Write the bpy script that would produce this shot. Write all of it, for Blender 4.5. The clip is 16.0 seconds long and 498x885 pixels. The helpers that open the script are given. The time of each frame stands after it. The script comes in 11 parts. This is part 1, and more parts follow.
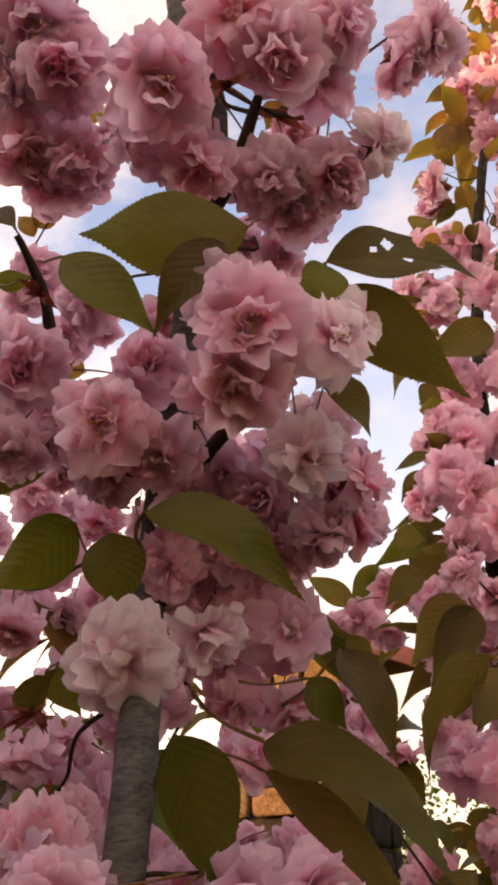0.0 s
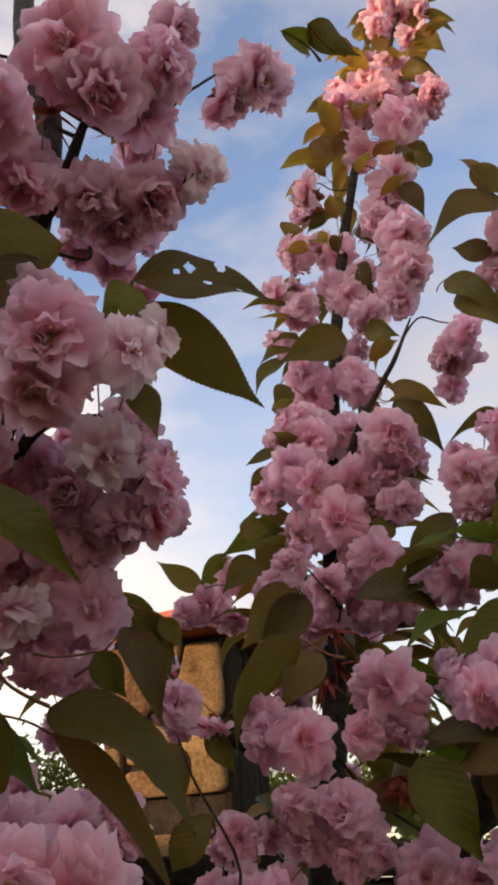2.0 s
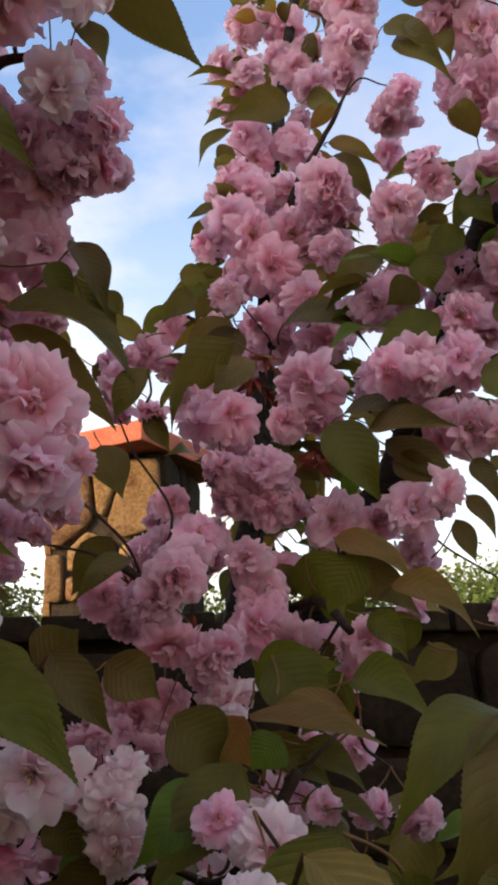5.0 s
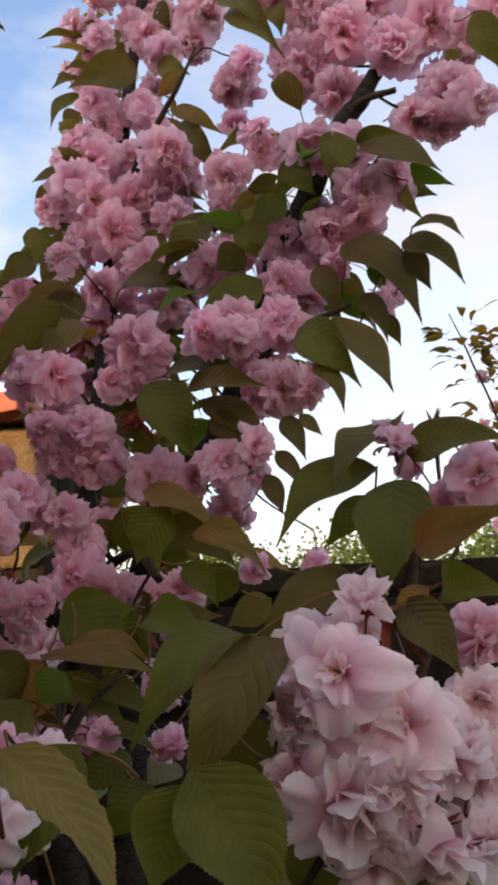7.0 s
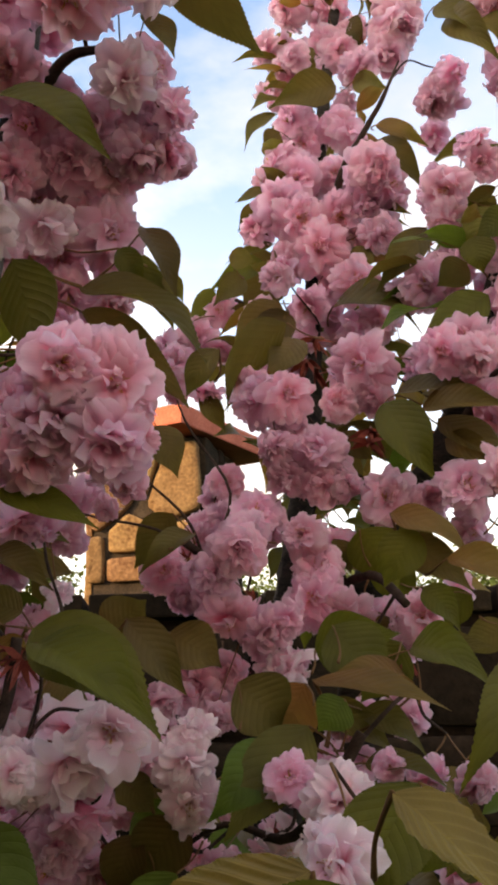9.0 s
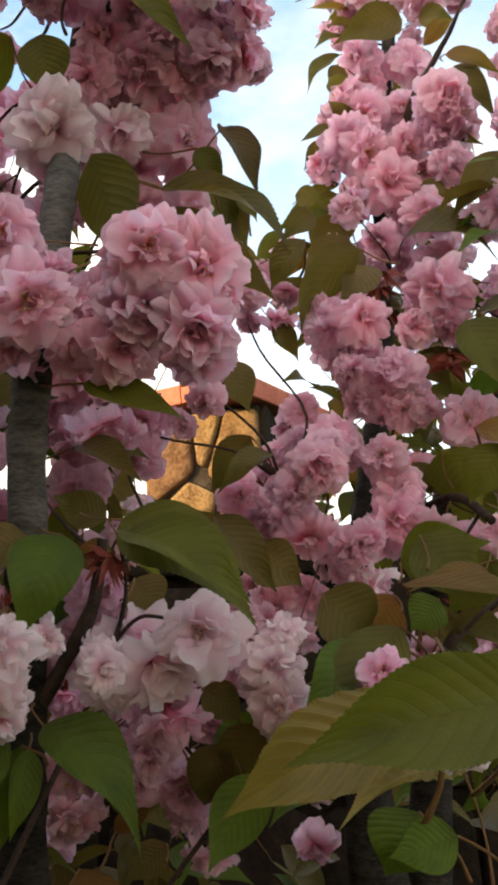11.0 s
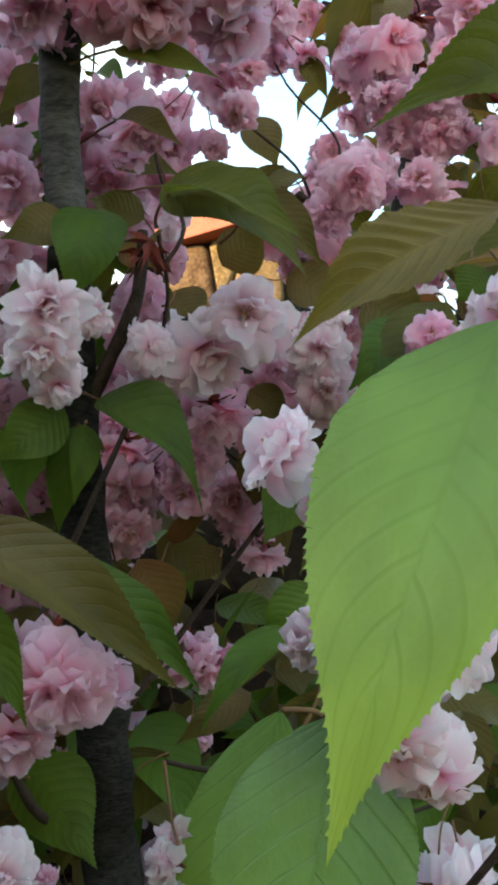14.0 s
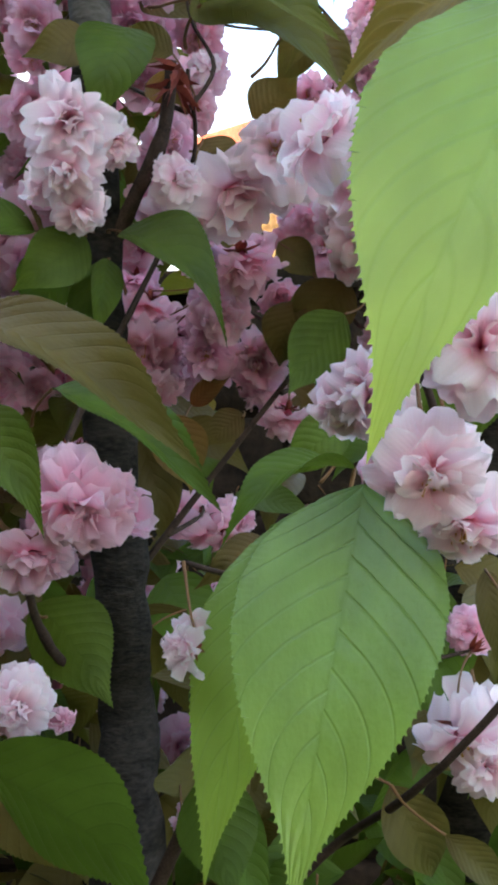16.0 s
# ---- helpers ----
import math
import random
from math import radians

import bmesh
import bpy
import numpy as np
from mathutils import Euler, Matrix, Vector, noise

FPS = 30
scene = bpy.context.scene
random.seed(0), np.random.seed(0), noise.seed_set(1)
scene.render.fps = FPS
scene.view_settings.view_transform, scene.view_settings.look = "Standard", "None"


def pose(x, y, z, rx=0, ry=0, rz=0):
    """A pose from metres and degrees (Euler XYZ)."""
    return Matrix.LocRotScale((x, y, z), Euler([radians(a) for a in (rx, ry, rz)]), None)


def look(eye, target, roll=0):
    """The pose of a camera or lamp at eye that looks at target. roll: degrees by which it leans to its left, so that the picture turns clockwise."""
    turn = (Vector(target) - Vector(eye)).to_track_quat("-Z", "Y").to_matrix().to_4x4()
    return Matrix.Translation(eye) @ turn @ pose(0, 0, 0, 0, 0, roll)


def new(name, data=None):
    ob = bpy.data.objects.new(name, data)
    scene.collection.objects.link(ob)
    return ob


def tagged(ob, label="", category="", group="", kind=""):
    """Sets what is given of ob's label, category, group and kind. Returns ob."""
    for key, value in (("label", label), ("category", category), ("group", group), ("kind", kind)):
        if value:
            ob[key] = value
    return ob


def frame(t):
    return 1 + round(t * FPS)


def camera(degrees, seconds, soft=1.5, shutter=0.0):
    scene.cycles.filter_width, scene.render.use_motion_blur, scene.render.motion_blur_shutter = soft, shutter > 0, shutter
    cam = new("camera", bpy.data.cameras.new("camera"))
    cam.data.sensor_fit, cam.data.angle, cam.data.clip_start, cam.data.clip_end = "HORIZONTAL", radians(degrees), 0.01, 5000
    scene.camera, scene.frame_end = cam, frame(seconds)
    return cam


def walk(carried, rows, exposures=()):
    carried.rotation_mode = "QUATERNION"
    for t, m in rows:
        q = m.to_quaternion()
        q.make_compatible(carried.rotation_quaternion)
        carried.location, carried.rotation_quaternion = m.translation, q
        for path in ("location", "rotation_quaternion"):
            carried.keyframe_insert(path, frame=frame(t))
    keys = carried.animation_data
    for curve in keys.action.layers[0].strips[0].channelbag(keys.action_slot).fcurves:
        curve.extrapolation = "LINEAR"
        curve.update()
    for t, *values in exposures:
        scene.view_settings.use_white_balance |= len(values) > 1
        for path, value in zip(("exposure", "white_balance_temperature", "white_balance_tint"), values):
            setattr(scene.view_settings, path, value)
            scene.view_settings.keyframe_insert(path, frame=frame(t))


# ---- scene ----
cam = camera(30.3, 16.0, soft=3.6)
PATH = [
    (0, (0.0559, 0.0507, 1.5462), (-0.0026, 2.3686, 2.7240), -2.3),
    (0.5, (0.0767, 0.0416, 1.5462), (0.1066, 2.3634, 2.7162), -2.8),
    (1, (0.0949, 0.0312, 1.5410), (0.1963, 2.3595, 2.6928), -2.9),
    (1.5, (0.1040, 0.0208, 1.5345), (0.2678, 2.3478, 2.6837), -3.1),
    (2, (0.1066, 0.0000, 1.5267), (0.3276, 2.3283, 2.6616), -3),
    (2.5, (0.1105, -0.0156, 1.5046), (0.3848, 2.3361, 2.5810), -3.2),
    (3, (0.1079, -0.0169, 1.4864), (0.4212, 2.3543, 2.5043), -2.9),
    (3.5, (0.1040, -0.0208, 1.4643), (0.4602, 2.3738, 2.4107), -2.5),
    (3.7, (0.1027, -0.0182, 1.4500), (0.4719, 2.3868, 2.3652), -2.3),
    (5.8, (0.1092, -0.0156, 1.3681), (0.5317, 2.4609, 2.0363), -3.3),
    (6, (0.1170, -0.0208, 1.3655), (0.5642, 2.4544, 2.0220), -3.6),
    (6.5, (0.1378, -0.0364, 1.3642), (0.6981, 2.4180, 2.0142), -4.2),
    (7, (0.1560, -0.0507, 1.3642), (0.8359, 2.3738, 2.0142), -4.4),
    (7.5, (0.1742, -0.0559, 1.3642), (0.9048, 2.3530, 2.0194), -4.6),
    (8, (0.1560, -0.0533, 1.3655), (0.7930, 2.3764, 2.0363), -3.9),
    (8.3, (0.1313, -0.0481, 1.3772), (0.6461, 2.4063, 2.0649), -3.3),
    (8.5, (0.1170, -0.0455, 1.3785), (0.5473, 2.4180, 2.0896), -2.8),
    (9, (0.0845, -0.0325, 1.3772), (0.3705, 2.4544, 2.0779), -1.9),
    (9.5, (0.0780, -0.0273, 1.3642), (0.3484, 2.4622, 2.0649), -1.9),
    (10, (0.0728, -0.0273, 1.3590), (0.3562, 2.4622, 2.0571), -2),
    (10.2, (0.0676, -0.0260, 1.3577), (0.3289, 2.4674, 2.0467), -1.9),
    (12.3, (0.0830, 0.0169, 1.2901), (0.0260, 2.5636, 1.8088), -2.7),
    (12.5, (0.0858, 0.0156, 1.2849), (0.0130, 2.5688, 1.7698), -2.9),
    (13, (0.0702, 0.0143, 1.2823), (0.0247, 2.5818, 1.6879), -2.7),
    (13.5, (0.0598, 0.0182, 1.2576), (0.0767, 2.5974, 1.5813), -3.7),
    (14, (0.0533, 0.0091, 1.2524), (0.1066, 2.5974, 1.4942), -3.7),
    (14.5, (0.0533, 0.0195, 1.2329), (0.1235, 2.6091, 1.4500), -3.1),
    (15, (0.0546, 0.0364, 1.2225), (0.0546, 2.6312, 1.3889), -2.8),
    (15.5, (0.0559, 0.0351, 1.2186), (0.0299, 2.6325, 1.3369), -2.4),
    (16, (0.0494, 0.0247, 1.2095), (0.0325, 2.6247, 1.2628), -2.1),
]
walk(cam, [(t, look(eye, target, roll)) for t, eye, target, roll in PATH],
     exposures=[(0.0, 2.08, 18500, 30), (1.5, 1.62, 13800, 23), (2.2, 1.50, 11400, 18), (3.0, 1.77, 10800, 16), (3.5, 1.88, 10000, 15), (6.0, 1.90, 10600, 15), (7.5, 1.85, 10600, 15), (8.5, 1.88, 10300, 12), (9.2, 2.38, 13300, 19), (9.6, 2.38, 13300, 19), (10.2, 2.30, 13700, 21), (12.3, 2.88, 8700, -14), (13.2, 2.86, 8500, -12), (14.5, 2.86, 8700, -7), (16.0, 3.35, 8300, 0)])

# ---- light: a low evening sun from the side under a hazy blue sky ----
SUN_FROM = Vector((-0.93, -0.30, 0.21)).normalized()
world = bpy.data.worlds.new("sky")
scene.world = world
world.use_nodes = True
wn, wl = world.node_tree.nodes, world.node_tree.links
wn.clear()
sky = wn.new("ShaderNodeTexSky")
sky.sky_type, sky.sun_disc = "NISHITA", False
sky.sun_elevation, sky.sun_rotation = math.asin(SUN_FROM.z), math.atan2(SUN_FROM.x, SUN_FROM.y)
sky.air_density, sky.dust_density, sky.ozone_density = 1.0, 0.5, 3.5
coord = wn.new("ShaderNodeTexCoord")
stretch = wn.new("ShaderNodeMapping")
stretch.inputs["Scale"].default_value = (1.3, 1.3, 2.6)
cloud = wn.new("ShaderNodeTexNoise")
cloud.inputs["Scale"].default_value, cloud.inputs["Detail"].default_value, cloud.inputs["Roughness"].default_value = 2.4, 6.0, 0.55
ramp = wn.new("ShaderNodeValToRGB")
ramp.color_ramp.elements[0].position, ramp.color_ramp.elements[1].position = 0.36, 0.74
ramp.color_ramp.elements[0].color, ramp.color_ramp.elements[1].color = (0.12, 0.12, 0.12, 1), (0.70, 0.70, 0.70, 1)
haze = wn.new("ShaderNodeMix")
haze.data_type = "RGBA"
facing_sun = wn.new("ShaderNodeVectorMath")
facing_sun.operation = "DOT_PRODUCT"
facing_sun.inputs[1].default_value = SUN_FROM
glow = wn.new("ShaderNodeMapRange")
glow.inputs["From Min"].default_value, glow.inputs["From Max"].default_value = -0.35, 0.75
glow.inputs["To Min"].default_value, glow.inputs["To Max"].default_value = 0.60, 3.3
lit_cloud = wn.new("ShaderNodeVectorMath")
lit_cloud.operation = "SCALE"
lit_cloud.inputs[0].default_value = (4.4, 4.55, 4.8)
back = wn.new("ShaderNodeBackground")
back.inputs["Strength"].default_value = 0.10
wout = wn.new("ShaderNodeOutputWorld")
wl.new(coord.outputs["Generated"], stretch.inputs["Vector"])
wl.new(stretch.outputs[0], cloud.inputs["Vector"])
wl.new(cloud.outputs["Fac"], ramp.inputs["Fac"])
height = wn.new("ShaderNodeSeparateXYZ")
wl.new(coord.outputs["Generated"], height.inputs[0])
thicken = wn.new("ShaderNodeMapRange")
thicken.inputs["From Min"].default_value, thicken.inputs["From Max"].default_value = 0.05, 0.65
thicken.inputs["To Min"].default_value, thicken.inputs["To Max"].default_value = 0.40, -0.20
wl.new(height.outputs["Z"], thicken.inputs["Value"])
cover = wn.new("ShaderNodeMath")
cover.use_clamp = True
wl.new(ramp.outputs["Color"], cover.inputs[0])
wl.new(thicken.outputs[0], cover.inputs[1])
wl.new(cover.outputs[0], haze.inputs[0])
wl.new(coord.outputs["Generated"], facing_sun.inputs[0])
wl.new(facing_sun.outputs["Value"], glow.inputs["Value"])
wl.new(glow.outputs[0], lit_cloud.inputs["Scale"])
wl.new(lit_cloud.outputs[0], haze.inputs[7])
clear = wn.new("ShaderNodeVectorMath")
clear.operation = "MULTIPLY"
clear.inputs[1].default_value = (1.42, 1.56, 1.84)
wl.new(sky.outputs[0], clear.inputs[0])
wl.new(clear.outputs[0], haze.inputs[6])
wl.new(haze.outputs[2], back.inputs["Color"])
wl.new(back.outputs[0], wout.inputs["Surface"])
lamp = bpy.data.lights.new("sun", "SUN")
lamp.energy, lamp.angle, lamp.color = 1.8, radians(0.6), (1.0, 0.83, 0.64)
sun = new("sun", lamp)
sun.matrix_world = look((-6, -2, 4), Vector((-6, -2, 4)) - SUN_FROM)


# ---- materials ----
def material(name):
    m = bpy.data.materials.new(name)
    m.use_nodes = True
    n, l = m.node_tree.nodes, m.node_tree.links
    n.clear()
    return m, n, l, n.new("ShaderNodeOutputMaterial")


def ramp_node(n, stops):
    r = n.new("ShaderNodeValToRGB")
    e = r.color_ramp.elements
    while len(e) < len(stops):
        e.new(0.5)
    for k, (pos, col) in enumerate(stops):
        e[k].position, e[k].color = pos, (*col, 1)
    return r


def hue_shift(n, l, colour, hue, val, rnd):
    """Varies a colour a little from object to object."""
    h = n.new("ShaderNodeHueSaturation")
    for sock, spread, mul in (("Hue", hue, 1.0), ("Value", val, 7.31)):
        scaled = n.new("ShaderNodeMath")
        scaled.operation = "MULTIPLY"
        scaled.inputs[1].default_value = mul
        l.new(rnd, scaled.inputs[0])
        frac = n.new("ShaderNodeMath")
        frac.operation = "FRACT"
        l.new(scaled.outputs[0], frac.inputs[0])
        rng = n.new("ShaderNodeMapRange")
        mid = 0.5 if sock == "Hue" else 1.0
        rng.inputs["To Min"].default_value, rng.inputs["To Max"].default_value = mid - spread, mid + spread
        l.new(frac.outputs[0], rng.inputs["Value"])
        l.new(rng.outputs[0], h.inputs[sock])
    l.new(colour, h.inputs["Color"])
    return h.outputs[0]


def thin_surface(name, stops, through_stops, share, rough, hue, val, veins, spec=0.14, vein=0.17, vein_tint=(0.40, 0.42, 0.30), relief=0.3, vein_from=0.86):
    """Petals and leaves: colour along the blade (UV y), fine veins, light that passes through."""
    m, n, l, out = material(name)
    uv = n.new("ShaderNodeUVMap")
    sep = n.new("ShaderNodeSeparateXYZ")
    l.new(uv.outputs[0], sep.inputs[0])
    info = n.new("ShaderNodeObjectInfo")
    tc = n.new("ShaderNodeTexCoord")
    mott = n.new("ShaderNodeTexNoise")
    mott.inputs["Scale"].default_value, mott.inputs["Detail"].default_value = 5.0, 5.0
    l.new(tc.outputs["Object"], mott.inputs["Vector"])
    along = n.new("ShaderNodeMath")
    along.operation = "MULTIPLY_ADD"
    along.inputs[1].default_value, along.inputs[2].default_value = 0.22, -0.11
    l.new(mott.outputs["Fac"], along.inputs[0])
    v = n.new("ShaderNodeMath")
    l.new(sep.outputs["Y"], v.inputs[0])
    l.new(along.outputs[0], v.inputs[1])
    front, behind = ramp_node(n, stops), ramp_node(n, through_stops)
    l.new(v.outputs[0], front.inputs["Fac"])
    l.new(v.outputs[0], behind.inputs["Fac"])
    # veins: herringbone for leaves, fine lengthwise lines for petals
    u = n.new("ShaderNodeMath")
    u.operation = "SUBTRACT"
    u.inputs[1].default_value = 0.5
    l.new(sep.outputs["X"], u.inputs[0])
    au = n.new("ShaderNodeMath")
    au.operation = "ABSOLUTE"
    l.new(u.outputs[0], au.inputs[0])
    phase = n.new("ShaderNodeMath")
    phase.operation = "MULTIPLY_ADD"
    if veins == "leaf":
        # side veins leave the midrib steeply and bend towards the tip, left and right out of step
        bow = n.new("ShaderNodeMath")
        bow.operation = "MULTIPLY_ADD"
        bow.inputs[1].default_value, bow.inputs[2].default_value = 0.26, 0.38
        l.new(au.outputs[0], bow.inputs[0])
        rise = n.new("ShaderNodeMath")
        rise.operation = "MULTIPLY"
        l.new(bow.outputs[0], rise.inputs[0])
        l.new(au.outputs[0], rise.inputs[1])
        right = n.new("ShaderNodeMath")
        right.operation = "GREATER_THAN"
        right.inputs[1].default_value = 0.0
        l.new(u.outputs[0], right.inputs[0])
        step = n.new("ShaderNodeMath")
        step.operation = "MULTIPLY_ADD"
        step.inputs[1].default_value = 0.045
        l.new(right.outputs[0], step.inputs[0])
        l.new(sep.outputs["Y"], step.inputs[2])
        phase.inputs[1].default_value = -1.0
        l.new(rise.outputs[0], phase.inputs[0])
        l.new(step.outputs[0], phase.inputs[2])
        freq = 66.0
    else:
        phase.inputs[1].default_value = 1.0
        l.new(u.outputs[0], phase.inputs[0])
        phase.inputs[2].default_value = 0.0
        freq = 75.0
    wob = n.new("ShaderNodeMath")
    wob.operation = "MULTIPLY_ADD"
    wob.inputs[1].default_value = 0.010
    l.new(mott.outputs["Fac"], wob.inputs[0])
    l.new(phase.outputs[0], wob.inputs[2])
    turned = n.new("ShaderNodeMath")
    turned.operation = "MULTIPLY"
    turned.inputs[1].default_value = freq
    l.new(wob.outputs[0], turned.inputs[0])
    wave = n.new("ShaderNodeMath")
    wave.operation = "SINE"
    l.new(turned.outputs[0], wave.inputs[0])
    sharp = n.new("ShaderNodeMapRange")
    sharp.inputs["From Min"].default_value, sharp.inputs["From Max"].default_value = (vein_from, 1.0) if veins == "leaf" else (-1.0, 1.0)
    l.new(wave.outputs[0], sharp.inputs["Value"])
    line = sharp.outputs[0]
    if veins == "leaf":
        rib = n.new("ShaderNodeMapRange")
        rib.inputs["From Min"].default_value, rib.inputs["From Max"].default_value = 0.022, 0.008
        l.new(au.outputs[0], rib.inputs["Value"])
        both = n.new("ShaderNodeMath")
        both.operation = "MAXIMUM"
        l.new(line, both.inputs[0])
        l.new(rib.outputs[0], both.inputs[1])
        line = both.outputs[0]
    colour = hue_shift(n, l, front.outputs["Color"], hue, val, info.outputs["Random"])
    passed = hue_shift(n, l, behind.outputs["Color"], hue, val, info.outputs["Random"])
    tone = n.new("ShaderNodeMix")
    tone.data_type, tone.blend_type = "RGBA", "MULTIPLY"
    amt = n.new("ShaderNodeMath")
    amt.operation = "MULTIPLY"
    amt.inputs[1].default_value = 0.10 if veins != "leaf" else vein
    l.new(line, amt.inputs[0])
    l.new(amt.outputs[0], tone.inputs[0])
    l.new(colour, tone.inputs[6])
    tone.inputs[7].default_value = (0.8, 0.45, 0.5, 1) if veins != "leaf" else (*vein_tint, 1)
    blot = n.new("ShaderNodeTexNoise")
    blot.inputs["Scale"].default_value, blot.inputs["Detail"].default_value = 30.0, 2.0
    l.new(tc.outputs["Object"], blot.inputs["Vector"])
    grain = n.new("ShaderNodeMath")
    grain.operation = "MULTIPLY_ADD"
    grain.inputs[1].default_value = -1.6 if veins == "leaf" else 0.3
    l.new(line, grain.inputs[0])
    if veins == "leaf":
        # the blade swells between the side veins
        swell = n.new("ShaderNodeMath")
        swell.operation = "MULTIPLY_ADD"
        swell.inputs[1].default_value = 0.3
        l.new(wave.outputs[0], swell.inputs[0])
        l.new(sharp.outputs[0], swell.inputs[2])
        l.new(swell.outputs[0], grain.inputs[0])
    l.new(blot.outputs["Fac"], grain.inputs[2])
    shade = tone.outputs[2]
    if veins == "leaf":
        # uneven green over the blade, in patches a third of its length
        patch = n.new("ShaderNodeTexNoise")
        patch.inputs["Scale"].default_value, patch.inputs["Detail"].default_value = 3.2, 4.0
        l.new(tc.outputs["Object"], patch.inputs["Vector"])
        level = n.new("ShaderNodeMapRange")
        level.inputs["From Min"].default_value, level.inputs["From Max"].default_value = 0.3, 0.7
        level.inputs["To Min"].default_value, level.inputs["To Max"].default_value = 0.72, 1.25
        l.new(patch.outputs["Fac"], level.inputs["Value"])
        uneven = n.new("ShaderNodeVectorMath")
        uneven.operation = "SCALE"
        l.new(shade, uneven.inputs[0])
        l.new(level.outputs[0], uneven.inputs["Scale"])
        shade = uneven.outputs[0]
    bump = n.new("ShaderNodeBump")
    bump.inputs["Strength"].default_value, bump.inputs["Distance"].default_value = (relief, 0.0006) if veins == "leaf" else (0.3, 0.0003)
    l.new(grain.outputs[0], bump.inputs["Height"])
    surf = n.new("ShaderNodeBsdfPrincipled")
    surf.inputs["Roughness"].default_value = rough
    surf.inputs["Specular IOR Level"].default_value = spec
    l.new(shade, surf.inputs["Base Color"])
    l.new(bump.outputs[0], surf.inputs["Normal"])
    trans = n.new("ShaderNodeBsdfTranslucent")
    l.new(passed, trans.inputs["Color"])
    l.new(bump.outputs[0], trans.inputs["Normal"])
    mix = n.new("ShaderNodeMixShader")
    mix.inputs[0].default_value = share
    l.new(surf.outputs[0], mix.inputs[1])
    l.new(trans.outputs[0], mix.inputs[2])
    l.new(mix.outputs[0], out.inputs["Surface"])
    return m


def rough_surface(name, dark, light, scale, rough, bump_size, bump_scale=None, stretch_z=1.0, per_object=0.0):
    """Bark, stone, render, soil: two scales of noise in colour and relief."""
    m, n, l, out = material(name)
    tc = n.new("ShaderNodeTexCoord")
    mp = n.new("ShaderNodeMapping")
    mp.inputs["Scale"].default_value = (1, 1, stretch_z)
    l.new(tc.outputs["Object"], mp.inputs["Vector"])
    big, fine = n.new("ShaderNodeTexNoise"), n.new("ShaderNodeTexNoise")
    big.inputs["Scale"].default_value, big.inputs["Detail"].default_value = scale, 6.0
    fine.inputs["Scale"].default_value, fine.inputs["Detail"].default_value = bump_scale or scale * 7, 8.0
    l.new(mp.outputs[0], big.inputs["Vector"])
    l.new(mp.outputs[0], fine.inputs["Vector"])
    mixf = n.new("ShaderNodeMath")
    mixf.operation = "MULTIPLY_ADD"
    mixf.inputs[1].default_value = 0.5
    half = n.new("ShaderNodeMath")
    half.operation = "MULTIPLY"
    half.inputs[1].default_value = 0.5
    l.new(fine.outputs["Fac"], half.inputs[0])
    l.new(big.outputs["Fac"], mixf.inputs[0])
    l.new(half.outputs[0], mixf.inputs[2])
    r = ramp_node(n, [(0.34, dark), (0.66, light)])
    l.new(mixf.outputs[0], r.inputs["Fac"])
    colour = r.outputs["Color"]
    if per_object:
        info = n.new("ShaderNodeObjectInfo")
        colour = hue_shift(n, l, colour, per_object * 0.06, per_object, info.outputs["Random"])
    bump = n.new("ShaderNodeBump")
    bump.inputs["Strength"].default_value, bump.inputs["Distance"].default_value = 0.8, bump_size
    l.new(mixf.outputs[0], bump.inputs["Height"])
    surf = n.new("ShaderNodeBsdfPrincipled")
    surf.inputs["Roughness"].default_value = rough
    surf.inputs["Specular IOR Level"].default_value = 0.1
    l.new(colour, surf.inputs["Base Color"])
    l.new(bump.outputs[0], surf.inputs["Normal"])
    l.new(surf.outputs[0], out.inputs["Surface"])
    return m


PETAL = thin_surface("petal_pink", [(0.0, (0.62, 0.10, 0.22)), (0.16, (0.81, 0.25, 0.41)), (0.5, (0.89, 0.45, 0.60)), (0.85, (0.91, 0.62, 0.73)), (1.0, (0.95, 0.75, 0.81))],
                     [(0.0, (0.78, 0.16, 0.28)), (0.3, (0.90, 0.43, 0.55)), (1.0, (0.95, 0.68, 0.77))], 0.62, 0.6, 0.012, 0.07, "petal", 0.25)
PALE = thin_surface("petal_pale", [(0.0, (0.70, 0.14, 0.22)), (0.2, (0.86, 0.38, 0.48)), (0.45, (0.92, 0.64, 0.73)), (0.8, (0.96, 0.80, 0.83)), (1.0, (0.98, 0.89, 0.90))],
                    [(0.0, (0.80, 0.2, 0.28)), (0.4, (0.94, 0.64, 0.72)), (1.0, (0.98, 0.88, 0.89))], 0.60, 0.6, 0.010, 0.05, "petal", 0.25)
MOSS = thin_surface("leaf_moss", [(0.0, (0.080, 0.074, 0.013)), (1.0, (0.088, 0.086, 0.014))], [(0.0, (0.27, 0.26, 0.03)), (1.0, (0.30, 0.31, 0.035))], 0.24, 0.48, 0.015, 0.22, "leaf")
GREEN = thin_surface("leaf_green", [(0.0, (0.058, 0.090, 0.012)), (1.0, (0.066, 0.106, 0.013))], [(0.0, (0.18, 0.26, 0.03)), (1.0, (0.21, 0.30, 0.035))], 0.22, 0.48, 0.012, 0.22, "leaf")
OLIVE = thin_surface("leaf_olive", [(0.0, (0.090, 0.060, 0.018)), (1.0, (0.084, 0.070, 0.018))], [(0.0, (0.30, 0.18, 0.035)), (1.0, (0.28, 0.23, 0.04))], 0.22, 0.48, 0.02, 0.22, "leaf")
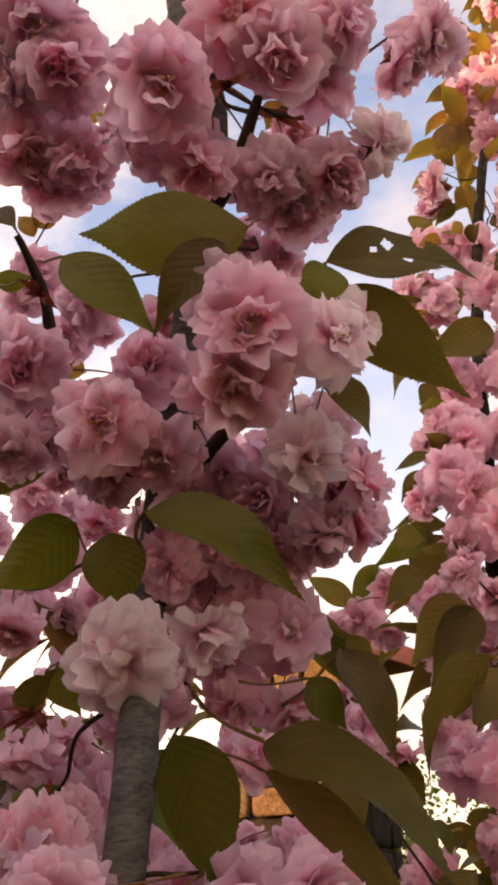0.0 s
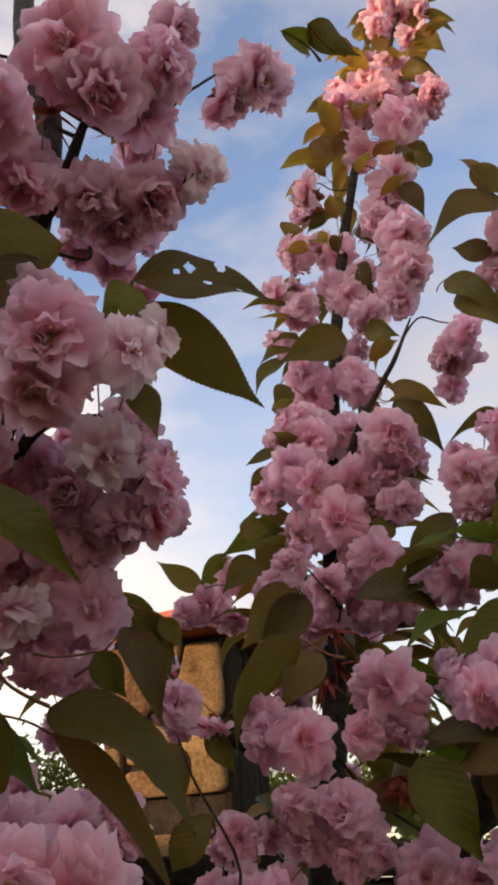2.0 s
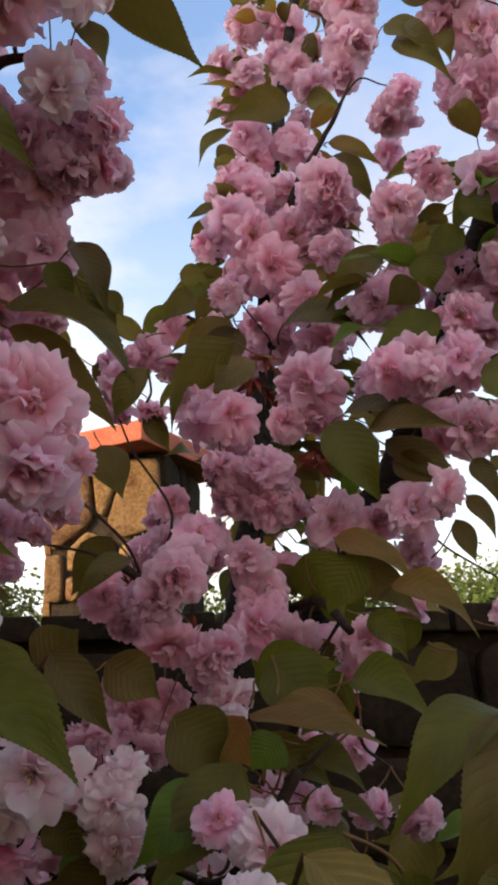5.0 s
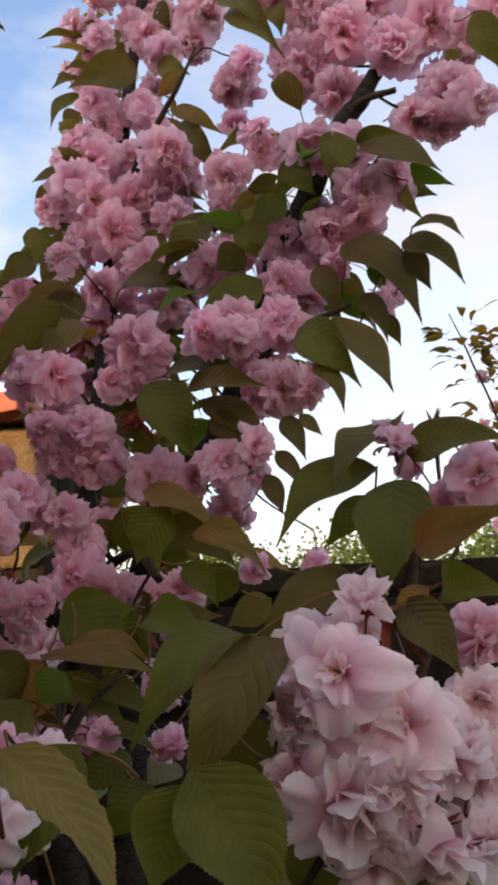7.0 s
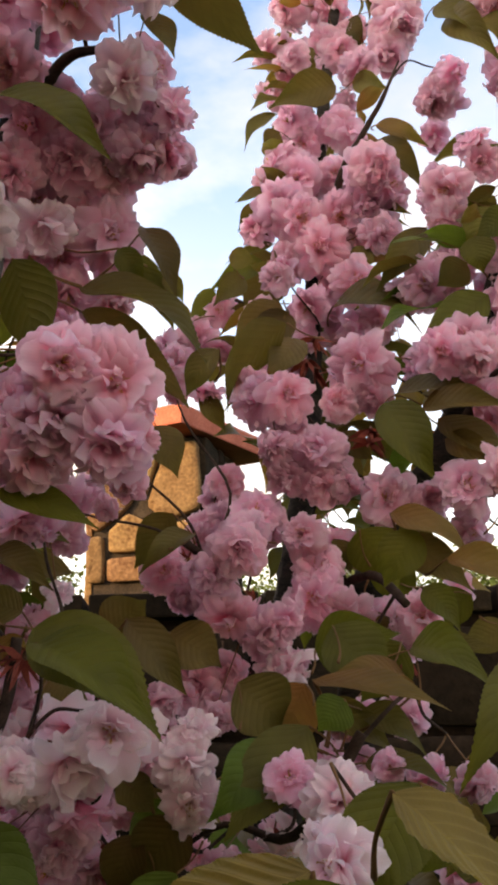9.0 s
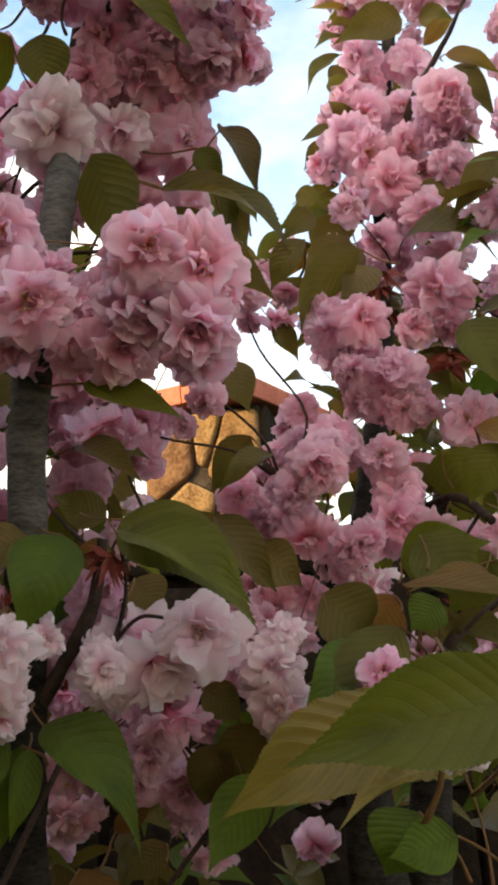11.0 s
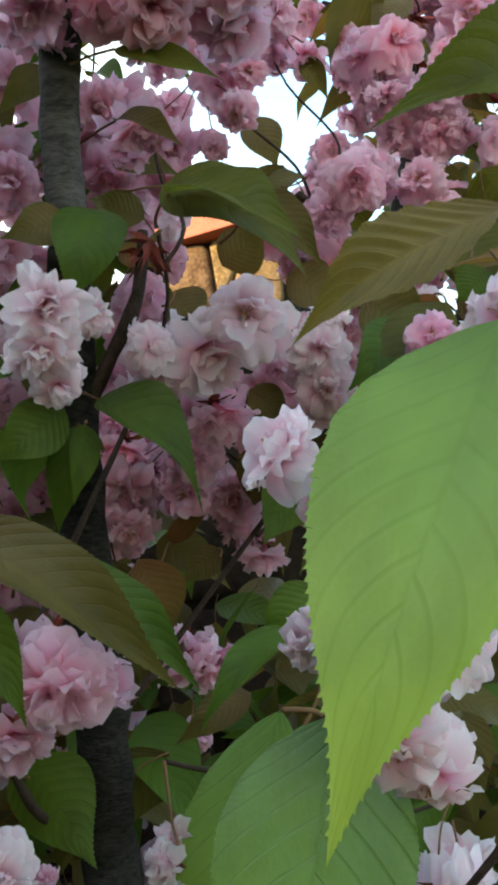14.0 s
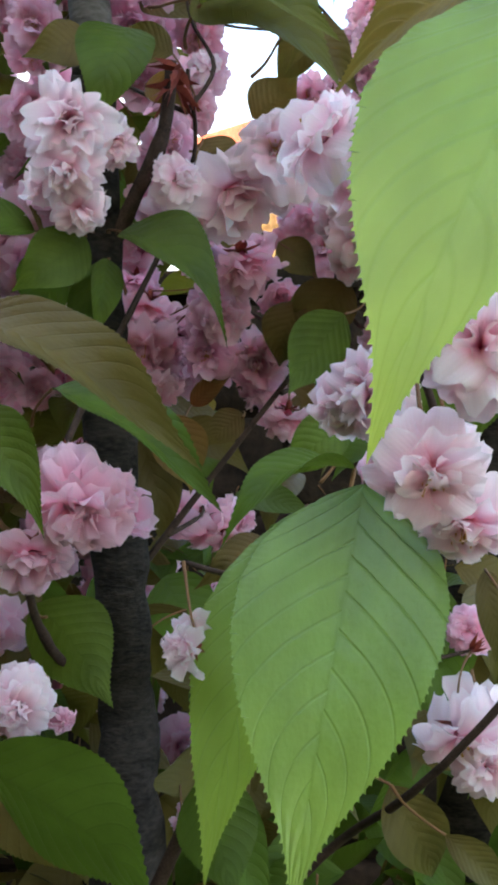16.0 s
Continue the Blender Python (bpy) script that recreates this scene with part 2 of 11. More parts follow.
BRONZE = thin_surface("leaf_bronze", [(0.0, (0.17, 0.078, 0.028)), (1.0, (0.14, 0.10, 0.03))], [(0.0, (0.46, 0.20, 0.04)), (1.0, (0.44, 0.30, 0.05))], 0.34, 0.48, 0.015, 0.2, "leaf")
BRIGHT = thin_surface("leaf_fresh", [(0.0, (0.15, 0.26, 0.05)), (0.45, (0.23, 0.36, 0.065)), (1.0, (0.44, 0.54, 0.09))], [(0.0, (0.40, 0.56, 0.06)), (1.0, (0.62, 0.72, 0.06))], 0.42, 0.38, 0.008, 0.05, "leaf", 0.40, 0.36, (0.60, 0.70, 0.42), 0.22, 0.70)
BROAD = thin_surface("leaf_broad", [(0.0, (0.145, 0.255, 0.058)), (0.5, (0.20, 0.315, 0.066)), (1.0, (0.30, 0.41, 0.080))], [(0.0, (0.34, 0.50, 0.06)), (1.0, (0.46, 0.60, 0.06))], 0.36, 0.36, 0.008, 0.05, "leaf", 0.45, 0.42, (0.48, 0.56, 0.36), 0.42, 0.91)
RIBBED = thin_surface("leaf_ribbed", [(0.0, (0.17, 0.125, 0.030)), (1.0, (0.20, 0.150, 0.032))], [(0.0, (0.46, 0.30, 0.05)), (1.0, (0.48, 0.36, 0.06))], 0.36, 0.45, 0.012, 0.08, "leaf", 0.3, 0.6, (1.7, 1.6, 1.3))
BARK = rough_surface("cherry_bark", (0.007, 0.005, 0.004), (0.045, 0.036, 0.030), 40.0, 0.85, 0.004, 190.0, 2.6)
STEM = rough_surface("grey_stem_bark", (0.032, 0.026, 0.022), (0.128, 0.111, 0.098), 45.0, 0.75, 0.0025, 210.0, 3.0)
TWIG = rough_surface("young_bark", (0.022, 0.013, 0.010), (0.075, 0.046, 0.034), 120.0, 0.8, 0.0006)
STALK = rough_surface("red_green_stalk", (0.14, 0.05, 0.03), (0.22, 0.13, 0.05), 80.0, 0.5, 0.0002)
SCALE_RED = rough_surface("red_bud_scale", (0.17, 0.028, 0.022), (0.27, 0.06, 0.035), 90.0, 0.5, 0.0003)
STAMEN = rough_surface("stamen_yellow", (0.55, 0.28, 0.06), (0.75, 0.45, 0.12), 200.0, 0.6, 0.0002)
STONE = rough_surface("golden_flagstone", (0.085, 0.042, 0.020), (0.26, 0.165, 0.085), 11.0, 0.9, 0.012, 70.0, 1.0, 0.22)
MORTAR = rough_surface("grey_mortar", (0.012, 0.009, 0.007), (0.055, 0.042, 0.032), 20.0, 0.95, 0.006)
CAP_RED = rough_surface("red_cap_paint", (0.30, 0.075, 0.05), (0.46, 0.135, 0.09), 14.0, 0.7, 0.002)
# near-black: the shade on walls and pillar flank is put into this colour
SHADED_STONE = rough_surface("shaded_stone", (0.008, 0.005, 0.003), (0.030, 0.018, 0.011), 12.0, 0.92, 0.010, 60.0, 1.0, 0.25)
LAWN = rough_surface("lawn", (0.03, 0.045, 0.012), (0.075, 0.095, 0.03), 6.0, 0.95, 0.02, 90.0)
PLASTER = rough_surface("house_plaster", (0.42, 0.38, 0.32), (0.58, 0.53, 0.46), 3.0, 0.9, 0.003)
ROOFING = rough_surface("roof_clay", (0.20, 0.08, 0.05), (0.34, 0.15, 0.09), 8.0, 0.85, 0.01)
HEDGE = thin_surface("far_foliage", [(0.0, (0.045, 0.075, 0.02)), (1.0, (0.08, 0.11, 0.035))], [(0.0, (0.1, 0.16, 0.03)), (1.0, (0.16, 0.2, 0.04))], 0.25, 0.6, 0.03, 0.3, "leaf")


# ---- mesh helpers ----
def mesh_from(name, verts, faces, mats, uvs=None, mat_index=None, smooth=True):
    me = bpy.data.meshes.new(name)
    me.from_pydata([tuple(v) for v in verts], [], faces)
    for m in mats:
        me.materials.append(m)
    if uvs is not None:
        layer = me.uv_layers.new(name="UVMap")
        for loop in me.loops:
            layer.data[loop.index].uv = uvs[loop.vertex_index]
    for p in me.polygons:
        p.use_smooth = smooth
        if mat_index is not None:
            p.material_index = mat_index[p.index]
    return me


def child(name, me, parent, m=None, label=""):
    ob = new(name, me)
    ob.parent = parent
    if m is not None:
        ob.matrix_basis = m
    if label:
        ob["label"] = label
    return ob


def part(name, bm, mat, parent, label=""):
    me = bpy.data.meshes.new(name)
    bm.to_mesh(me)
    bm.free()
    me.materials.append(mat)
    return child(name, me, parent, None, label)


def spline(pts, steps):
    """A smooth line through points with radii: rows of x, y, z, r."""
    p = np.array([pts[0], *pts, pts[-1]], float)
    out = []
    for k in range(1, len(p) - 2):
        for s in range(steps):
            t = s / steps
            a, b, c, d = p[k - 1], p[k], p[k + 1], p[k + 2]
            out.append(0.5 * (2 * b + (c - a) * t + (2 * a - 5 * b + 4 * c - d) * t * t + (3 * b - a - 3 * c + d) * t ** 3))
    out.append(p[-2])
    return np.array(out)


def tube_mesh(name, pts, mat, sides=8, steps=6, knobs=0.0, rng=None):
    c = spline(pts, steps)
    verts, faces = [], []
    up = np.array((0.31, 0.87, 0.12))
    for k in range(len(c)):
        d = c[min(k + 1, len(c) - 1), :3] - c[max(k - 1, 0), :3]
        d = d / (np.linalg.norm(d) + 1e-9)
        a = np.cross(d, up)
        a /= np.linalg.norm(a) + 1e-9
        b = np.cross(d, a)
        for s in range(sides):
            w = 2 * math.pi * s / sides
            r = c[k, 3]
            if knobs:
                r *= 1 + knobs * noise.noise(Vector(c[k, :3]) * 55 + Vector((math.cos(w), math.sin(w), 0)) * 1.3)
            verts.append(c[k, :3] + r * (math.cos(w) * a + math.sin(w) * b))
    for k in range(len(c) - 1):
        for s in range(sides):
            t = (s + 1) % sides
            faces.append((k * sides + s, k * sides + t, (k + 1) * sides + t, (k + 1) * sides + s))
    faces.append(tuple(range(sides))[::-1])
    faces.append(tuple((len(c) - 1) * sides + s for s in range(sides)))
    return mesh_from(name, verts, faces, [mat])


def frame_matrix(place, axis, ref, sx, sy, sz):
    """A matrix whose z looks along axis and whose y leans to ref."""
    z = Vector(axis).normalized()
    x = Vector(ref).cross(z)
    if x.length < 1e-4:
        x = Vector((1, 0.2, 0)).cross(z)
    x.normalize()
    y = z.cross(x)
    m = Matrix((x * sx, y * sy, z * sz)).transposed().to_4x4()
    m.translation = Vector(place)
    return m


# ---- blossoms, leaves and stalks: a few shared shapes each ----
def petal(verts, faces, uvs, rng, azimuth, lean, length, width, curl, ruffle, lift, nu, nv):
    """One petal: base at the axis, lean in degrees from the axis, curling and ruffled towards a notched tip."""
    first = len(verts)
    notch, ph, ph2, skew = rng.uniform(0.02, 0.16), rng.uniform(0, 6.28), rng.uniform(0, 6.28), rng.uniform(-0.15, 0.15)
    frills = [0.022 * math.sin(8.0 * k / nu * 2 + ph) + rng.uniform(-0.022, 0.018) for k in range(nu + 1)]
    az = Matrix.Rotation(azimuth, 3, "Z")
    roll = rng.gauss(0, 0.26)
    for j in range(nv + 1):
        v = j / nv
        half = width * 0.5 * (0.16 + 0.84 * math.sin(math.pi / 2 * min(1.0, v / 0.82)) ** 1.1) * (1.0 - 0.14 * max(0.0, v - 0.82) / 0.18)
        for i in range(nu + 1):
            u = 2 * i / nu - 1
            tip = 1 - 0.36 * (1 - math.sqrt(1 - 0.97 * u * u)) - notch * math.exp(-(u / 0.25) ** 2) + frills[i]
            s = length * v * (1 + (tip - 1) * v * v)
            th = math.radians(lean) + curl * v * v
            bend = th * (0.5 + 0.5 * v)
            off = ruffle * v * v * math.sin(2.8 * u + ph) + ruffle * 0.9 * v ** 3 * math.sin(5.6 * u + ph2) + 0.14 * u * u * half * (1.15 - v) + math.tan(roll) * half * u * v * 0.8
            side = half * u * (1 - 0.12 * abs(roll)) + skew * s * v * 0.45
            rad = s * math.sin(bend) + 0.002 - off * math.cos(bend)
            hgt = s * math.cos(bend) + lift + off * math.sin(bend)
            verts.append(az @ Vector((side, rad, hgt)))
            uvs.append((i / nu, v))
    for j in range(nv):
        for i in range(nu):
            a = first + j * (nu + 1) + i
            faces.append((a, a + 1, a + nu + 2, a + nu + 1))


def blossom_mesh(name, mat, seed, rings, nu=10, nv=6, crowd=1.25):
    """A double cherry blossom of unit width, its axis on z, its base at the origin."""
    rng = random.Random(seed)
    verts, faces, uvs = [], [], []
    for count, lean, length, width, curl, ruffle, lift in rings:
        start = rng.uniform(0, 6.28)
        count = max(3, round(count * crowd))
        for k in range(count):
            petal(verts, faces, uvs, rng, start + 2 * math.pi * (k + rng.uniform(-0.4, 0.4)) / count, lean + rng.gauss(0, 14),
                  length * rng.uniform(0.72, 1.04), width * rng.uniform(0.95, 1.45), curl + rng.gauss(0, 0.25), ruffle * rng.uniform(0.4, 1.4), lift + rng.uniform(-0.015, 0.015), nu, nv)
    return mesh_from(name, verts, faces, [mat], uvs)


OPEN = [(9, 90, 0.54, 0.36, 0.15, 0.040, 0.03), (8, 74, 0.52, 0.34, 0.1, 0.045, 0.04), (7, 58, 0.46, 0.29, 0.05, 0.045, 0.05), (6, 38, 0.36, 0.22, -0.1, 0.04, 0.05), (4, 16, 0.24, 0.14, -0.2, 0.03, 0.05)]
POM = [(8, 112, 0.48, 0.36, 0.2, 0.045, 0.06), (9, 88, 0.50, 0.35, 0.15, 0.048, 0.06), (9, 66, 0.50, 0.32, 0.1, 0.05, 0.06), (8, 45, 0.48, 0.29, 0.0, 0.05, 0.06), (6, 24, 0.44, 0.24, 0.0, 0.05, 0.06), (4, 9, 0.36, 0.17, 0.0, 0.04, 0.06)]
CUP = [(8, 60, 0.62, 0.36, 0.0, 0.045, 0.02), (8, 45, 0.60, 0.33, 0.0, 0.048, 0.03), (6, 30, 0.54, 0.28, 0.0, 0.045, 0.03), (5, 14, 0.44, 0.20, -0.1, 0.04, 0.03)]
LOOSE = [(7, 96, 0.58, 0.38, 0.3, 0.06, 0.03), (7, 72, 0.56, 0.34, 0.2, 0.06, 0.04), (6, 50, 0.48, 0.28, 0.05, 0.05, 0.05), (4, 24, 0.30, 0.17, -0.1, 0.04, 0.05)]
SHAPES = {"pink": [], "pale": []}
for tone_name, tone_mat in (("pink", PETAL), ("pale", PALE)):
    for k, rings in enumerate((OPEN, POM, CUP, LOOSE, OPEN, POM, CUP)):
        if tone_name == "pale":
            rings = [(c, lean, le * 1.06, wi * 0.95, cu, ru, li) for c, lean, le, wi, cu, ru, li in rings]
        SHAPES[tone_name].append(blossom_mesh("blossom_" + tone_name, tone_mat, 11 + 17 * k + len(tone_name), rings, crowd=1.25 if tone_name == "pink" else 0.85))
    for k, rings in enumerate((POM, CUP, LOOSE)):
        SHAPES[tone_name].append(blossom_mesh("blossom_" + tone_name, tone_mat, 301 + 13 * k, rings, 5, 3, 1.2))


def calyx_mesh():
    """The small red cup with five sepals under the petals, and its knob."""
    verts, faces = [], []
    for j, (z, r) in enumerate(((-0.17, 0.022), (-0.12, 0.05), (-0.04, 0.062), (0.02, 0.075))):
        for s in range(8):
            w = 2 * math.pi * s / 8
            verts.append((r * math.cos(w), r * math.sin(w), z))
    for j in range(3):
        for s in range(8):
            t = (s + 1) % 8
            faces.append((j * 8 + s, j * 8 + t, j * 8 + 8 + t, j * 8 + 8 + s))
    faces.append(tuple(range(8))[::-1])
    for k in range(5):
        w = 2 * math.pi * k / 5
        d, e = Vector((math.cos(w), math.sin(w), 0)), Vector((-math.sin(w), math.cos(w), 0))
        first = len(verts)
        for p in (d * 0.05 + e * 0.045, d * 0.05 - e * 0.045, d * 0.15 - e * 0.05 + Vector((0, 0, -0.01)), d * 0.15 + e * 0.05 + Vector((0, 0, -0.01)), d * 0.27 + Vector((0, 0, -0.03))):
            verts.append(p)
        faces.append((first, first + 1, first + 2, first + 3))
        faces.append((first + 3, first + 2, first + 4))
    return mesh_from("calyx", verts, faces, [SCALE_RED])


CALYX = calyx_mesh()
STALK_MESH = tube_mesh("stalk", [(0, 0, 0, 0.022), (0.06, 0.02, 0.35, 0.02), (0.07, 0.0, 0.7, 0.021), (0, 0, 1, 0.03)], STALK, 6, 3)


def stamen_mesh():
    rng = random.Random(5)
    verts, faces = [], []
    for k in range(9):
        w, lean, h = rng.uniform(0, 6.28), rng.uniform(0.05, 0.4), rng.uniform(0.2, 0.3)
        tip = Vector((math.cos(w) * lean * h, math.sin(w) * lean * h, h + 0.04))
        side = Vector((-math.sin(w), math.cos(w), 0)) * 0.006
        out = Vector((math.cos(w), math.sin(w), 0)) * 0.008
        first = len(verts)
        for p in (Vector((0, 0, 0.04)) - side, Vector((0, 0, 0.04)) + side, tip - side * 0.7, tip + side * 0.7,
                  tip + side * 2.2 + out, tip - side * 2.2 + out, tip + side * 2 + Vector((0, 0, 0.03)), tip - side * 2 + Vector((0, 0, 0.03))):
            verts.append(p)
        faces += [(first, first + 1, first + 3, first + 2), (first + 2, first + 3, first + 4, first + 5), (first + 2, first + 3, first + 6, first + 7), (first + 4, first + 5, first + 7, first + 6)]
    return mesh_from("stamen_tuft", verts, faces, [STAMEN])


STAMENS = stamen_mesh()


BITES = ((-0.45, 0.36, 0.17, 0.04), (0.10, 0.47, 0.13, 0.03), (-0.85, 0.58, 0.30, 0.035), (0.5, 0.68, 0.16, 0.025), (-0.25, 0.27, 0.10, 0.02))
BLADE_V = (0, 0.03, 0.10, 0.20, 0.32, 0.44, 0.56, 0.67, 0.77, 0.85, 0.92, 1.0)
BLADE_W = (0.0, 0.28, 0.62, 0.88, 1.0, 0.98, 0.85, 0.64, 0.40, 0.20, 0.085, 0.0)


def leaf_mesh(name, mat, seed, fold, arch, twist, wave, holes=False, corrugation=0.0, sickle=0.0, droop=0.0, nu=4, nv=72):
    """A toothed cherry leaf of unit length along y with a drawn-out tip, broad across x, its upper face to z."""
    rng = random.Random(seed)
    if corrugation:
        nu, nv = 24, 220
    outline = np.interp(np.linspace(0, 1, nv + 1), BLADE_V, BLADE_W)
    for _ in range(nv // 8):
        outline[1:-1] = (outline[:-2] + 2 * outline[1:-1] + outline[2:]) / 4
    verts, faces, uvs = [], [], []
    ph = rng.uniform(0, 6.28)
    beat = 4 if corrugation else 2
    for j in range(nv + 1):
        v = j / nv
        half = 0.5 * outline[j]
        tooth = (((0.007 if corrugation else 0.012) if j % beat == beat - 1 else -0.003) if nv > 40 else 0.0) * rng.uniform(0.6, 1.2) * (1 if 0.06 < v < 0.97 else 0)
        for i in range(nu + 1):
            u = 2 * i / nu - 1
            at_edge = abs(u) > 0.99
            x = (half + (tooth if at_edge else 0)) * u + sickle * (v * v - v)
            y = v + (0.007 if at_edge and tooth > 0 else 0)
            z = fold * abs(half * u) * 0.45 + wave * abs(u) * math.sin(8 * v + ph + (1.5 if u > 0 else 0)) * half * 0.6
            au = abs(u) / 2
            z += corrugation * half * min(1.0, 4.0 * abs(u)) * math.sin((v + (0.045 if u > 0 else 0) - au * (0.38 + 0.26 * au)) * 66)
            z += arch * 4 * (v - v * v) * 0.5 - droop * max(0.0, v - 0.55) ** 2
            a = twist * (v - 0.5)
            verts.append((x * math.cos(a) - z * math.sin(a) * 0.5, y, x * math.sin(a) * 0.5 + z * math.cos(a)))
            uvs.append((i / nu, v))
    for j in range(nv):
        for i in range(nu):
            if holes and any(((2 * (i + 0.5) / nu - 1 - cu) / ru) ** 2 + (((j + 0.5) / nv - cv) / rv) ** 2 < rng.uniform(0.75, 1.2) for cu, cv, ru, rv in BITES):
                continue
            a = j * (nu + 1) + i
            faces.append((a, a + 1, a + nu + 2, a + nu + 1))
    return mesh_from(name, verts, faces, [mat], uvs)


LEAF_FORMS = [(0.3, 0.10, 0.5, 0.10), (0.5, 0.22, -0.6, 0.14), (0.15, 0.04, 0.2, 0.06), (0.4, 0.30, 0.8, 0.12)]
LEAF_BENDS = [(0.16, 0.7), (-0.22, 0.2), (0.06, 0.3), (-0.12, 1.0)]
LEAVES, SHADE_LEAVES = {}, {}
for key, leaf_mat in (("green", GREEN), ("moss", MOSS), ("olive", OLIVE), ("bronze", BRONZE), ("ribbed", RIBBED), ("fresh", BRIGHT), ("broad", BROAD)):
    LEAVES[key] = [leaf_mesh("leaf_" + key, leaf_mat, 3 + k, *form, False, {"ribbed": 0.020, "fresh": 0.006, "broad": 0.006}.get(key, 0.0), *bend)
                   for k, (form, bend) in enumerate(zip(LEAF_FORMS, LEAF_BENDS))]
for key, leaf_mat in (("green", GREEN), ("olive", OLIVE), ("moss", MOSS), ("bronze", BRONZE)):
    SHADE_LEAVES[key] = [leaf_mesh("leaf_" + key, leaf_mat, 3 + k, *form, False, 0.0, *bend, 4, 18) for k, (form, bend) in enumerate(zip(LEAF_FORMS, LEAF_BENDS))]
LEAVES["eaten"] = [leaf_mesh("leaf_eaten", OLIVE, 21, 0.3, 0.2, 0.2, 0.15, True, nu=24)] * 4

tally = {}


def count_up(key):
    tally[key] = tally.get(key, 0) + 1
    return tally[key]


def blossom(tree, place, facing, width, tone="pink", shape=0, root=None):
    """A blossom on its stalk: place is its middle, facing the way its heart looks, root the spur that it hangs from."""
    k = count_up("blossom")
    f = Vector(facing).normalized()
    base = Vector(place) - f * width * 0.16
    spin = Vector((math.cos(k * 2.4), math.sin(k * 2.4), math.sin(k * 1.7)))
    b = child("blossom", SHAPES[tone][shape], tree, frame_matrix(base, f, spin, width, width, width))
    child("calyx", CALYX, b)
    if shape in (0, 3, 4):
        child("stamen_tuft", STAMENS, b)
    if root is not None:
        start = base - f * width * 0.15
        way = Vector(root) - start
        n = min(way.length, 0.05)
        if n > 0.006:
            m = frame_matrix(start, way, spin, 0.026, 0.026, n)
            child("stalk", STALK_MESH, b, b.matrix_basis.inverted() @ m)
    return b


rest = {}


def inner_blossom(tree, place, facing, width, tone, shape):
    """A blossom deep in an umbel, kept for the tree's one joined mass."""
    f = Vector(facing).normalized()
    k = count_up("inner")
    spin = Vector((math.cos(k * 2.4), math.sin(k * 2.4), math.sin(k * 1.7)))
    rest.setdefault((tree, tone), []).append((frame_matrix(Vector(place) - f * width * 0.16, f, spin, width, width, width), shape))


def inner_leaf(tree, base, tip, face, width, kind, form):
    """A leaf deep in the crown, kept for the tree's one joined mass."""
    rest.setdefault((tree, "leaf_" + kind), []).append((blade_matrix(Vector(base), Vector(tip), Vector(face), width), form))


def join_inner():
    for (tree, tone), rows in rest.items():
        verts, faces, uvs, n = [], [], [], 0
        pool = SHADE_LEAVES[tone[5:]] if tone.startswith("leaf_") else SHAPES[tone]
        for m, shape in rows:
            me = pool[shape]
            co = np.empty(len(me.vertices) * 3)
            me.vertices.foreach_get("co", co)
            mm = np.array(m)
            verts.append(co.reshape(-1, 3) @ mm[:3, :3].T + mm[:3, 3])
            quads = np.empty(len(me.loops), int)
            me.loops.foreach_get("vertex_index", quads)
            faces.append(quads.reshape(-1, 4) + n)
            uv = np.empty(len(me.loops) * 2)
            me.uv_layers[0].data.foreach_get("uv", uv)
            uvs.append(uv)
            n += len(me.vertices)
        name = "inner_leaf_mass" if tone.startswith("leaf_") else "inner_blossom_mass"
        joined = bpy.data.meshes.new(name)
        joined.from_pydata(np.concatenate(verts).tolist(), [], np.concatenate(faces).tolist())
        joined.uv_layers.new(name="UVMap").data.foreach_set("uv", np.concatenate(uvs))
        joined.polygons.foreach_set("use_smooth", [True] * len(joined.polygons))
        joined.materials.append(pool[0].materials[0])
        tagged(child(name, joined, tree), kind="stuff")


def blade_matrix(b, t, face, width):
    y = (t - b)
    length = y.length
    y.normalize()
    z = face - y * face.dot(y)
    z.normalize()
    x = y.cross(z)
    m = Matrix((x * width, y * length, z * length)).transposed().to_4x4()
    m.translation = b
    return m


def leaf(tree, base, tip, face, width, kind="green", form=0, root=None):
    """A leaf from base to tip with its upper side towards face; its stalk runs on towards root."""
    b, t = Vector(base), Vector(tip)
    m = blade_matrix(b, t, Vector(face), width)
    ob = child("leaf", LEAVES[kind][form], tree, m)
    if root is not None:
        way = Vector(root) - b
        n = min(way.length, 0.03)
        if n > 0.004:
            child("stalk", STALK_MESH, ob, m.inverted() @ frame_matrix(b, way, Vector(face), 0.03, 0.03, n))
    return ob


def limb(tree, name, pts, mat, sides=12, steps=10, knobs=0.34):
    return child(name, tube_mesh(name, pts, mat, sides, steps, knobs), tree)


def twig(tree, a, b, sag, r):
    """A thin shoot from a to b, bowed by sag."""
    a, b = Vector(a), Vector(b)
    aside = (b - a).cross(Vector((0.3, 0.8, 0.5))).normalized() * sag * 1.4
    c1, c2 = a.lerp(b, 0.35) + Vector((0, 0, sag)) + aside, a.lerp(b, 0.7) + Vector((0, 0, sag * 0.6)) + aside * 0.3
    return child("twig", tube_mesh("twig", [(*a, r * 1.5), (*c1, r * 1.2), (*c2, r), (*b, r * 0.8)], TWIG, 7, 5, 0.25), tree)


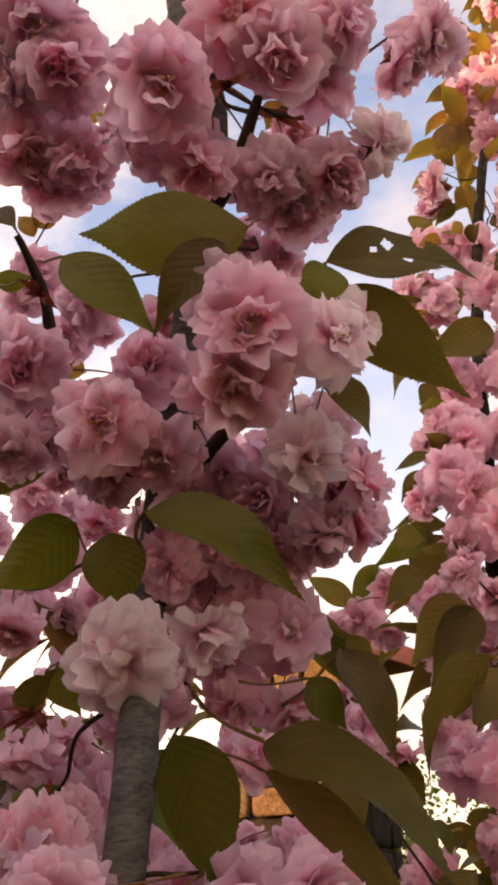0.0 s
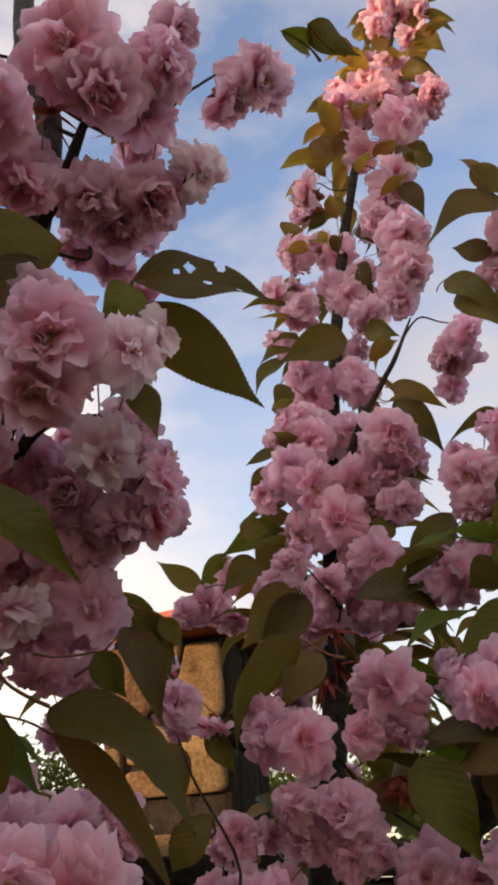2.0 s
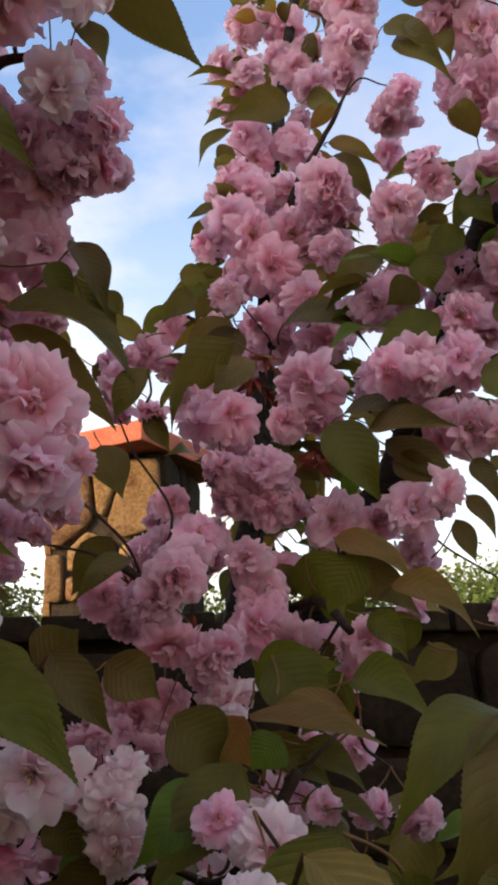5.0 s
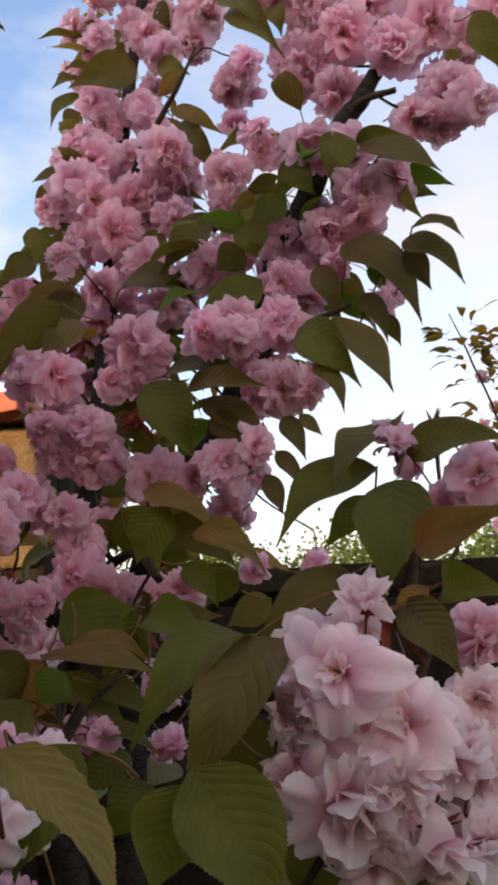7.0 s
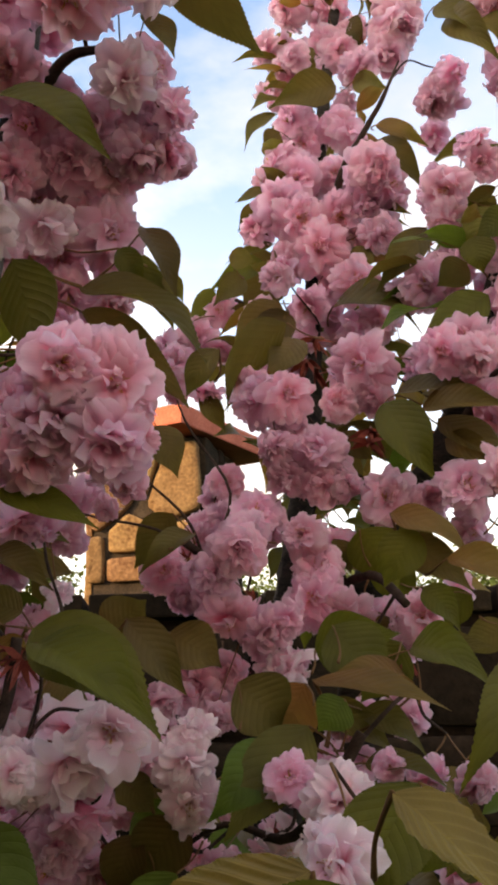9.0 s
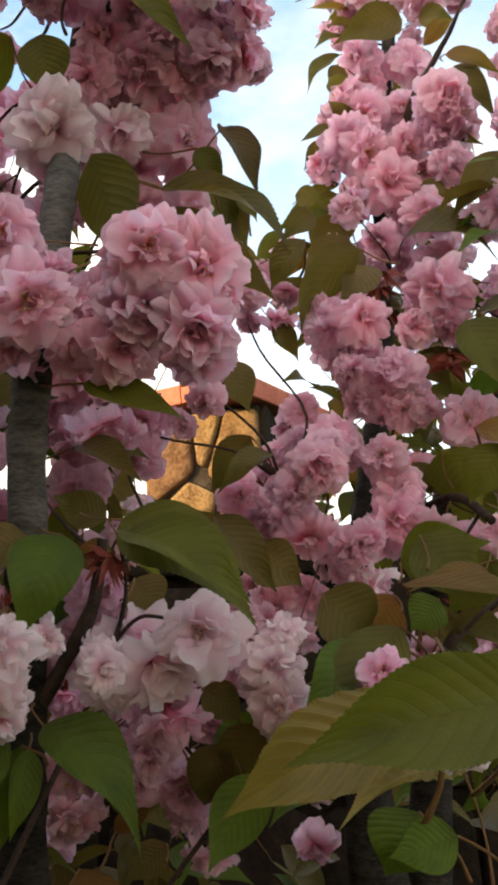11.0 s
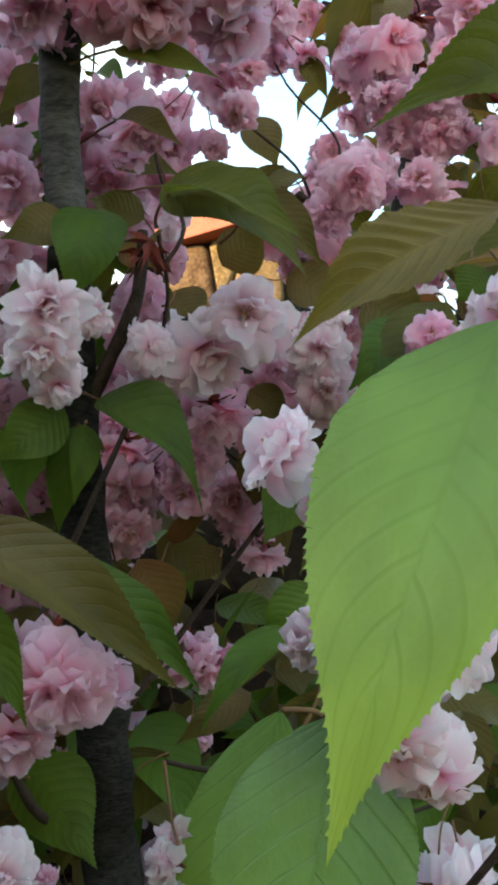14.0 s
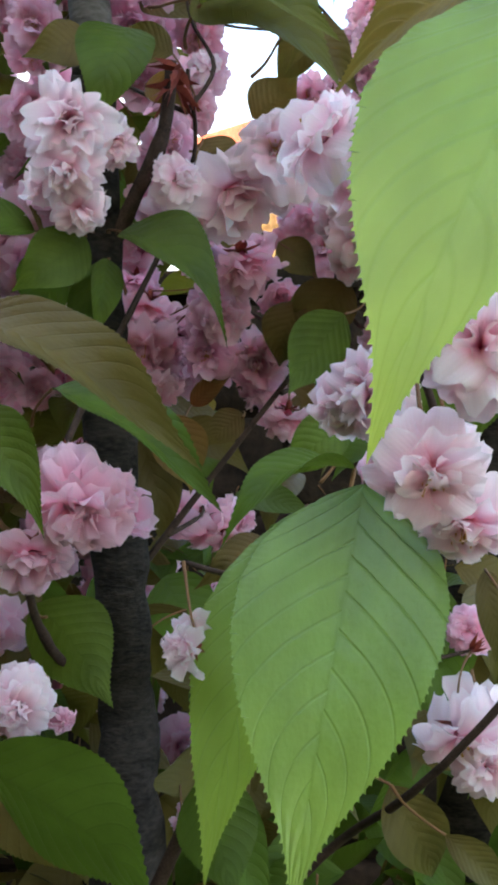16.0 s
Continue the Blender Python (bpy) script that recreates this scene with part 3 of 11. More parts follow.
def spur(tree, place, up, size):
    """A knob of red bud scales from which stalks rise."""
    rng = random.Random(count_up("spur"))
    verts, faces = [], []
    up = Vector(up).normalized()
    for k in range(9):
        d = (up + Vector((rng.uniform(-1, 1), rng.uniform(-1, 1), rng.uniform(-0.6, 1)))).normalized()
        e = d.cross(Vector((rng.uniform(-1, 1), rng.uniform(-1, 1), 0.3))).normalized()
        first = len(verts)
        for p in (-e * 0.12, e * 0.12, d * 0.55 + e * 0.12, d * 0.55 - e * 0.12, d * 1.1 + up * 0.2):
            verts.append(Vector(place) + p * size)
        faces += [(first, first + 1, first + 2, first + 3), (first + 3, first + 2, first + 4)]
    return child("bud_tuft", mesh_from("bud_tuft", verts, faces, [SCALE_RED]), tree)


# ---- the setting ----
def box(bm, size, centre, rot=None, bevel=0.0):
    made = bmesh.ops.create_cube(bm, size=1.0)["verts"]
    bmesh.ops.scale(bm, vec=size, verts=made)
    if bevel:
        edges = list({e for v in made for e in v.link_edges})
        made = list({v for f in bmesh.ops.bevel(bm, geom=edges, offset=bevel, segments=2, affect="EDGES", profile=0.6)["faces"] for v in f.verts} | {v for v in made if v.is_valid})
    m = Matrix.Translation(centre) @ (rot.to_4x4() if rot else Matrix())
    bmesh.ops.transform(bm, matrix=m, verts=made)
    return made


ground = new("ground", mesh_from("ground", [(-400, -400, 0), (400, -400, 0), (400, 400, 0), (-400, 400, 0)], [(0, 1, 2, 3)], [LAWN]))
tagged(ground, "mown green lawn in evening shade", "ground", kind="structure")


def flagstones(bm_rng, width, height, rows, gap):
    """Irregular stones that fill a face: lists of corner rows in the face's own plane."""
    stones, y = [], 0.0
    for r, cuts in enumerate(rows):
        h = height * cuts[0]
        x, total = 0.0, sum(cuts[1:])
        for c in cuts[1:]:
            w = width * c / total
            stones.append((x + gap, y + gap, x + w - gap, y + h - gap))
            x += w
        y += h
    return stones


def stone_mesh(name, corners, depth, mat, rng):
    """A rough stone: an uneven outline through its corners, proud of the face, with a pillowed, chipped front."""
    ring, verts, faces = [], [], []
    cx, cy = sum(p[0] for p in corners) / len(corners), sum(p[1] for p in corners) / len(corners)
    for k, (ax, ay) in enumerate(corners):
        bx, by = corners[(k + 1) % len(corners)]
        for t in (0.09, 0.36, 0.64, 0.91):
            x, y = ax + (bx - ax) * t, ay + (by - ay) * t
            ease = 0.985 if t in (0.09, 0.91) else 1.0
            ease *= rng.uniform(0.965, 1.0)
            ring.append((cx + (x - cx) * ease, cy + (y - cy) * ease))
    n = len(ring)
    for f, z in ((1.0, 0.0), (1.0, depth * 0.75), (0.965, depth * 0.97), (0.72, depth * 1.0), (0.38, depth * 1.03)):
        for px, py in ring:
            verts.append((cx + (px - cx) * f, cy + (py - cy) * f, z + (rng.uniform(-0.14, 0.14) * depth if z else 0)))
    verts.append((cx, cy, depth * 1.03))
    for r in range(4):
        for k in range(n):
            t = (k + 1) % n
            faces.append((r * n + k, r * n + t, r * n + n + t, r * n + n + k))
    for k in range(n):
        faces.append((4 * n + k, 4 * n + (k + 1) % n, 5 * n))
    return mesh_from(name, verts, faces, [mat])


def quad(x0, y0, x1, y1, rng, j):
    """The corners of a stone between these lines, each a little off."""
    return [(x + rng.uniform(-j, j), y + rng.uniform(-j, j)) for x, y in ((x0, y0), (x1, y0), (x1, y1), (x0, y1))]


def stone_pillar(place, turn, width, top, cap_width, cap_height, cap_turn):
    """A gate pillar faced with flagstones under a red painted cap."""
    rng = random.Random(8)
    pillar = tagged(new("stone_pillar"), "golden flagstone gate pillar with red painted cap", "pillar")
    pillar.matrix_basis = Matrix.Translation(place) @ Matrix.Rotation(turn, 4, "Z")
    bm = bmesh.new()
    box(bm, (width - 0.03, width - 0.03, top), (0, 0, top / 2), bevel=0.01)
    part("core", bm, MORTAR, pillar, "grey mortar core between the stones")
    rows = [(0.14, 1, 1.2, 0.9), (0.15, 0.8, 1.3), (0.13, 1.1, 0.7, 0.9), (0.14, 1, 1), (0.15, 0.75, 1.2, 0.8), (0.115, 0.35, 1.1, 0.6), (0.175, 1.0, 0.55, 1.0)]
    for side in range(4):
        m = Matrix.Rotation(side * math.pi / 2, 4, "Z") @ Matrix.Translation((-width / 2, -width / 2 + 0.016, 0)) @ Matrix.Rotation(math.pi / 2, 4, "X")
        for x0, y0, x1, y1 in flagstones(rng, width, top, rows, 0.006):
            # side 0 is away from the sun: its shade is put into darker stones
            if side != 3 or y1 < top - 0.585:
                child("stone", stone_mesh("stone", quad(x0, y0, x1, y1, rng, 0.006), 0.03, SHADED_STONE if side == 0 else STONE, rng), pillar, m)
        if side == 3:
            # the sunlit face: large flags at the top, split by a forked joint
            flags = [[(0.0, 0.0), (0.36, 0.0), (0.41, 0.20), (0.33, 0.24), (0.07, 0.305), (0.0, 0.27)],
                     [(0.39, 0.0), (0.66, 0.0), (0.62, 0.07), (0.50, 0.205), (0.44, 0.19)],
                     [(0.69, 0.01), (0.97, 0.02), (1.0, 0.25), (0.66, 0.28), (0.52, 0.23), (0.64, 0.09)],
                     [(0.19, 0.30), (0.36, 0.245), (0.44, 0.26), (0.60, 0.295), (0.56, 0.375), (0.19, 0.375)],
                     [(0.0, 0.315), (0.14, 0.315), (0.15, 0.47), (0.0, 0.47)],
                     [(0.18, 0.39), (0.56, 0.39), (0.57, 0.47), (0.18, 0.47)],
                     [(0.63, 0.30), (0.98, 0.27), (1.0, 0.47), (0.62, 0.47)]]
            for f in flags:
                child("stone", stone_mesh("stone", [(u * width, top - d * 1.25) for u, d in f][::-1], 0.03, STONE, rng), pillar, m)
    bm = bmesh.new()
    box(bm, (cap_width, cap_width, cap_height), (0, 0, top + cap_height / 2), bevel=0.008)
    cap = part("cap", bm, CAP_RED, pillar, "red painted concrete cap")
    cap.matrix_basis = cap_turn
    bm = bmesh.new()
    h = cap_width / 2 - 0.012
    low = [bm.verts.new((x * h, y * h, top + cap_height + 0.001)) for x, y in ((-1, -1), (1, -1), (1, 1), (-1, 1))]
    peak = bm.verts.new((0, 0, top + cap_height + 0.055))
    for k in range(4):
        bm.faces.new((low[k], low[(k + 1) % 4], peak))
    part("cap_slope", bm, CAP_RED, pillar).matrix_basis = cap_turn
    return pillar


def stone_wall(start, end, height, thick, name="wall_garden"):
    rng = random.Random(14)
    a, b = Vector((*start, 0)), Vector((*end, 0))
    length, turn = (b - a).length, math.atan2(b.y - a.y, b.x - a.x)
    wall = tagged(new(name), "dark rubble stone wall in shade", "wall", kind="structure")
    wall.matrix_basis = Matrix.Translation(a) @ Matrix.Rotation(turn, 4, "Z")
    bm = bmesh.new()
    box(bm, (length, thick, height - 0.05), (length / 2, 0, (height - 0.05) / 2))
    part("core", bm, SHADED_STONE, wall)
    z = 0.02
    m = Matrix.Translation((0, -thick / 2 + 0.004, 0)) @ Matrix.Rotation(math.pi / 2, 4, "X")
    while z < height - 0.12:
        h = min(rng.uniform(0.16, 0.26), height - 0.06 - z)
        x = 0.0
        while x < length - 0.1:
            w = min(rng.uniform(0.22, 0.55), length - x)
            child("stone", stone_mesh("stone", quad(x + 0.008, z + 0.008, x + w - 0.008, z + h - 0.008, rng, 0.012), 0.035, SHADED_STONE, rng), wall, m)
            x += w
        z += h
    x = 0.0
    while x < length - 0.05:
        w = min(rng.uniform(0.3, 0.5), length - x)
        bm = bmesh.new()
        box(bm, (w - 0.012, thick + 0.07, 0.05 + rng.uniform(-0.006, 0.01)), (x + w / 2, 0, height - 0.022), bevel=0.006)
        part("coping_stone", bm, SHADED_STONE, wall)
        x += w
    return wall


PILLAR = stone_pillar((0.165, 3.930, 0), radians(68.5), 0.505, 2.44, 0.75, 0.085, Matrix.Translation((0.023, 0.041, 0)) @ Matrix.Rotation(radians(-14.5), 4, "Z"))
# unseen walls behind and to the left, added to keep light off low leaves
BACK_SHADE_WALL = stone_wall((-5.4, -1.05), (0.20, -1.15), 2.45, 0.2, "unseen_shade_wall_back")
LEFT_SHADE_WALL = stone_wall((-1.25, -1.0), (-1.25, 1.84), 2.45, 0.2, "unseen_shade_wall_left")
GARDEN_WALL = stone_wall((-5.4, 1.96), (7.0, 1.92), 1.585, 0.2)


def house(place, size, roof_rise, name_label):
    """A plain plastered house with a pitched roof, out of view, added to block the sun."""
    sx, sy, sz = size
    h = tagged(new("house"), name_label, "house")
    h.matrix_basis = Matrix.Translation(place)
    bm = bmesh.new()
    box(bm, (sx, sy, sz), (0, 0, sz / 2))
    part("wall", bm, PLASTER, h)
    bm = bmesh.new()
    x, y = sx / 2 + 0.15, sy / 2 + 0.1
    low = [bm.verts.new(p) for p in ((-x, -y, sz), (x, -y, sz), (x, y, sz), (-x, y, sz))]
    top = [bm.verts.new(p) for p in ((0, -y, sz + roof_rise), (0, y, sz + roof_rise))]
    for f in ((low[0], low[1], top[0]), (low[2], low[3], top[1]), (low[1], low[2], top[1], top[0]), (low[3], low[0], top[0], top[1]), (low[3], low[2], low[1], low[0])):
        bm.faces.new(f)
    part("roof", bm, ROOFING, h)
    return h


# both stand out of view, added to keep the low sun off cherries and wall
house((-7.6, -4.6, 0), (4.0, 9.2, 3.3), 1.25, "unseen plastered house with clay roof, added as sun blocker")
house((-7.6, 5.2, 0), (3.4, 10.0, 3.02), 0.35, "unseen low plastered outbuilding with shallow clay roof, added as sun blocker")


def far_tree(place, height, spread, seed, bare=0.0, mat=HEDGE, clumps=260):
    """A distant tree: a trunk with limbs, and a crown of many small leaf clumps with gaps."""
    rng = random.Random(seed)
    tree = tagged(new("garden_tree"), "distant green tree beyond the garden wall", "tree", group="distant trees")
    tree.matrix_basis = Matrix.Translation(place)
    limb(tree, "trunk", [(0, 0, 0, spread * 0.06), (0.05, 0, height * 0.3, spread * 0.05), (0, 0.05, height * 0.85, spread * 0.015)], BARK, 8, 4, 0.1)
    ends = []
    for k in range(9):
        w, z = rng.uniform(0, 6.28), height * rng.uniform(0.3, 0.75)
        e = Vector((math.cos(w) * spread * rng.uniform(0.4, 0.9), math.sin(w) * spread * rng.uniform(0.4, 0.9), min(height, z + height * rng.uniform(0.15, 0.35))))
        limb(tree, "limb", [(0, 0, z, spread * 0.025), (e.x * 0.5, e.y * 0.5, (z + e.z) / 2 + 0.1, spread * 0.018), (*e, spread * 0.006)], BARK, 6, 4, 0.1)
        ends += [e, e * 0.7 + Vector((0, 0, z * 0.3))]
    verts, faces, uvs = [], [], []
    for k in range(clumps * 40):
        c = rng.choice(ends) + Vector((rng.gauss(0, 1), rng.gauss(0, 1), rng.gauss(0, 0.8))) * spread * 0.18
        d = Vector((rng.gauss(0, 1), rng.gauss(0, 1), rng.gauss(0, 0.7))).normalized()
        e = d.cross(Vector((rng.gauss(0, 1), rng.gauss(0, 1), 1))).normalized()
        s = spread * rng.uniform(0.035, 0.07)
        first = len(verts)
        verts += [c, c + d * s * 0.5 + e * s * 0.35, c + d * s, c + d * s * 0.5 - e * s * 0.35]
        uvs += [(0.5, 0), (1, 0.5), (0.5, 1), (0, 0.5)]
        faces.append((first, first + 1, first + 2, first + 3))
    child("crown", mesh_from("crown", verts, faces, [mat], uvs), tree)
    return tree


for k, (x, y, h, s) in enumerate(((-4.0, 15.0, 3.6, 2.0), (-1.6, 17.0, 3.4, 2.0), (0.9, 16.0, 3.0, 1.8), (5.2, 17.0, 3.4, 2.0), (7.9, 15.5, 3.6, 2.0), (11.0, 17.0, 3.4, 2.4))):
    far_tree((x, y, 0), h, s, 30 + k)

# ---- the two cherry trees: limbs first, then shoots, blossoms and leaves ----
near_cherry = tagged(new("cherry_tree"), "pink double-flowering cherry with slender grey-brown trunk", "cherry tree")
# dark rough bark below, smooth grey above; crown shade also deepens the lower colour
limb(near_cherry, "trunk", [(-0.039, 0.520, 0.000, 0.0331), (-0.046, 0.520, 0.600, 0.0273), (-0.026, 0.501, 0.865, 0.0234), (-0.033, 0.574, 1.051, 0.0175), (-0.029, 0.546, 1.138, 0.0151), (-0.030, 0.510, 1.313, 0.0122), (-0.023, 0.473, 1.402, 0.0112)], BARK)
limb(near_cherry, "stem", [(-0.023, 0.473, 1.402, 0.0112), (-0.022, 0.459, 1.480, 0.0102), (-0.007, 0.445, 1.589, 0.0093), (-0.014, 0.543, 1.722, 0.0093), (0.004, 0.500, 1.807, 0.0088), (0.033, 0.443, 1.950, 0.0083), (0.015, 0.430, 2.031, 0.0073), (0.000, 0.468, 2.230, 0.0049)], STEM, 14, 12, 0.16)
limb(near_cherry, "branch", [(-0.028, 0.509, 1.322, 0.0056), (-0.009, 0.496, 1.345, 0.0044), (0.009, 0.489, 1.380, 0.0036), (0.014, 0.488, 1.414, 0.0032)], TWIG, 9, 7)
limb(near_cherry, "branch", [(0.004, 0.526, 1.756, 0.0048), (0.025, 0.469, 1.755, 0.0036), (0.040, 0.452, 1.760, 0.0032), (0.057, 0.440, 1.755, 0.0024)], TWIG, 9, 7)
limb(near_cherry, "branch", [(0.019, 0.471, 1.895, 0.0048), (0.038, 0.430, 1.890, 0.0036), (0.053, 0.406, 1.910, 0.0032), (0.059, 0.398, 1.925, 0.0024)], TWIG, 9, 7)
limb(near_cherry, "branch", [(-0.008, 0.533, 1.770, 0.0048), (-0.054, 0.498, 1.809, 0.0040), (-0.057, 0.461, 1.823, 0.0036), (-0.059, 0.438, 1.840, 0.0028), (-0.067, 0.415, 1.856, 0.0020)], TWIG, 9, 7)
limb(near_cherry, "branch", [(-0.039, 0.501, 0.891, 0.0030), (0.075, 0.500, 1.005, 0.0022), (0.135, 0.385, 1.105, 0.0018), (0.317, 0.330, 1.338, 0.0022), (0.334, 0.337, 1.395, 0.0032), (0.344, 0.342, 1.421, 0.0024)], TWIG, 9, 7)
limb(near_cherry, "branch", [(-0.029, 0.546, 1.138, 0.0022), (0.107, 0.559, 1.295, 0.0016), (0.162, 0.495, 1.306, 0.0026), (0.199, 0.476, 1.358, 0.0032)], TWIG, 9, 7)
limb(near_cherry, "branch", [(-0.039, 0.501, 0.930, 0.0038), (0.053, 0.416, 1.134, 0.0032), (0.085, 0.272, 1.202, 0.0013), (0.093, 0.233, 1.213, 0.0010)], TWIG, 9, 7)
limb(near_cherry, "branch", [(-0.038, 0.560, 1.087, 0.0030), (-0.058, 0.494, 1.118, 0.0026), (-0.052, 0.454, 1.191, 0.0020), (0.016, 0.537, 1.362, 0.0014), (0.021, 0.507, 1.418, 0.0012)], TWIG, 9, 7)
column_cherry = tagged(new("cherry_tree"), "tall upright pink cherry tree with bronze young leaves", "cherry tree")
limb(column_cherry, "trunk", [(0.260, 0.936, 0.000, 0.0390), (0.247, 0.910, 0.605, 0.0322), (0.215, 0.832, 1.125, 0.0253), (0.188, 0.850, 1.387, 0.0166), (0.209, 0.833, 1.437, 0.0137), (0.224, 0.889, 1.475, 0.0137), (0.256, 0.909, 1.625, 0.0127), (0.282, 0.980, 1.793, 0.0117), (0.308, 1.037, 1.996, 0.0102), (0.345, 1.106, 2.235, 0.0088), (0.387, 1.152, 2.461, 0.0078), (0.449, 1.184, 2.713, 0.0063), (0.510, 1.214, 2.885, 0.0049), (0.584, 1.262, 3.129, 0.0034), (0.611, 1.326, 3.140, 0.0020)], BARK)
limb(column_cherry, "branch", [(0.306, 1.035, 1.931, 0.0064), (0.329, 0.957, 2.011, 0.0048), (0.349, 0.948, 2.046, 0.0040), (0.374, 0.921, 2.087, 0.0028), (0.396, 0.912, 2.136, 0.0010)], TWIG, 9, 7)
limb(column_cherry, "limb", [(0.247, 0.884, 0.930, 0.0215), (0.282, 0.811, 1.451, 0.0175), (0.366, 0.776, 1.599, 0.0156), (0.421, 0.747, 1.754, 0.0141), (0.443, 0.728, 1.800, 0.0127), (0.486, 0.705, 1.891, 0.0107), (0.508, 0.692, 1.920, 0.0088), (0.558, 0.696, 2.006, 0.0068), (0.616, 0.703, 2.128, 0.0049)], BARK)
limb(column_cherry, "branch", [(0.489, 0.703, 1.897, 0.0048), (0.503, 0.682, 1.909, 0.0040), (0.525, 0.650, 1.902, 0.0028)], TWIG, 9, 7)
limb(column_cherry, "branch", [(0.271, 0.954, 1.719, 0.0048), (0.250, 1.027, 1.830, 0.0032), (0.200, 1.070, 1.882, 0.0024)], TWIG, 9, 7)
limb(column_cherry, "branch", [(0.190, 0.820, 1.396, 0.0056), (0.155, 0.697, 1.459, 0.0040), (0.114, 0.665, 1.495, 0.0032)], TWIG, 9, 7)
limb(column_cherry, "branch", [(0.206, 0.807, 1.435, 0.0056), (0.253, 0.683, 1.469, 0.0040), (0.266, 0.609, 1.439, 0.0032)], TWIG, 9, 7)
limb(column_cherry, "branch", [(0.366, 0.776, 1.599, 0.0056), (0.386, 0.675, 1.643, 0.0040), (0.458, 0.658, 1.681, 0.0028)], TWIG, 9, 7)
twig(near_cherry, (0.049, 0.446, 1.758), (0.065, 0.427, 1.799), 0.007, 0.0010)
spur(near_cherry, (0.065, 0.427, 1.799), (-0.29, -0.39, 0.6), 0.0080)
twig(near_cherry, (0.056, 0.402, 1.918), (0.031, 0.414, 1.961), 0.006, 0.0010)
spur(near_cherry, (0.031, 0.414, 1.961), (0.29, -0.31, 0.6), 0.0080)
twig(near_cherry, (0.056, 0.402, 1.918), (0.103, 0.441, 1.973), 0.006, 0.0010)
spur(near_cherry, (0.103, 0.441, 1.973), (-0.14, -0.55, 0.6), 0.0080)
twig(near_cherry, (0.024, 0.437, 1.991), (0.161, 0.460, 2.051), -0.019, 0.0010)
twig(near_cherry, (0.020, 0.433, 2.011), (-0.072, 0.454, 2.023), -0.011, 0.0010)
spur(near_cherry, (-0.072, 0.454, 2.023), (-0.31, -0.31, 0.6), 0.0080)
twig(near_cherry, (0.028, 0.440, 1.970), (-0.077, 0.499, 1.995), 0.008, 0.0010)
spur(near_cherry, (-0.055, 0.480, 1.816), (-0.13, -0.52, 0.6), 0.0080)
twig(near_cherry, (0.018, 0.488, 1.755), (0.015, 0.493, 1.786), 0.002, 0.0010)
twig(near_cherry, (0.049, 0.446, 1.758), (0.094, 0.507, 1.773), 0.004, 0.0010)
spur(near_cherry, (0.094, 0.507, 1.773), (-0.35, -0.19, 0.6), 0.0080)
twig(near_cherry, (-0.013, 0.531, 1.706), (0.030, 0.559, 1.719), -0.006, 0.0010)
spur(near_cherry, (0.030, 0.559, 1.719), (-0.15, -0.17, 0.6), 0.0080)
twig(near_cherry, (-0.012, 0.518, 1.689), (0.062, 0.579, 1.674), 0.009, 0.0010)
twig(near_cherry, (-0.010, 0.482, 1.639), (-0.072, 0.575, 1.604), -0.013, 0.0010)
spur(near_cherry, (-0.072, 0.575, 1.604), (-0.19, -0.09, 0.6), 0.0080)
twig(near_cherry, (-0.014, 0.543, 1.722), (-0.113, 0.615, 1.736), -0.017, 0.0010)
twig(near_cherry, (-0.014, 0.543, 1.722), (-0.112, 0.722, 1.682), -0.014, 0.0010)
twig(near_cherry, (-0.014, 0.543, 1.722), (-0.085, 0.706, 1.804), -0.013, 0.0010)
spur(near_cherry, (-0.085, 0.706, 1.804), (-0.33, -0.32, 0.6), 0.0080)
twig(near_cherry, (0.019, 0.471, 1.895), (-0.061, 0.613, 1.965), 0.011, 0.0010)
spur(near_cherry, (-0.061, 0.613, 1.965), (0.30, -0.02, 0.6), 0.0080)
twig(near_cherry, (-0.008, 0.533, 1.770), (0.004, 0.595, 1.872), -0.010, 0.0010)
twig(near_cherry, (-0.023, 0.521, 1.783), (-0.155, 0.788, 1.912), 0.024, 0.0010)
twig(near_cherry, (-0.023, 0.521, 1.783), (-0.094, 0.643, 1.857), -0.013, 0.0010)
twig(near_cherry, (0.019, 0.471, 1.895), (0.058, 0.550, 1.976), -0.015, 0.0010)
twig(near_cherry, (0.012, 0.438, 2.071), (-0.129, 0.648, 2.045), 0.020, 0.0010)
twig(near_cherry, (-0.054, 0.498, 1.809), (-0.135, 0.702, 1.938), 0.032, 0.0010)
twig(near_cherry, (0.002, 0.464, 2.210), (-0.158, 0.685, 2.255), -0.021, 0.0010)
twig(near_cherry, (0.012, 0.438, 2.071), (0.085, 0.559, 2.086), -0.010, 0.0010)
twig(near_cherry, (0.317, 0.330, 1.338), (0.305, 0.337, 1.369), 0.003, 0.0010)
spur(near_cherry, (0.305, 0.337, 1.369), (0.26, -0.48, 0.6), 0.0080)
twig(near_cherry, (0.317, 0.330, 1.338), (0.363, 0.350, 1.352), -0.004, 0.0010)
spur(near_cherry, (0.363, 0.350, 1.352), (-0.43, -0.49, 0.6), 0.0080)
twig(near_cherry, (0.339, 0.339, 1.408), (0.377, 0.374, 1.487), -0.012, 0.0010)
spur(near_cherry, (0.377, 0.374, 1.487), (-0.04, -0.34, 0.6), 0.0080)
twig(near_cherry, (0.148, 0.511, 1.303), (0.174, 0.539, 1.353), -0.007, 0.0010)
spur(near_cherry, (0.174, 0.539, 1.353), (-0.11, 0.08, 0.6), 0.0080)
twig(near_cherry, (0.186, 0.482, 1.341), (0.278, 0.579, 1.352), 0.018, 0.0010)
twig(near_cherry, (-0.013, 0.450, 1.545), (0.024, 0.436, 1.560), 0.004, 0.0010)
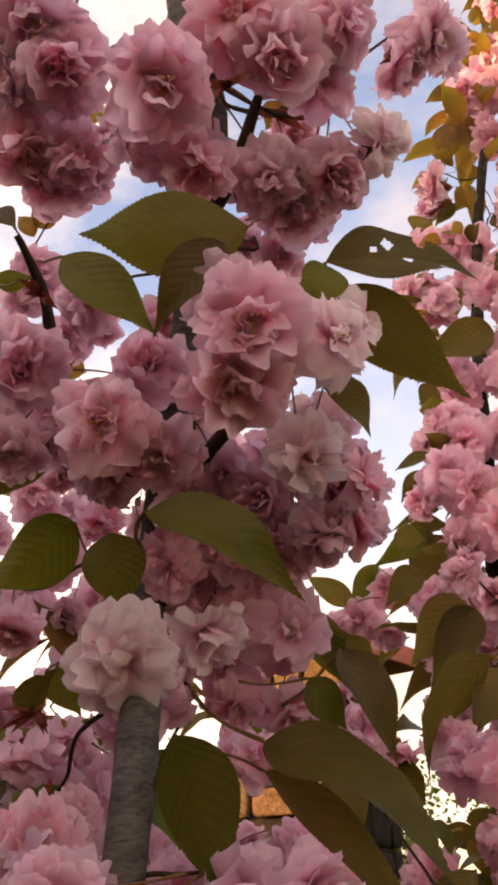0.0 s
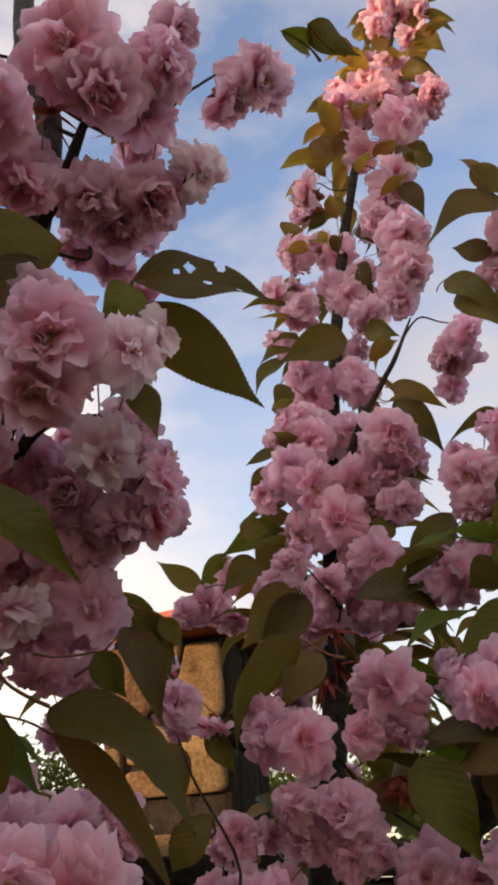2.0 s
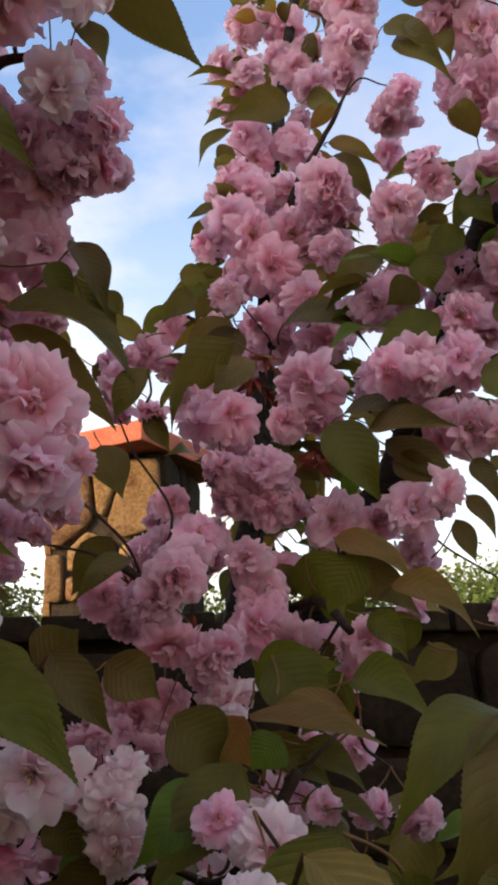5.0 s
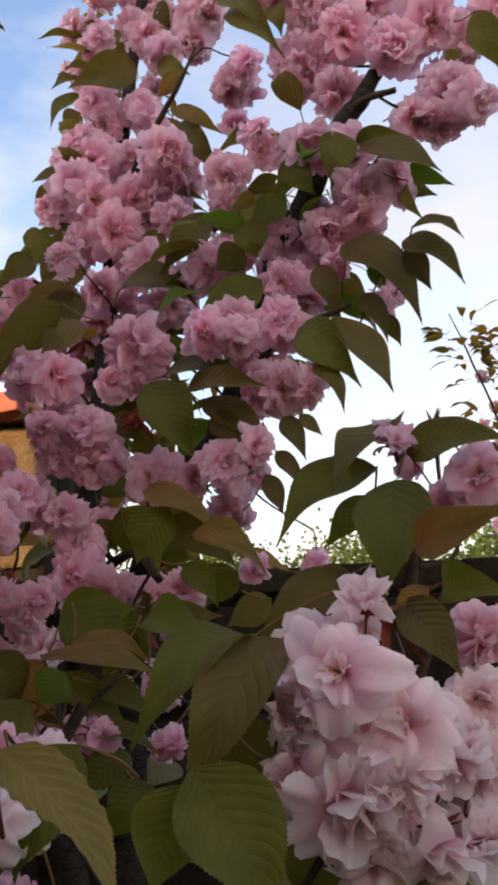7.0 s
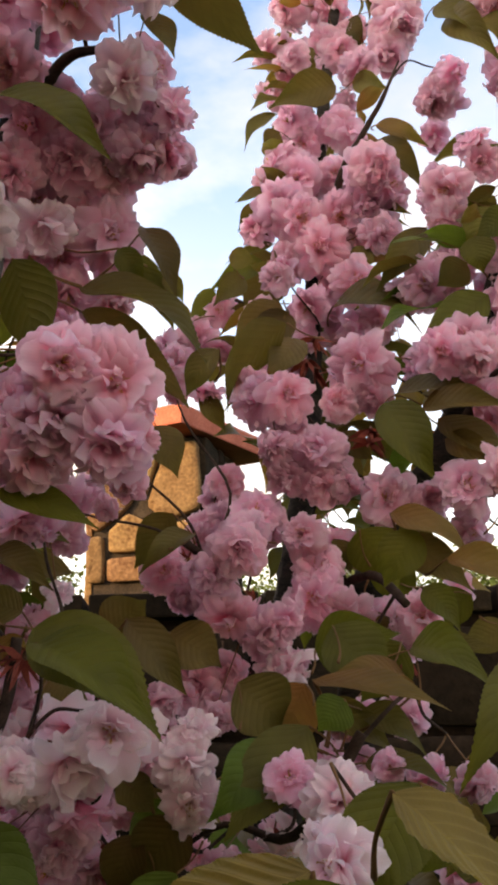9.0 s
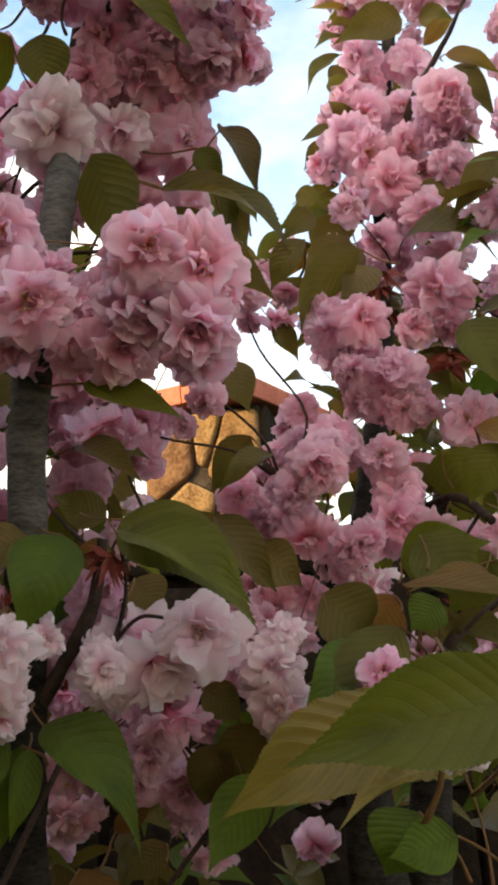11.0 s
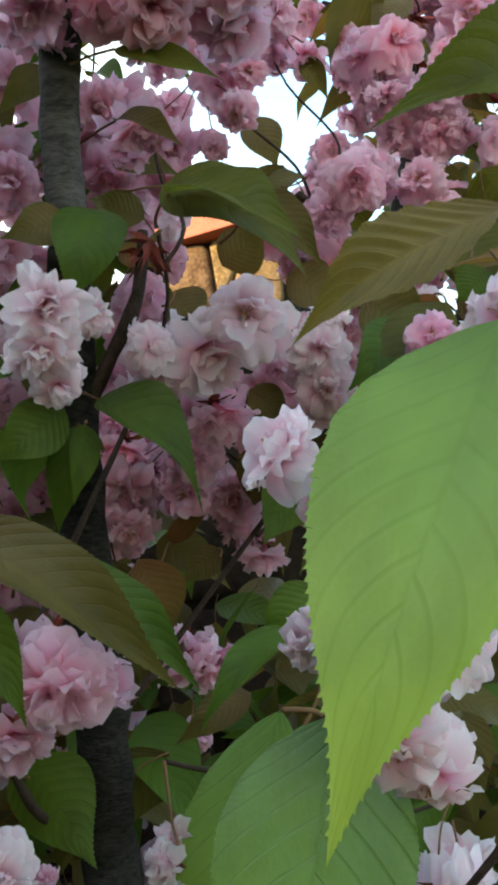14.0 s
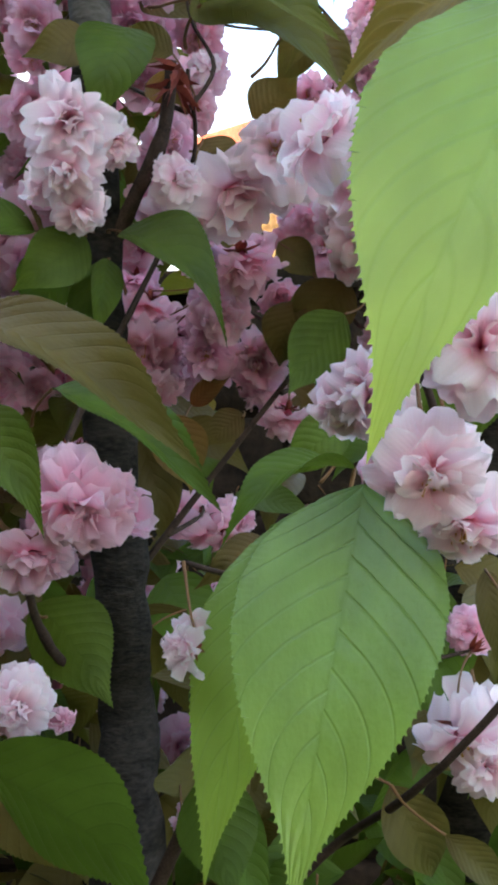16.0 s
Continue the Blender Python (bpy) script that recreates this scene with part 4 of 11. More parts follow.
spur(near_cherry, (0.024, 0.436, 1.560), (-0.43, -0.38, 0.6), 0.0080)
twig(near_cherry, (0.019, 0.517, 1.399), (0.016, 0.568, 1.503), -0.014, 0.0010)
spur(near_cherry, (0.016, 0.568, 1.503), (-0.37, -0.04, 0.6), 0.0080)
twig(near_cherry, (0.016, 0.537, 1.362), (0.060, 0.537, 1.374), 0.004, 0.0010)
spur(near_cherry, (0.060, 0.537, 1.374), (-0.37, -0.21, 0.6), 0.0080)
twig(near_cherry, (0.080, 0.556, 1.263), (0.032, 0.638, 1.329), -0.009, 0.0010)
spur(near_cherry, (0.032, 0.638, 1.329), (-0.02, -0.01, 0.6), 0.0080)
twig(near_cherry, (0.107, 0.559, 1.295), (0.152, 0.613, 1.307), -0.006, 0.0010)
twig(near_cherry, (0.016, 0.537, 1.362), (0.008, 0.603, 1.433), -0.008, 0.0010)
spur(near_cherry, (0.008, 0.603, 1.433), (0.33, -0.50, 0.6), 0.0080)
twig(near_cherry, (-0.016, 0.453, 1.523), (-0.033, 0.439, 1.544), 0.002, 0.0010)
twig(near_cherry, (-0.011, 0.506, 1.672), (-0.030, 0.657, 1.592), 0.018, 0.0010)
twig(near_cherry, (0.019, 0.517, 1.399), (-0.095, 0.651, 1.531), 0.015, 0.0010)
twig(near_cherry, (-0.026, 0.492, 1.358), (-0.030, 0.459, 1.377), -0.002, 0.0010)
spur(near_cherry, (-0.030, 0.459, 1.377), (0.01, 0.01, 0.6), 0.0080)
twig(near_cherry, (0.093, 0.558, 1.279), (0.086, 0.715, 1.302), 0.009, 0.0010)
twig(near_cherry, (-0.030, 0.519, 1.269), (-0.031, 0.654, 1.317), -0.010, 0.0010)
spur(near_cherry, (-0.031, 0.654, 1.317), (-0.20, -0.62, 0.6), 0.0080)
twig(near_cherry, (0.089, 0.253, 1.207), (0.087, 0.249, 1.251), -0.004, 0.0010)
spur(near_cherry, (0.087, 0.249, 1.251), (0.43, -0.14, 0.6), 0.0080)
twig(near_cherry, (0.223, 0.345, 1.252), (0.157, 0.350, 1.352), 0.006, 0.0010)
twig(near_cherry, (0.076, 0.447, 1.078), (0.150, 0.473, 1.114), 0.009, 0.0010)
spur(near_cherry, (0.150, 0.473, 1.114), (0.47, -0.52, 0.6), 0.0080)
twig(near_cherry, (-0.052, 0.454, 1.191), (-0.030, 0.422, 1.214), -0.006, 0.0010)
spur(near_cherry, (-0.030, 0.422, 1.214), (0.10, -0.39, 0.6), 0.0080)
twig(near_cherry, (-0.045, 0.538, 1.097), (-0.071, 0.522, 1.105), 0.003, 0.0010)
twig(near_cherry, (0.069, 0.344, 1.168), (0.025, 0.321, 1.178), -0.007, 0.0010)
twig(near_cherry, (-0.002, 0.548, 1.169), (0.017, 0.650, 1.183), 0.008, 0.0010)
spur(near_cherry, (0.017, 0.650, 1.183), (0.10, -0.31, 0.6), 0.0080)
twig(near_cherry, (-0.031, 0.557, 1.009), (-0.002, 0.582, 1.023), -0.002, 0.0010)
twig(near_cherry, (0.107, 0.559, 1.295), (0.099, 0.648, 1.398), -0.018, 0.0010)
twig(near_cherry, (0.066, 0.555, 1.248), (0.072, 0.645, 1.266), 0.007, 0.0010)
twig(column_cherry, (0.128, 0.676, 1.483), (0.099, 0.756, 1.683), -0.029, 0.0010)
spur(column_cherry, (0.099, 0.756, 1.683), (0.46, -0.27, 0.6), 0.0080)
twig(column_cherry, (0.128, 0.676, 1.483), (0.050, 0.642, 1.581), -0.012, 0.0010)
spur(column_cherry, (0.050, 0.642, 1.581), (0.14, -0.07, 0.6), 0.0080)
twig(column_cherry, (0.469, 1.194, 2.770), (0.455, 1.176, 2.802), 0.002, 0.0010)
spur(column_cherry, (0.455, 1.176, 2.802), (-0.37, -0.17, 0.6), 0.0080)
twig(column_cherry, (0.456, 1.188, 2.732), (0.518, 1.168, 2.740), 0.004, 0.0010)
spur(column_cherry, (0.518, 1.168, 2.740), (-0.32, -0.62, 0.6), 0.0080)
twig(column_cherry, (0.434, 1.177, 2.654), (0.445, 1.188, 2.680), -0.003, 0.0010)
twig(column_cherry, (0.415, 1.167, 2.577), (0.484, 1.171, 2.593), 0.010, 0.0010)
twig(column_cherry, (0.411, 1.164, 2.558), (0.345, 1.204, 2.607), 0.011, 0.0010)
twig(column_cherry, (0.383, 1.148, 2.440), (0.408, 1.150, 2.472), -0.003, 0.0010)
twig(column_cherry, (0.368, 1.131, 2.358), (0.463, 1.094, 2.386), -0.006, 0.0010)
spur(column_cherry, (0.463, 1.094, 2.386), (-0.16, -0.32, 0.6), 0.0080)
twig(column_cherry, (0.356, 1.119, 2.297), (0.403, 1.097, 2.313), 0.004, 0.0010)
spur(column_cherry, (0.403, 1.097, 2.313), (0.06, -0.56, 0.6), 0.0080)
twig(column_cherry, (0.383, 1.148, 2.440), (0.331, 1.194, 2.480), 0.011, 0.0010)
twig(column_cherry, (0.360, 1.123, 2.317), (0.285, 1.154, 2.349), 0.010, 0.0010)
twig(column_cherry, (0.329, 1.077, 2.136), (0.310, 1.063, 2.162), 0.005, 0.0010)
spur(column_cherry, (0.310, 1.063, 2.162), (0.45, 0.02, 0.6), 0.0080)
twig(column_cherry, (0.338, 1.095, 2.195), (0.273, 1.107, 2.241), 0.008, 0.0010)
twig(column_cherry, (0.311, 1.043, 2.016), (0.254, 1.013, 2.060), 0.008, 0.0010)
spur(column_cherry, (0.254, 1.013, 2.060), (0.25, -0.37, 0.6), 0.0080)
twig(column_cherry, (0.314, 1.048, 2.036), (0.333, 1.030, 2.060), -0.004, 0.0010)
spur(column_cherry, (0.333, 1.030, 2.060), (-0.40, -0.34, 0.6), 0.0080)
twig(column_cherry, (0.324, 0.973, 1.995), (0.349, 0.932, 1.987), 0.005, 0.0010)
spur(column_cherry, (0.349, 0.932, 1.987), (0.17, 0.04, 0.6), 0.0080)
twig(column_cherry, (0.298, 1.014, 1.915), (0.249, 0.982, 1.963), -0.007, 0.0010)
spur(column_cherry, (0.249, 0.982, 1.963), (0.39, -0.28, 0.6), 0.0080)
twig(column_cherry, (0.293, 1.003, 1.874), (0.319, 0.952, 1.905), 0.006, 0.0010)
spur(column_cherry, (0.319, 0.952, 1.905), (0.24, -0.00, 0.6), 0.0080)
twig(column_cherry, (0.212, 1.059, 1.869), (0.160, 1.127, 1.880), 0.008, 0.0010)
spur(column_cherry, (0.160, 1.127, 1.880), (0.11, 0.10, 0.6), 0.0080)
twig(column_cherry, (0.421, 0.747, 1.754), (0.377, 0.811, 1.827), -0.014, 0.0010)
spur(column_cherry, (0.377, 0.811, 1.827), (0.03, -0.59, 0.6), 0.0080)
twig(column_cherry, (0.469, 0.714, 1.855), (0.416, 0.777, 1.928), -0.011, 0.0010)
spur(column_cherry, (0.416, 0.777, 1.928), (-0.17, -0.66, 0.6), 0.0080)
twig(column_cherry, (0.385, 0.916, 2.111), (0.454, 0.919, 2.132), 0.008, 0.0010)
twig(column_cherry, (0.577, 0.699, 2.047), (0.473, 0.744, 2.113), 0.012, 0.0010)
spur(column_cherry, (0.473, 0.744, 2.113), (-0.20, 0.10, 0.6), 0.0080)
twig(column_cherry, (0.533, 0.694, 1.963), (0.490, 0.748, 2.019), 0.012, 0.0010)
spur(column_cherry, (0.490, 0.748, 2.019), (-0.38, -0.68, 0.6), 0.0080)
twig(column_cherry, (0.373, 0.772, 1.619), (0.294, 0.760, 1.686), -0.007, 0.0010)
spur(column_cherry, (0.294, 0.760, 1.686), (0.08, -0.53, 0.6), 0.0080)
twig(column_cherry, (0.334, 0.789, 1.544), (0.191, 0.748, 1.656), 0.018, 0.0010)
spur(column_cherry, (0.191, 0.748, 1.656), (0.36, -0.46, 0.6), 0.0080)
twig(column_cherry, (0.245, 0.704, 1.463), (0.231, 0.722, 1.569), 0.015, 0.0010)
spur(column_cherry, (0.231, 0.722, 1.569), (0.09, -0.19, 0.6), 0.0080)
twig(column_cherry, (0.160, 0.715, 1.450), (0.147, 0.773, 1.563), -0.013, 0.0010)
spur(column_cherry, (0.147, 0.773, 1.563), (-0.28, -0.67, 0.6), 0.0080)
twig(column_cherry, (0.160, 0.715, 1.450), (0.118, 0.737, 1.493), -0.005, 0.0010)
spur(column_cherry, (0.118, 0.737, 1.493), (-0.27, 0.00, 0.6), 0.0080)
twig(column_cherry, (0.245, 0.704, 1.463), (0.208, 0.684, 1.499), -0.007, 0.0010)
spur(column_cherry, (0.208, 0.684, 1.499), (-0.16, -0.23, 0.6), 0.0080)
twig(column_cherry, (0.245, 0.704, 1.463), (0.288, 0.715, 1.462), 0.004, 0.0010)
spur(column_cherry, (0.288, 0.715, 1.462), (-0.22, -0.66, 0.6), 0.0080)
twig(column_cherry, (0.180, 0.785, 1.414), (0.146, 0.781, 1.440), 0.003, 0.0010)
spur(column_cherry, (0.146, 0.781, 1.440), (-0.31, -0.49, 0.6), 0.0080)
twig(column_cherry, (0.382, 0.695, 1.634), (0.372, 0.696, 1.673), -0.003, 0.0010)
spur(column_cherry, (0.372, 0.696, 1.673), (-0.26, -0.56, 0.6), 0.0080)
twig(column_cherry, (0.253, 0.683, 1.469), (0.341, 0.676, 1.555), 0.007, 0.0010)
spur(column_cherry, (0.341, 0.676, 1.555), (0.12, -0.05, 0.6), 0.0080)
twig(column_cherry, (0.421, 0.747, 1.754), (0.449, 0.733, 1.774), -0.004, 0.0010)
spur(column_cherry, (0.449, 0.733, 1.774), (-0.46, -0.18, 0.6), 0.0080)
twig(column_cherry, (0.469, 1.194, 2.770), (0.565, 1.132, 2.775), -0.013, 0.0010)
twig(column_cherry, (0.285, 0.986, 1.813), (0.344, 0.990, 1.835), 0.008, 0.0010)
twig(column_cherry, (0.368, 1.131, 2.358), (0.406, 1.156, 2.376), -0.005, 0.0010)
twig(column_cherry, (0.503, 1.211, 2.866), (0.508, 1.187, 2.896), -0.004, 0.0010)
twig(column_cherry, (0.579, 1.259, 3.111), (0.580, 1.277, 3.143), 0.004, 0.0010)
twig(column_cherry, (0.558, 0.696, 2.006), (0.585, 0.673, 2.016), -0.005, 0.0010)
spur(column_cherry, (0.585, 0.673, 2.016), (0.24, -0.18, 0.6), 0.0080)
twig(column_cherry, (0.577, 0.699, 2.047), (0.542, 0.721, 2.087), 0.004, 0.0010)
twig(column_cherry, (0.514, 0.666, 1.905), (0.573, 0.642, 1.910), -0.007, 0.0010)
spur(column_cherry, (0.573, 0.642, 1.910), (0.26, -0.13, 0.6), 0.0080)
twig(column_cherry, (0.461, 0.719, 1.837), (0.503, 0.681, 1.834), 0.007, 0.0010)
spur(column_cherry, (0.503, 0.681, 1.834), (0.32, -0.08, 0.6), 0.0080)
twig(column_cherry, (0.440, 0.662, 1.671), (0.512, 0.703, 1.730), -0.010, 0.0010)
twig(column_cherry, (0.577, 0.699, 2.047), (0.650, 0.648, 2.035), 0.011, 0.0010)
twig(column_cherry, (0.155, 0.697, 1.459), (0.165, 0.670, 1.450), -0.002, 0.0010)
spur(column_cherry, (0.165, 0.670, 1.450), (-0.31, -0.24, 0.6), 0.0080)
twig(column_cherry, (0.324, 0.793, 1.525), (0.426, 0.722, 1.490), 0.016, 0.0010)
twig(column_cherry, (0.263, 0.627, 1.447), (0.249, 0.666, 1.387), -0.006, 0.0010)
spur(column_cherry, (0.249, 0.666, 1.387), (-0.10, -0.37, 0.6), 0.0080)
twig(column_cherry, (0.165, 0.732, 1.441), (0.105, 0.713, 1.412), -0.006, 0.0010)
twig(column_cherry, (0.128, 0.676, 1.483), (-0.005, 0.668, 1.540), -0.020, 0.0010)
twig(column_cherry, (0.280, 0.972, 1.774), (0.224, 0.877, 1.853), -0.016, 0.0010)
blossom(near_cherry, (0.051, 0.370, 1.764), (0.02, -0.87, -0.49), 0.0570, "pink", 0, (0.065, 0.427, 1.799))
inner_blossom(near_cherry, (0.045, 0.398, 1.796), (0.32, -0.66, -0.68), 0.0484, "pink", 9)
inner_blossom(near_cherry, (0.043, 0.425, 1.812), (0.66, -0.31, -0.68), 0.0484, "pink", 9)
blossom(near_cherry, (0.043, 0.387, 1.745), (0.04, -0.50, -0.87), 0.0543, "pink", 0, (0.065, 0.427, 1.799))
inner_blossom(near_cherry, (0.048, 0.423, 1.778), (-0.77, 0.09, -0.63), 0.0461, "pink", 8)
blossom(near_cherry, (0.088, 0.391, 1.768), (0.69, -0.71, -0.17), 0.0421, "pale", 0, (0.065, 0.427, 1.799))
inner_blossom(near_cherry, (0.102, 0.416, 1.790), (0.92, -0.23, -0.32), 0.0357, "pale", 9)
blossom(near_cherry, (0.014, 0.356, 1.891), (0.06, -0.61, -0.79), 0.0583, "pink", 4, (0.031, 0.414, 1.961))
inner_blossom(near_cherry, (0.001, 0.379, 1.921), (-0.70, -0.21, -0.68), 0.0496, "pink", 7)
blossom(near_cherry, (-0.008, 0.393, 1.902), (-0.95, -0.21, -0.24), 0.0444, "pink", 0, (0.031, 0.414, 1.961))
inner_blossom(near_cherry, (-0.015, 0.418, 1.928), (0.32, 0.67, -0.67), 0.0377, "pink", 7)
inner_blossom(near_cherry, (-0.001, 0.412, 1.944), (-0.95, 0.17, -0.27), 0.0377, "pink", 8)
blossom(near_cherry, (0.029, 0.403, 1.885), (-0.32, -0.39, -0.86), 0.0444, "pink", 6, (0.031, 0.414, 1.961))
inner_blossom(near_cherry, (0.028, 0.427, 1.914), (-0.12, -0.40, -0.91), 0.0377, "pink", 9)
blossom(near_cherry, (0.013, 0.408, 1.902), (-0.01, -0.61, -0.79), 0.0456, "pink", 3, (0.031, 0.414, 1.961))
inner_blossom(near_cherry, (0.001, 0.429, 1.935), (0.25, -0.40, -0.88), 0.0388, "pink", 9)
inner_blossom(near_cherry, (0.013, 0.433, 1.939), (0.39, -0.57, -0.72), 0.0388, "pink", 8)
blossom(near_cherry, (0.061, 0.418, 1.886), (0.09, -0.36, -0.93), 0.0487, "pink", 5, (0.031, 0.414, 1.961))
inner_blossom(near_cherry, (0.054, 0.438, 1.906), (0.13, -0.65, -0.75), 0.0414, "pink", 7)
inner_blossom(near_cherry, (0.063, 0.454, 1.924), (-0.04, 0.63, -0.77), 0.0414, "pink", 7)
blossom(near_cherry, (0.097, 0.426, 1.895), (0.32, -0.65, -0.69), 0.0528, "pink", 1, (0.103, 0.441, 1.973))
inner_blossom(near_cherry, (0.099, 0.447, 1.915), (-0.60, -0.59, -0.54), 0.0449, "pink", 7)
blossom(near_cherry, (0.125, 0.422, 1.910), (0.91, -0.20, -0.36), 0.0406, "pale", 0, (0.103, 0.441, 1.973))
inner_blossom(near_cherry, (0.127, 0.431, 1.921), (-0.36, -0.22, -0.91), 0.0345, "pale", 9)
blossom(near_cherry, (0.076, 0.445, 1.890), (0.00, -0.39, -0.92), 0.0481, "pink", 2, (0.103, 0.441, 1.973))
inner_blossom(near_cherry, (0.087, 0.491, 1.923), (-0.74, -0.20, -0.64), 0.0409, "pink", 9)
inner_blossom(near_cherry, (0.063, 0.491, 1.938), (-0.56, -0.51, -0.66), 0.0409, "pink", 9)
blossom(near_cherry, (0.051, 0.369, 1.953), (-0.14, -0.86, -0.49), 0.0622, "pink", 3, (0.031, 0.414, 1.961))
inner_blossom(near_cherry, (0.062, 0.392, 1.976), (-0.62, 0.04, -0.78), 0.0528, "pink", 8)
blossom(near_cherry, (0.072, 0.380, 1.933), (0.21, -0.43, -0.88), 0.0592, "pink", 1, (0.031, 0.414, 1.961))
inner_blossom(near_cherry, (0.048, 0.385, 1.964), (0.13, -0.44, -0.89), 0.0503, "pink", 7)
blossom(near_cherry, (0.094, 0.405, 1.943), (0.17, -0.71, -0.68), 0.0437, "pink", 3, (0.103, 0.441, 1.973))
inner_blossom(near_cherry, (0.090, 0.440, 1.978), (0.12, -0.73, -0.67), 0.0372, "pink", 9)
blossom(near_cherry, (0.106, 0.382, 1.958), (0.72, -0.44, -0.53), 0.0456, "pink", 5, (0.103, 0.441, 1.973))
inner_blossom(near_cherry, (0.107, 0.402, 1.969), (0.68, -0.20, -0.70), 0.0388, "pink", 8)
inner_blossom(near_cherry, (0.114, 0.398, 2.002), (0.73, -0.31, -0.61), 0.0388, "pink", 7)
blossom(near_cherry, (0.144, 0.440, 1.990), (0.60, -0.03, -0.80), 0.0380, "pink", 6, (0.161, 0.460, 2.051))
inner_blossom(near_cherry, (0.152, 0.462, 2.011), (0.38, -0.63, -0.68), 0.0323, "pink", 9)
inner_blossom(near_cherry, (0.154, 0.459, 2.014), (0.20, -0.18, -0.96), 0.0323, "pink", 9)
blossom(near_cherry, (0.166, 0.434, 2.003), (0.78, -0.39, -0.48), 0.0483, "pink", 0, (0.161, 0.460, 2.051))
inner_blossom(near_cherry, (0.177, 0.455, 2.016), (0.84, 0.07, -0.54), 0.0411, "pink", 8)
inner_blossom(near_cherry, (0.173, 0.466, 2.045), (-0.20, -0.65, -0.73), 0.0411, "pink", 8)
blossom(near_cherry, (-0.065, 0.403, 1.995), (0.09, -0.65, -0.76), 0.0691, "pink", 4, (-0.072, 0.454, 2.023))
inner_blossom(near_cherry, (-0.073, 0.430, 2.038), (0.66, 0.04, -0.75), 0.0587, "pink", 7)
blossom(near_cherry, (-0.050, 0.414, 1.974), (-0.05, -0.66, -0.75), 0.0625, "pink", 1, (-0.072, 0.454, 2.023))
inner_blossom(near_cherry, (-0.062, 0.438, 2.004), (0.54, -0.05, -0.84), 0.0531, "pink", 8)
inner_blossom(near_cherry, (-0.078, 0.483, 2.026), (-0.52, -0.36, -0.77), 0.0531, "pink", 7)
blossom(near_cherry, (-0.080, 0.425, 1.980), (-0.70, -0.39, -0.60), 0.0607, "pink", 5, (-0.072, 0.454, 2.023))
inner_blossom(near_cherry, (-0.091, 0.456, 2.002), (0.39, -0.64, -0.66), 0.0516, "pink", 8)
inner_blossom(near_cherry, (-0.088, 0.469, 2.037), (0.04, -0.48, -0.88), 0.0516, "pink", 9)
blossom(near_cherry, (-0.078, 0.454, 1.952), (0.08, -0.29, -0.95), 0.0570, "pink", 0, (-0.072, 0.454, 2.023))
inner_blossom(near_cherry, (-0.071, 0.488, 1.994), (0.68, 0.09, -0.73), 0.0484, "pink", 8)
blossom(near_cherry, (-0.049, 0.458, 1.945), (-0.12, -0.26, -0.96), 0.0518, "pink", 1, (-0.072, 0.454, 2.023))
inner_blossom(near_cherry, (-0.050, 0.476, 1.954), (-0.16, -0.80, -0.58), 0.0440, "pink", 7)
blossom(near_cherry, (-0.069, 0.473, 1.942), (-0.28, -0.29, -0.91), 0.0495, "pink", 3, (-0.077, 0.499, 1.995))
inner_blossom(near_cherry, (-0.078, 0.495, 1.972), (-0.08, 0.32, -0.95), 0.0421, "pink", 9)
inner_blossom(near_cherry, (-0.085, 0.536, 1.983), (-0.11, 0.28, -0.95), 0.0421, "pink", 9)
blossom(near_cherry, (-0.068, 0.445, 1.797), (0.25, -0.75, -0.62), 0.0562, "pink", 1, (-0.055, 0.480, 1.816))
inner_blossom(near_cherry, (-0.085, 0.484, 1.817), (-0.17, -0.68, -0.71), 0.0478, "pink", 8)
inner_blossom(near_cherry, (-0.069, 0.521, 1.821), (0.57, 0.06, -0.82), 0.0478, "pink", 8)
blossom(near_cherry, (-0.076, 0.465, 1.758), (0.08, -0.31, -0.95), 0.0444, "pink", 5, (-0.055, 0.480, 1.816))
inner_blossom(near_cherry, (-0.092, 0.495, 1.782), (0.21, -0.44, -0.88), 0.0377, "pink", 9)
inner_blossom(near_cherry, (-0.072, 0.515, 1.789), (0.57, -0.40, -0.72), 0.0377, "pink", 8)
blossom(near_cherry, (-0.020, 0.415, 1.744), (0.05, -0.90, -0.43), 0.0526, "pink", 0, (-0.055, 0.480, 1.816))
inner_blossom(near_cherry, (-0.029, 0.455, 1.771), (0.46, -0.78, -0.43), 0.0447, "pink", 7)
inner_blossom(near_cherry, (-0.011, 0.488, 1.764), (-0.26, -0.68, -0.68), 0.0447, "pink", 9)
blossom(near_cherry, (0.005, 0.435, 1.735), (-0.25, -0.53, -0.81), 0.0407, "pink", 3, (0.015, 0.493, 1.786))
inner_blossom(near_cherry, (-0.006, 0.456, 1.743), (-0.37, 0.69, -0.62), 0.0346, "pink", 9)
blossom(near_cherry, (-0.023, 0.449, 1.735), (-0.63, -0.22, -0.74), 0.0391, "pink", 2, (-0.055, 0.480, 1.816))
inner_blossom(near_cherry, (-0.024, 0.471, 1.743), (-0.66, -0.34, -0.67), 0.0333, "pink", 7)
blossom(near_cherry, (-0.005, 0.448, 1.794), (0.02, -0.99, -0.11), 0.0474, "pink", 1, (-0.055, 0.480, 1.816))
inner_blossom(near_cherry, (0.000, 0.483, 1.817), (-0.69, 0.34, -0.64), 0.0402, "pink", 9)
inner_blossom(near_cherry, (0.012, 0.517, 1.829), (-0.30, -0.79, -0.54), 0.0402, "pink", 9)
blossom(near_cherry, (0.073, 0.437, 1.733), (0.22, -0.42, -0.88), 0.0448, "pale", 1, (0.065, 0.427, 1.799))
inner_blossom(near_cherry, (0.080, 0.461, 1.751), (0.61, 0.13, -0.78), 0.0380, "pale", 7)
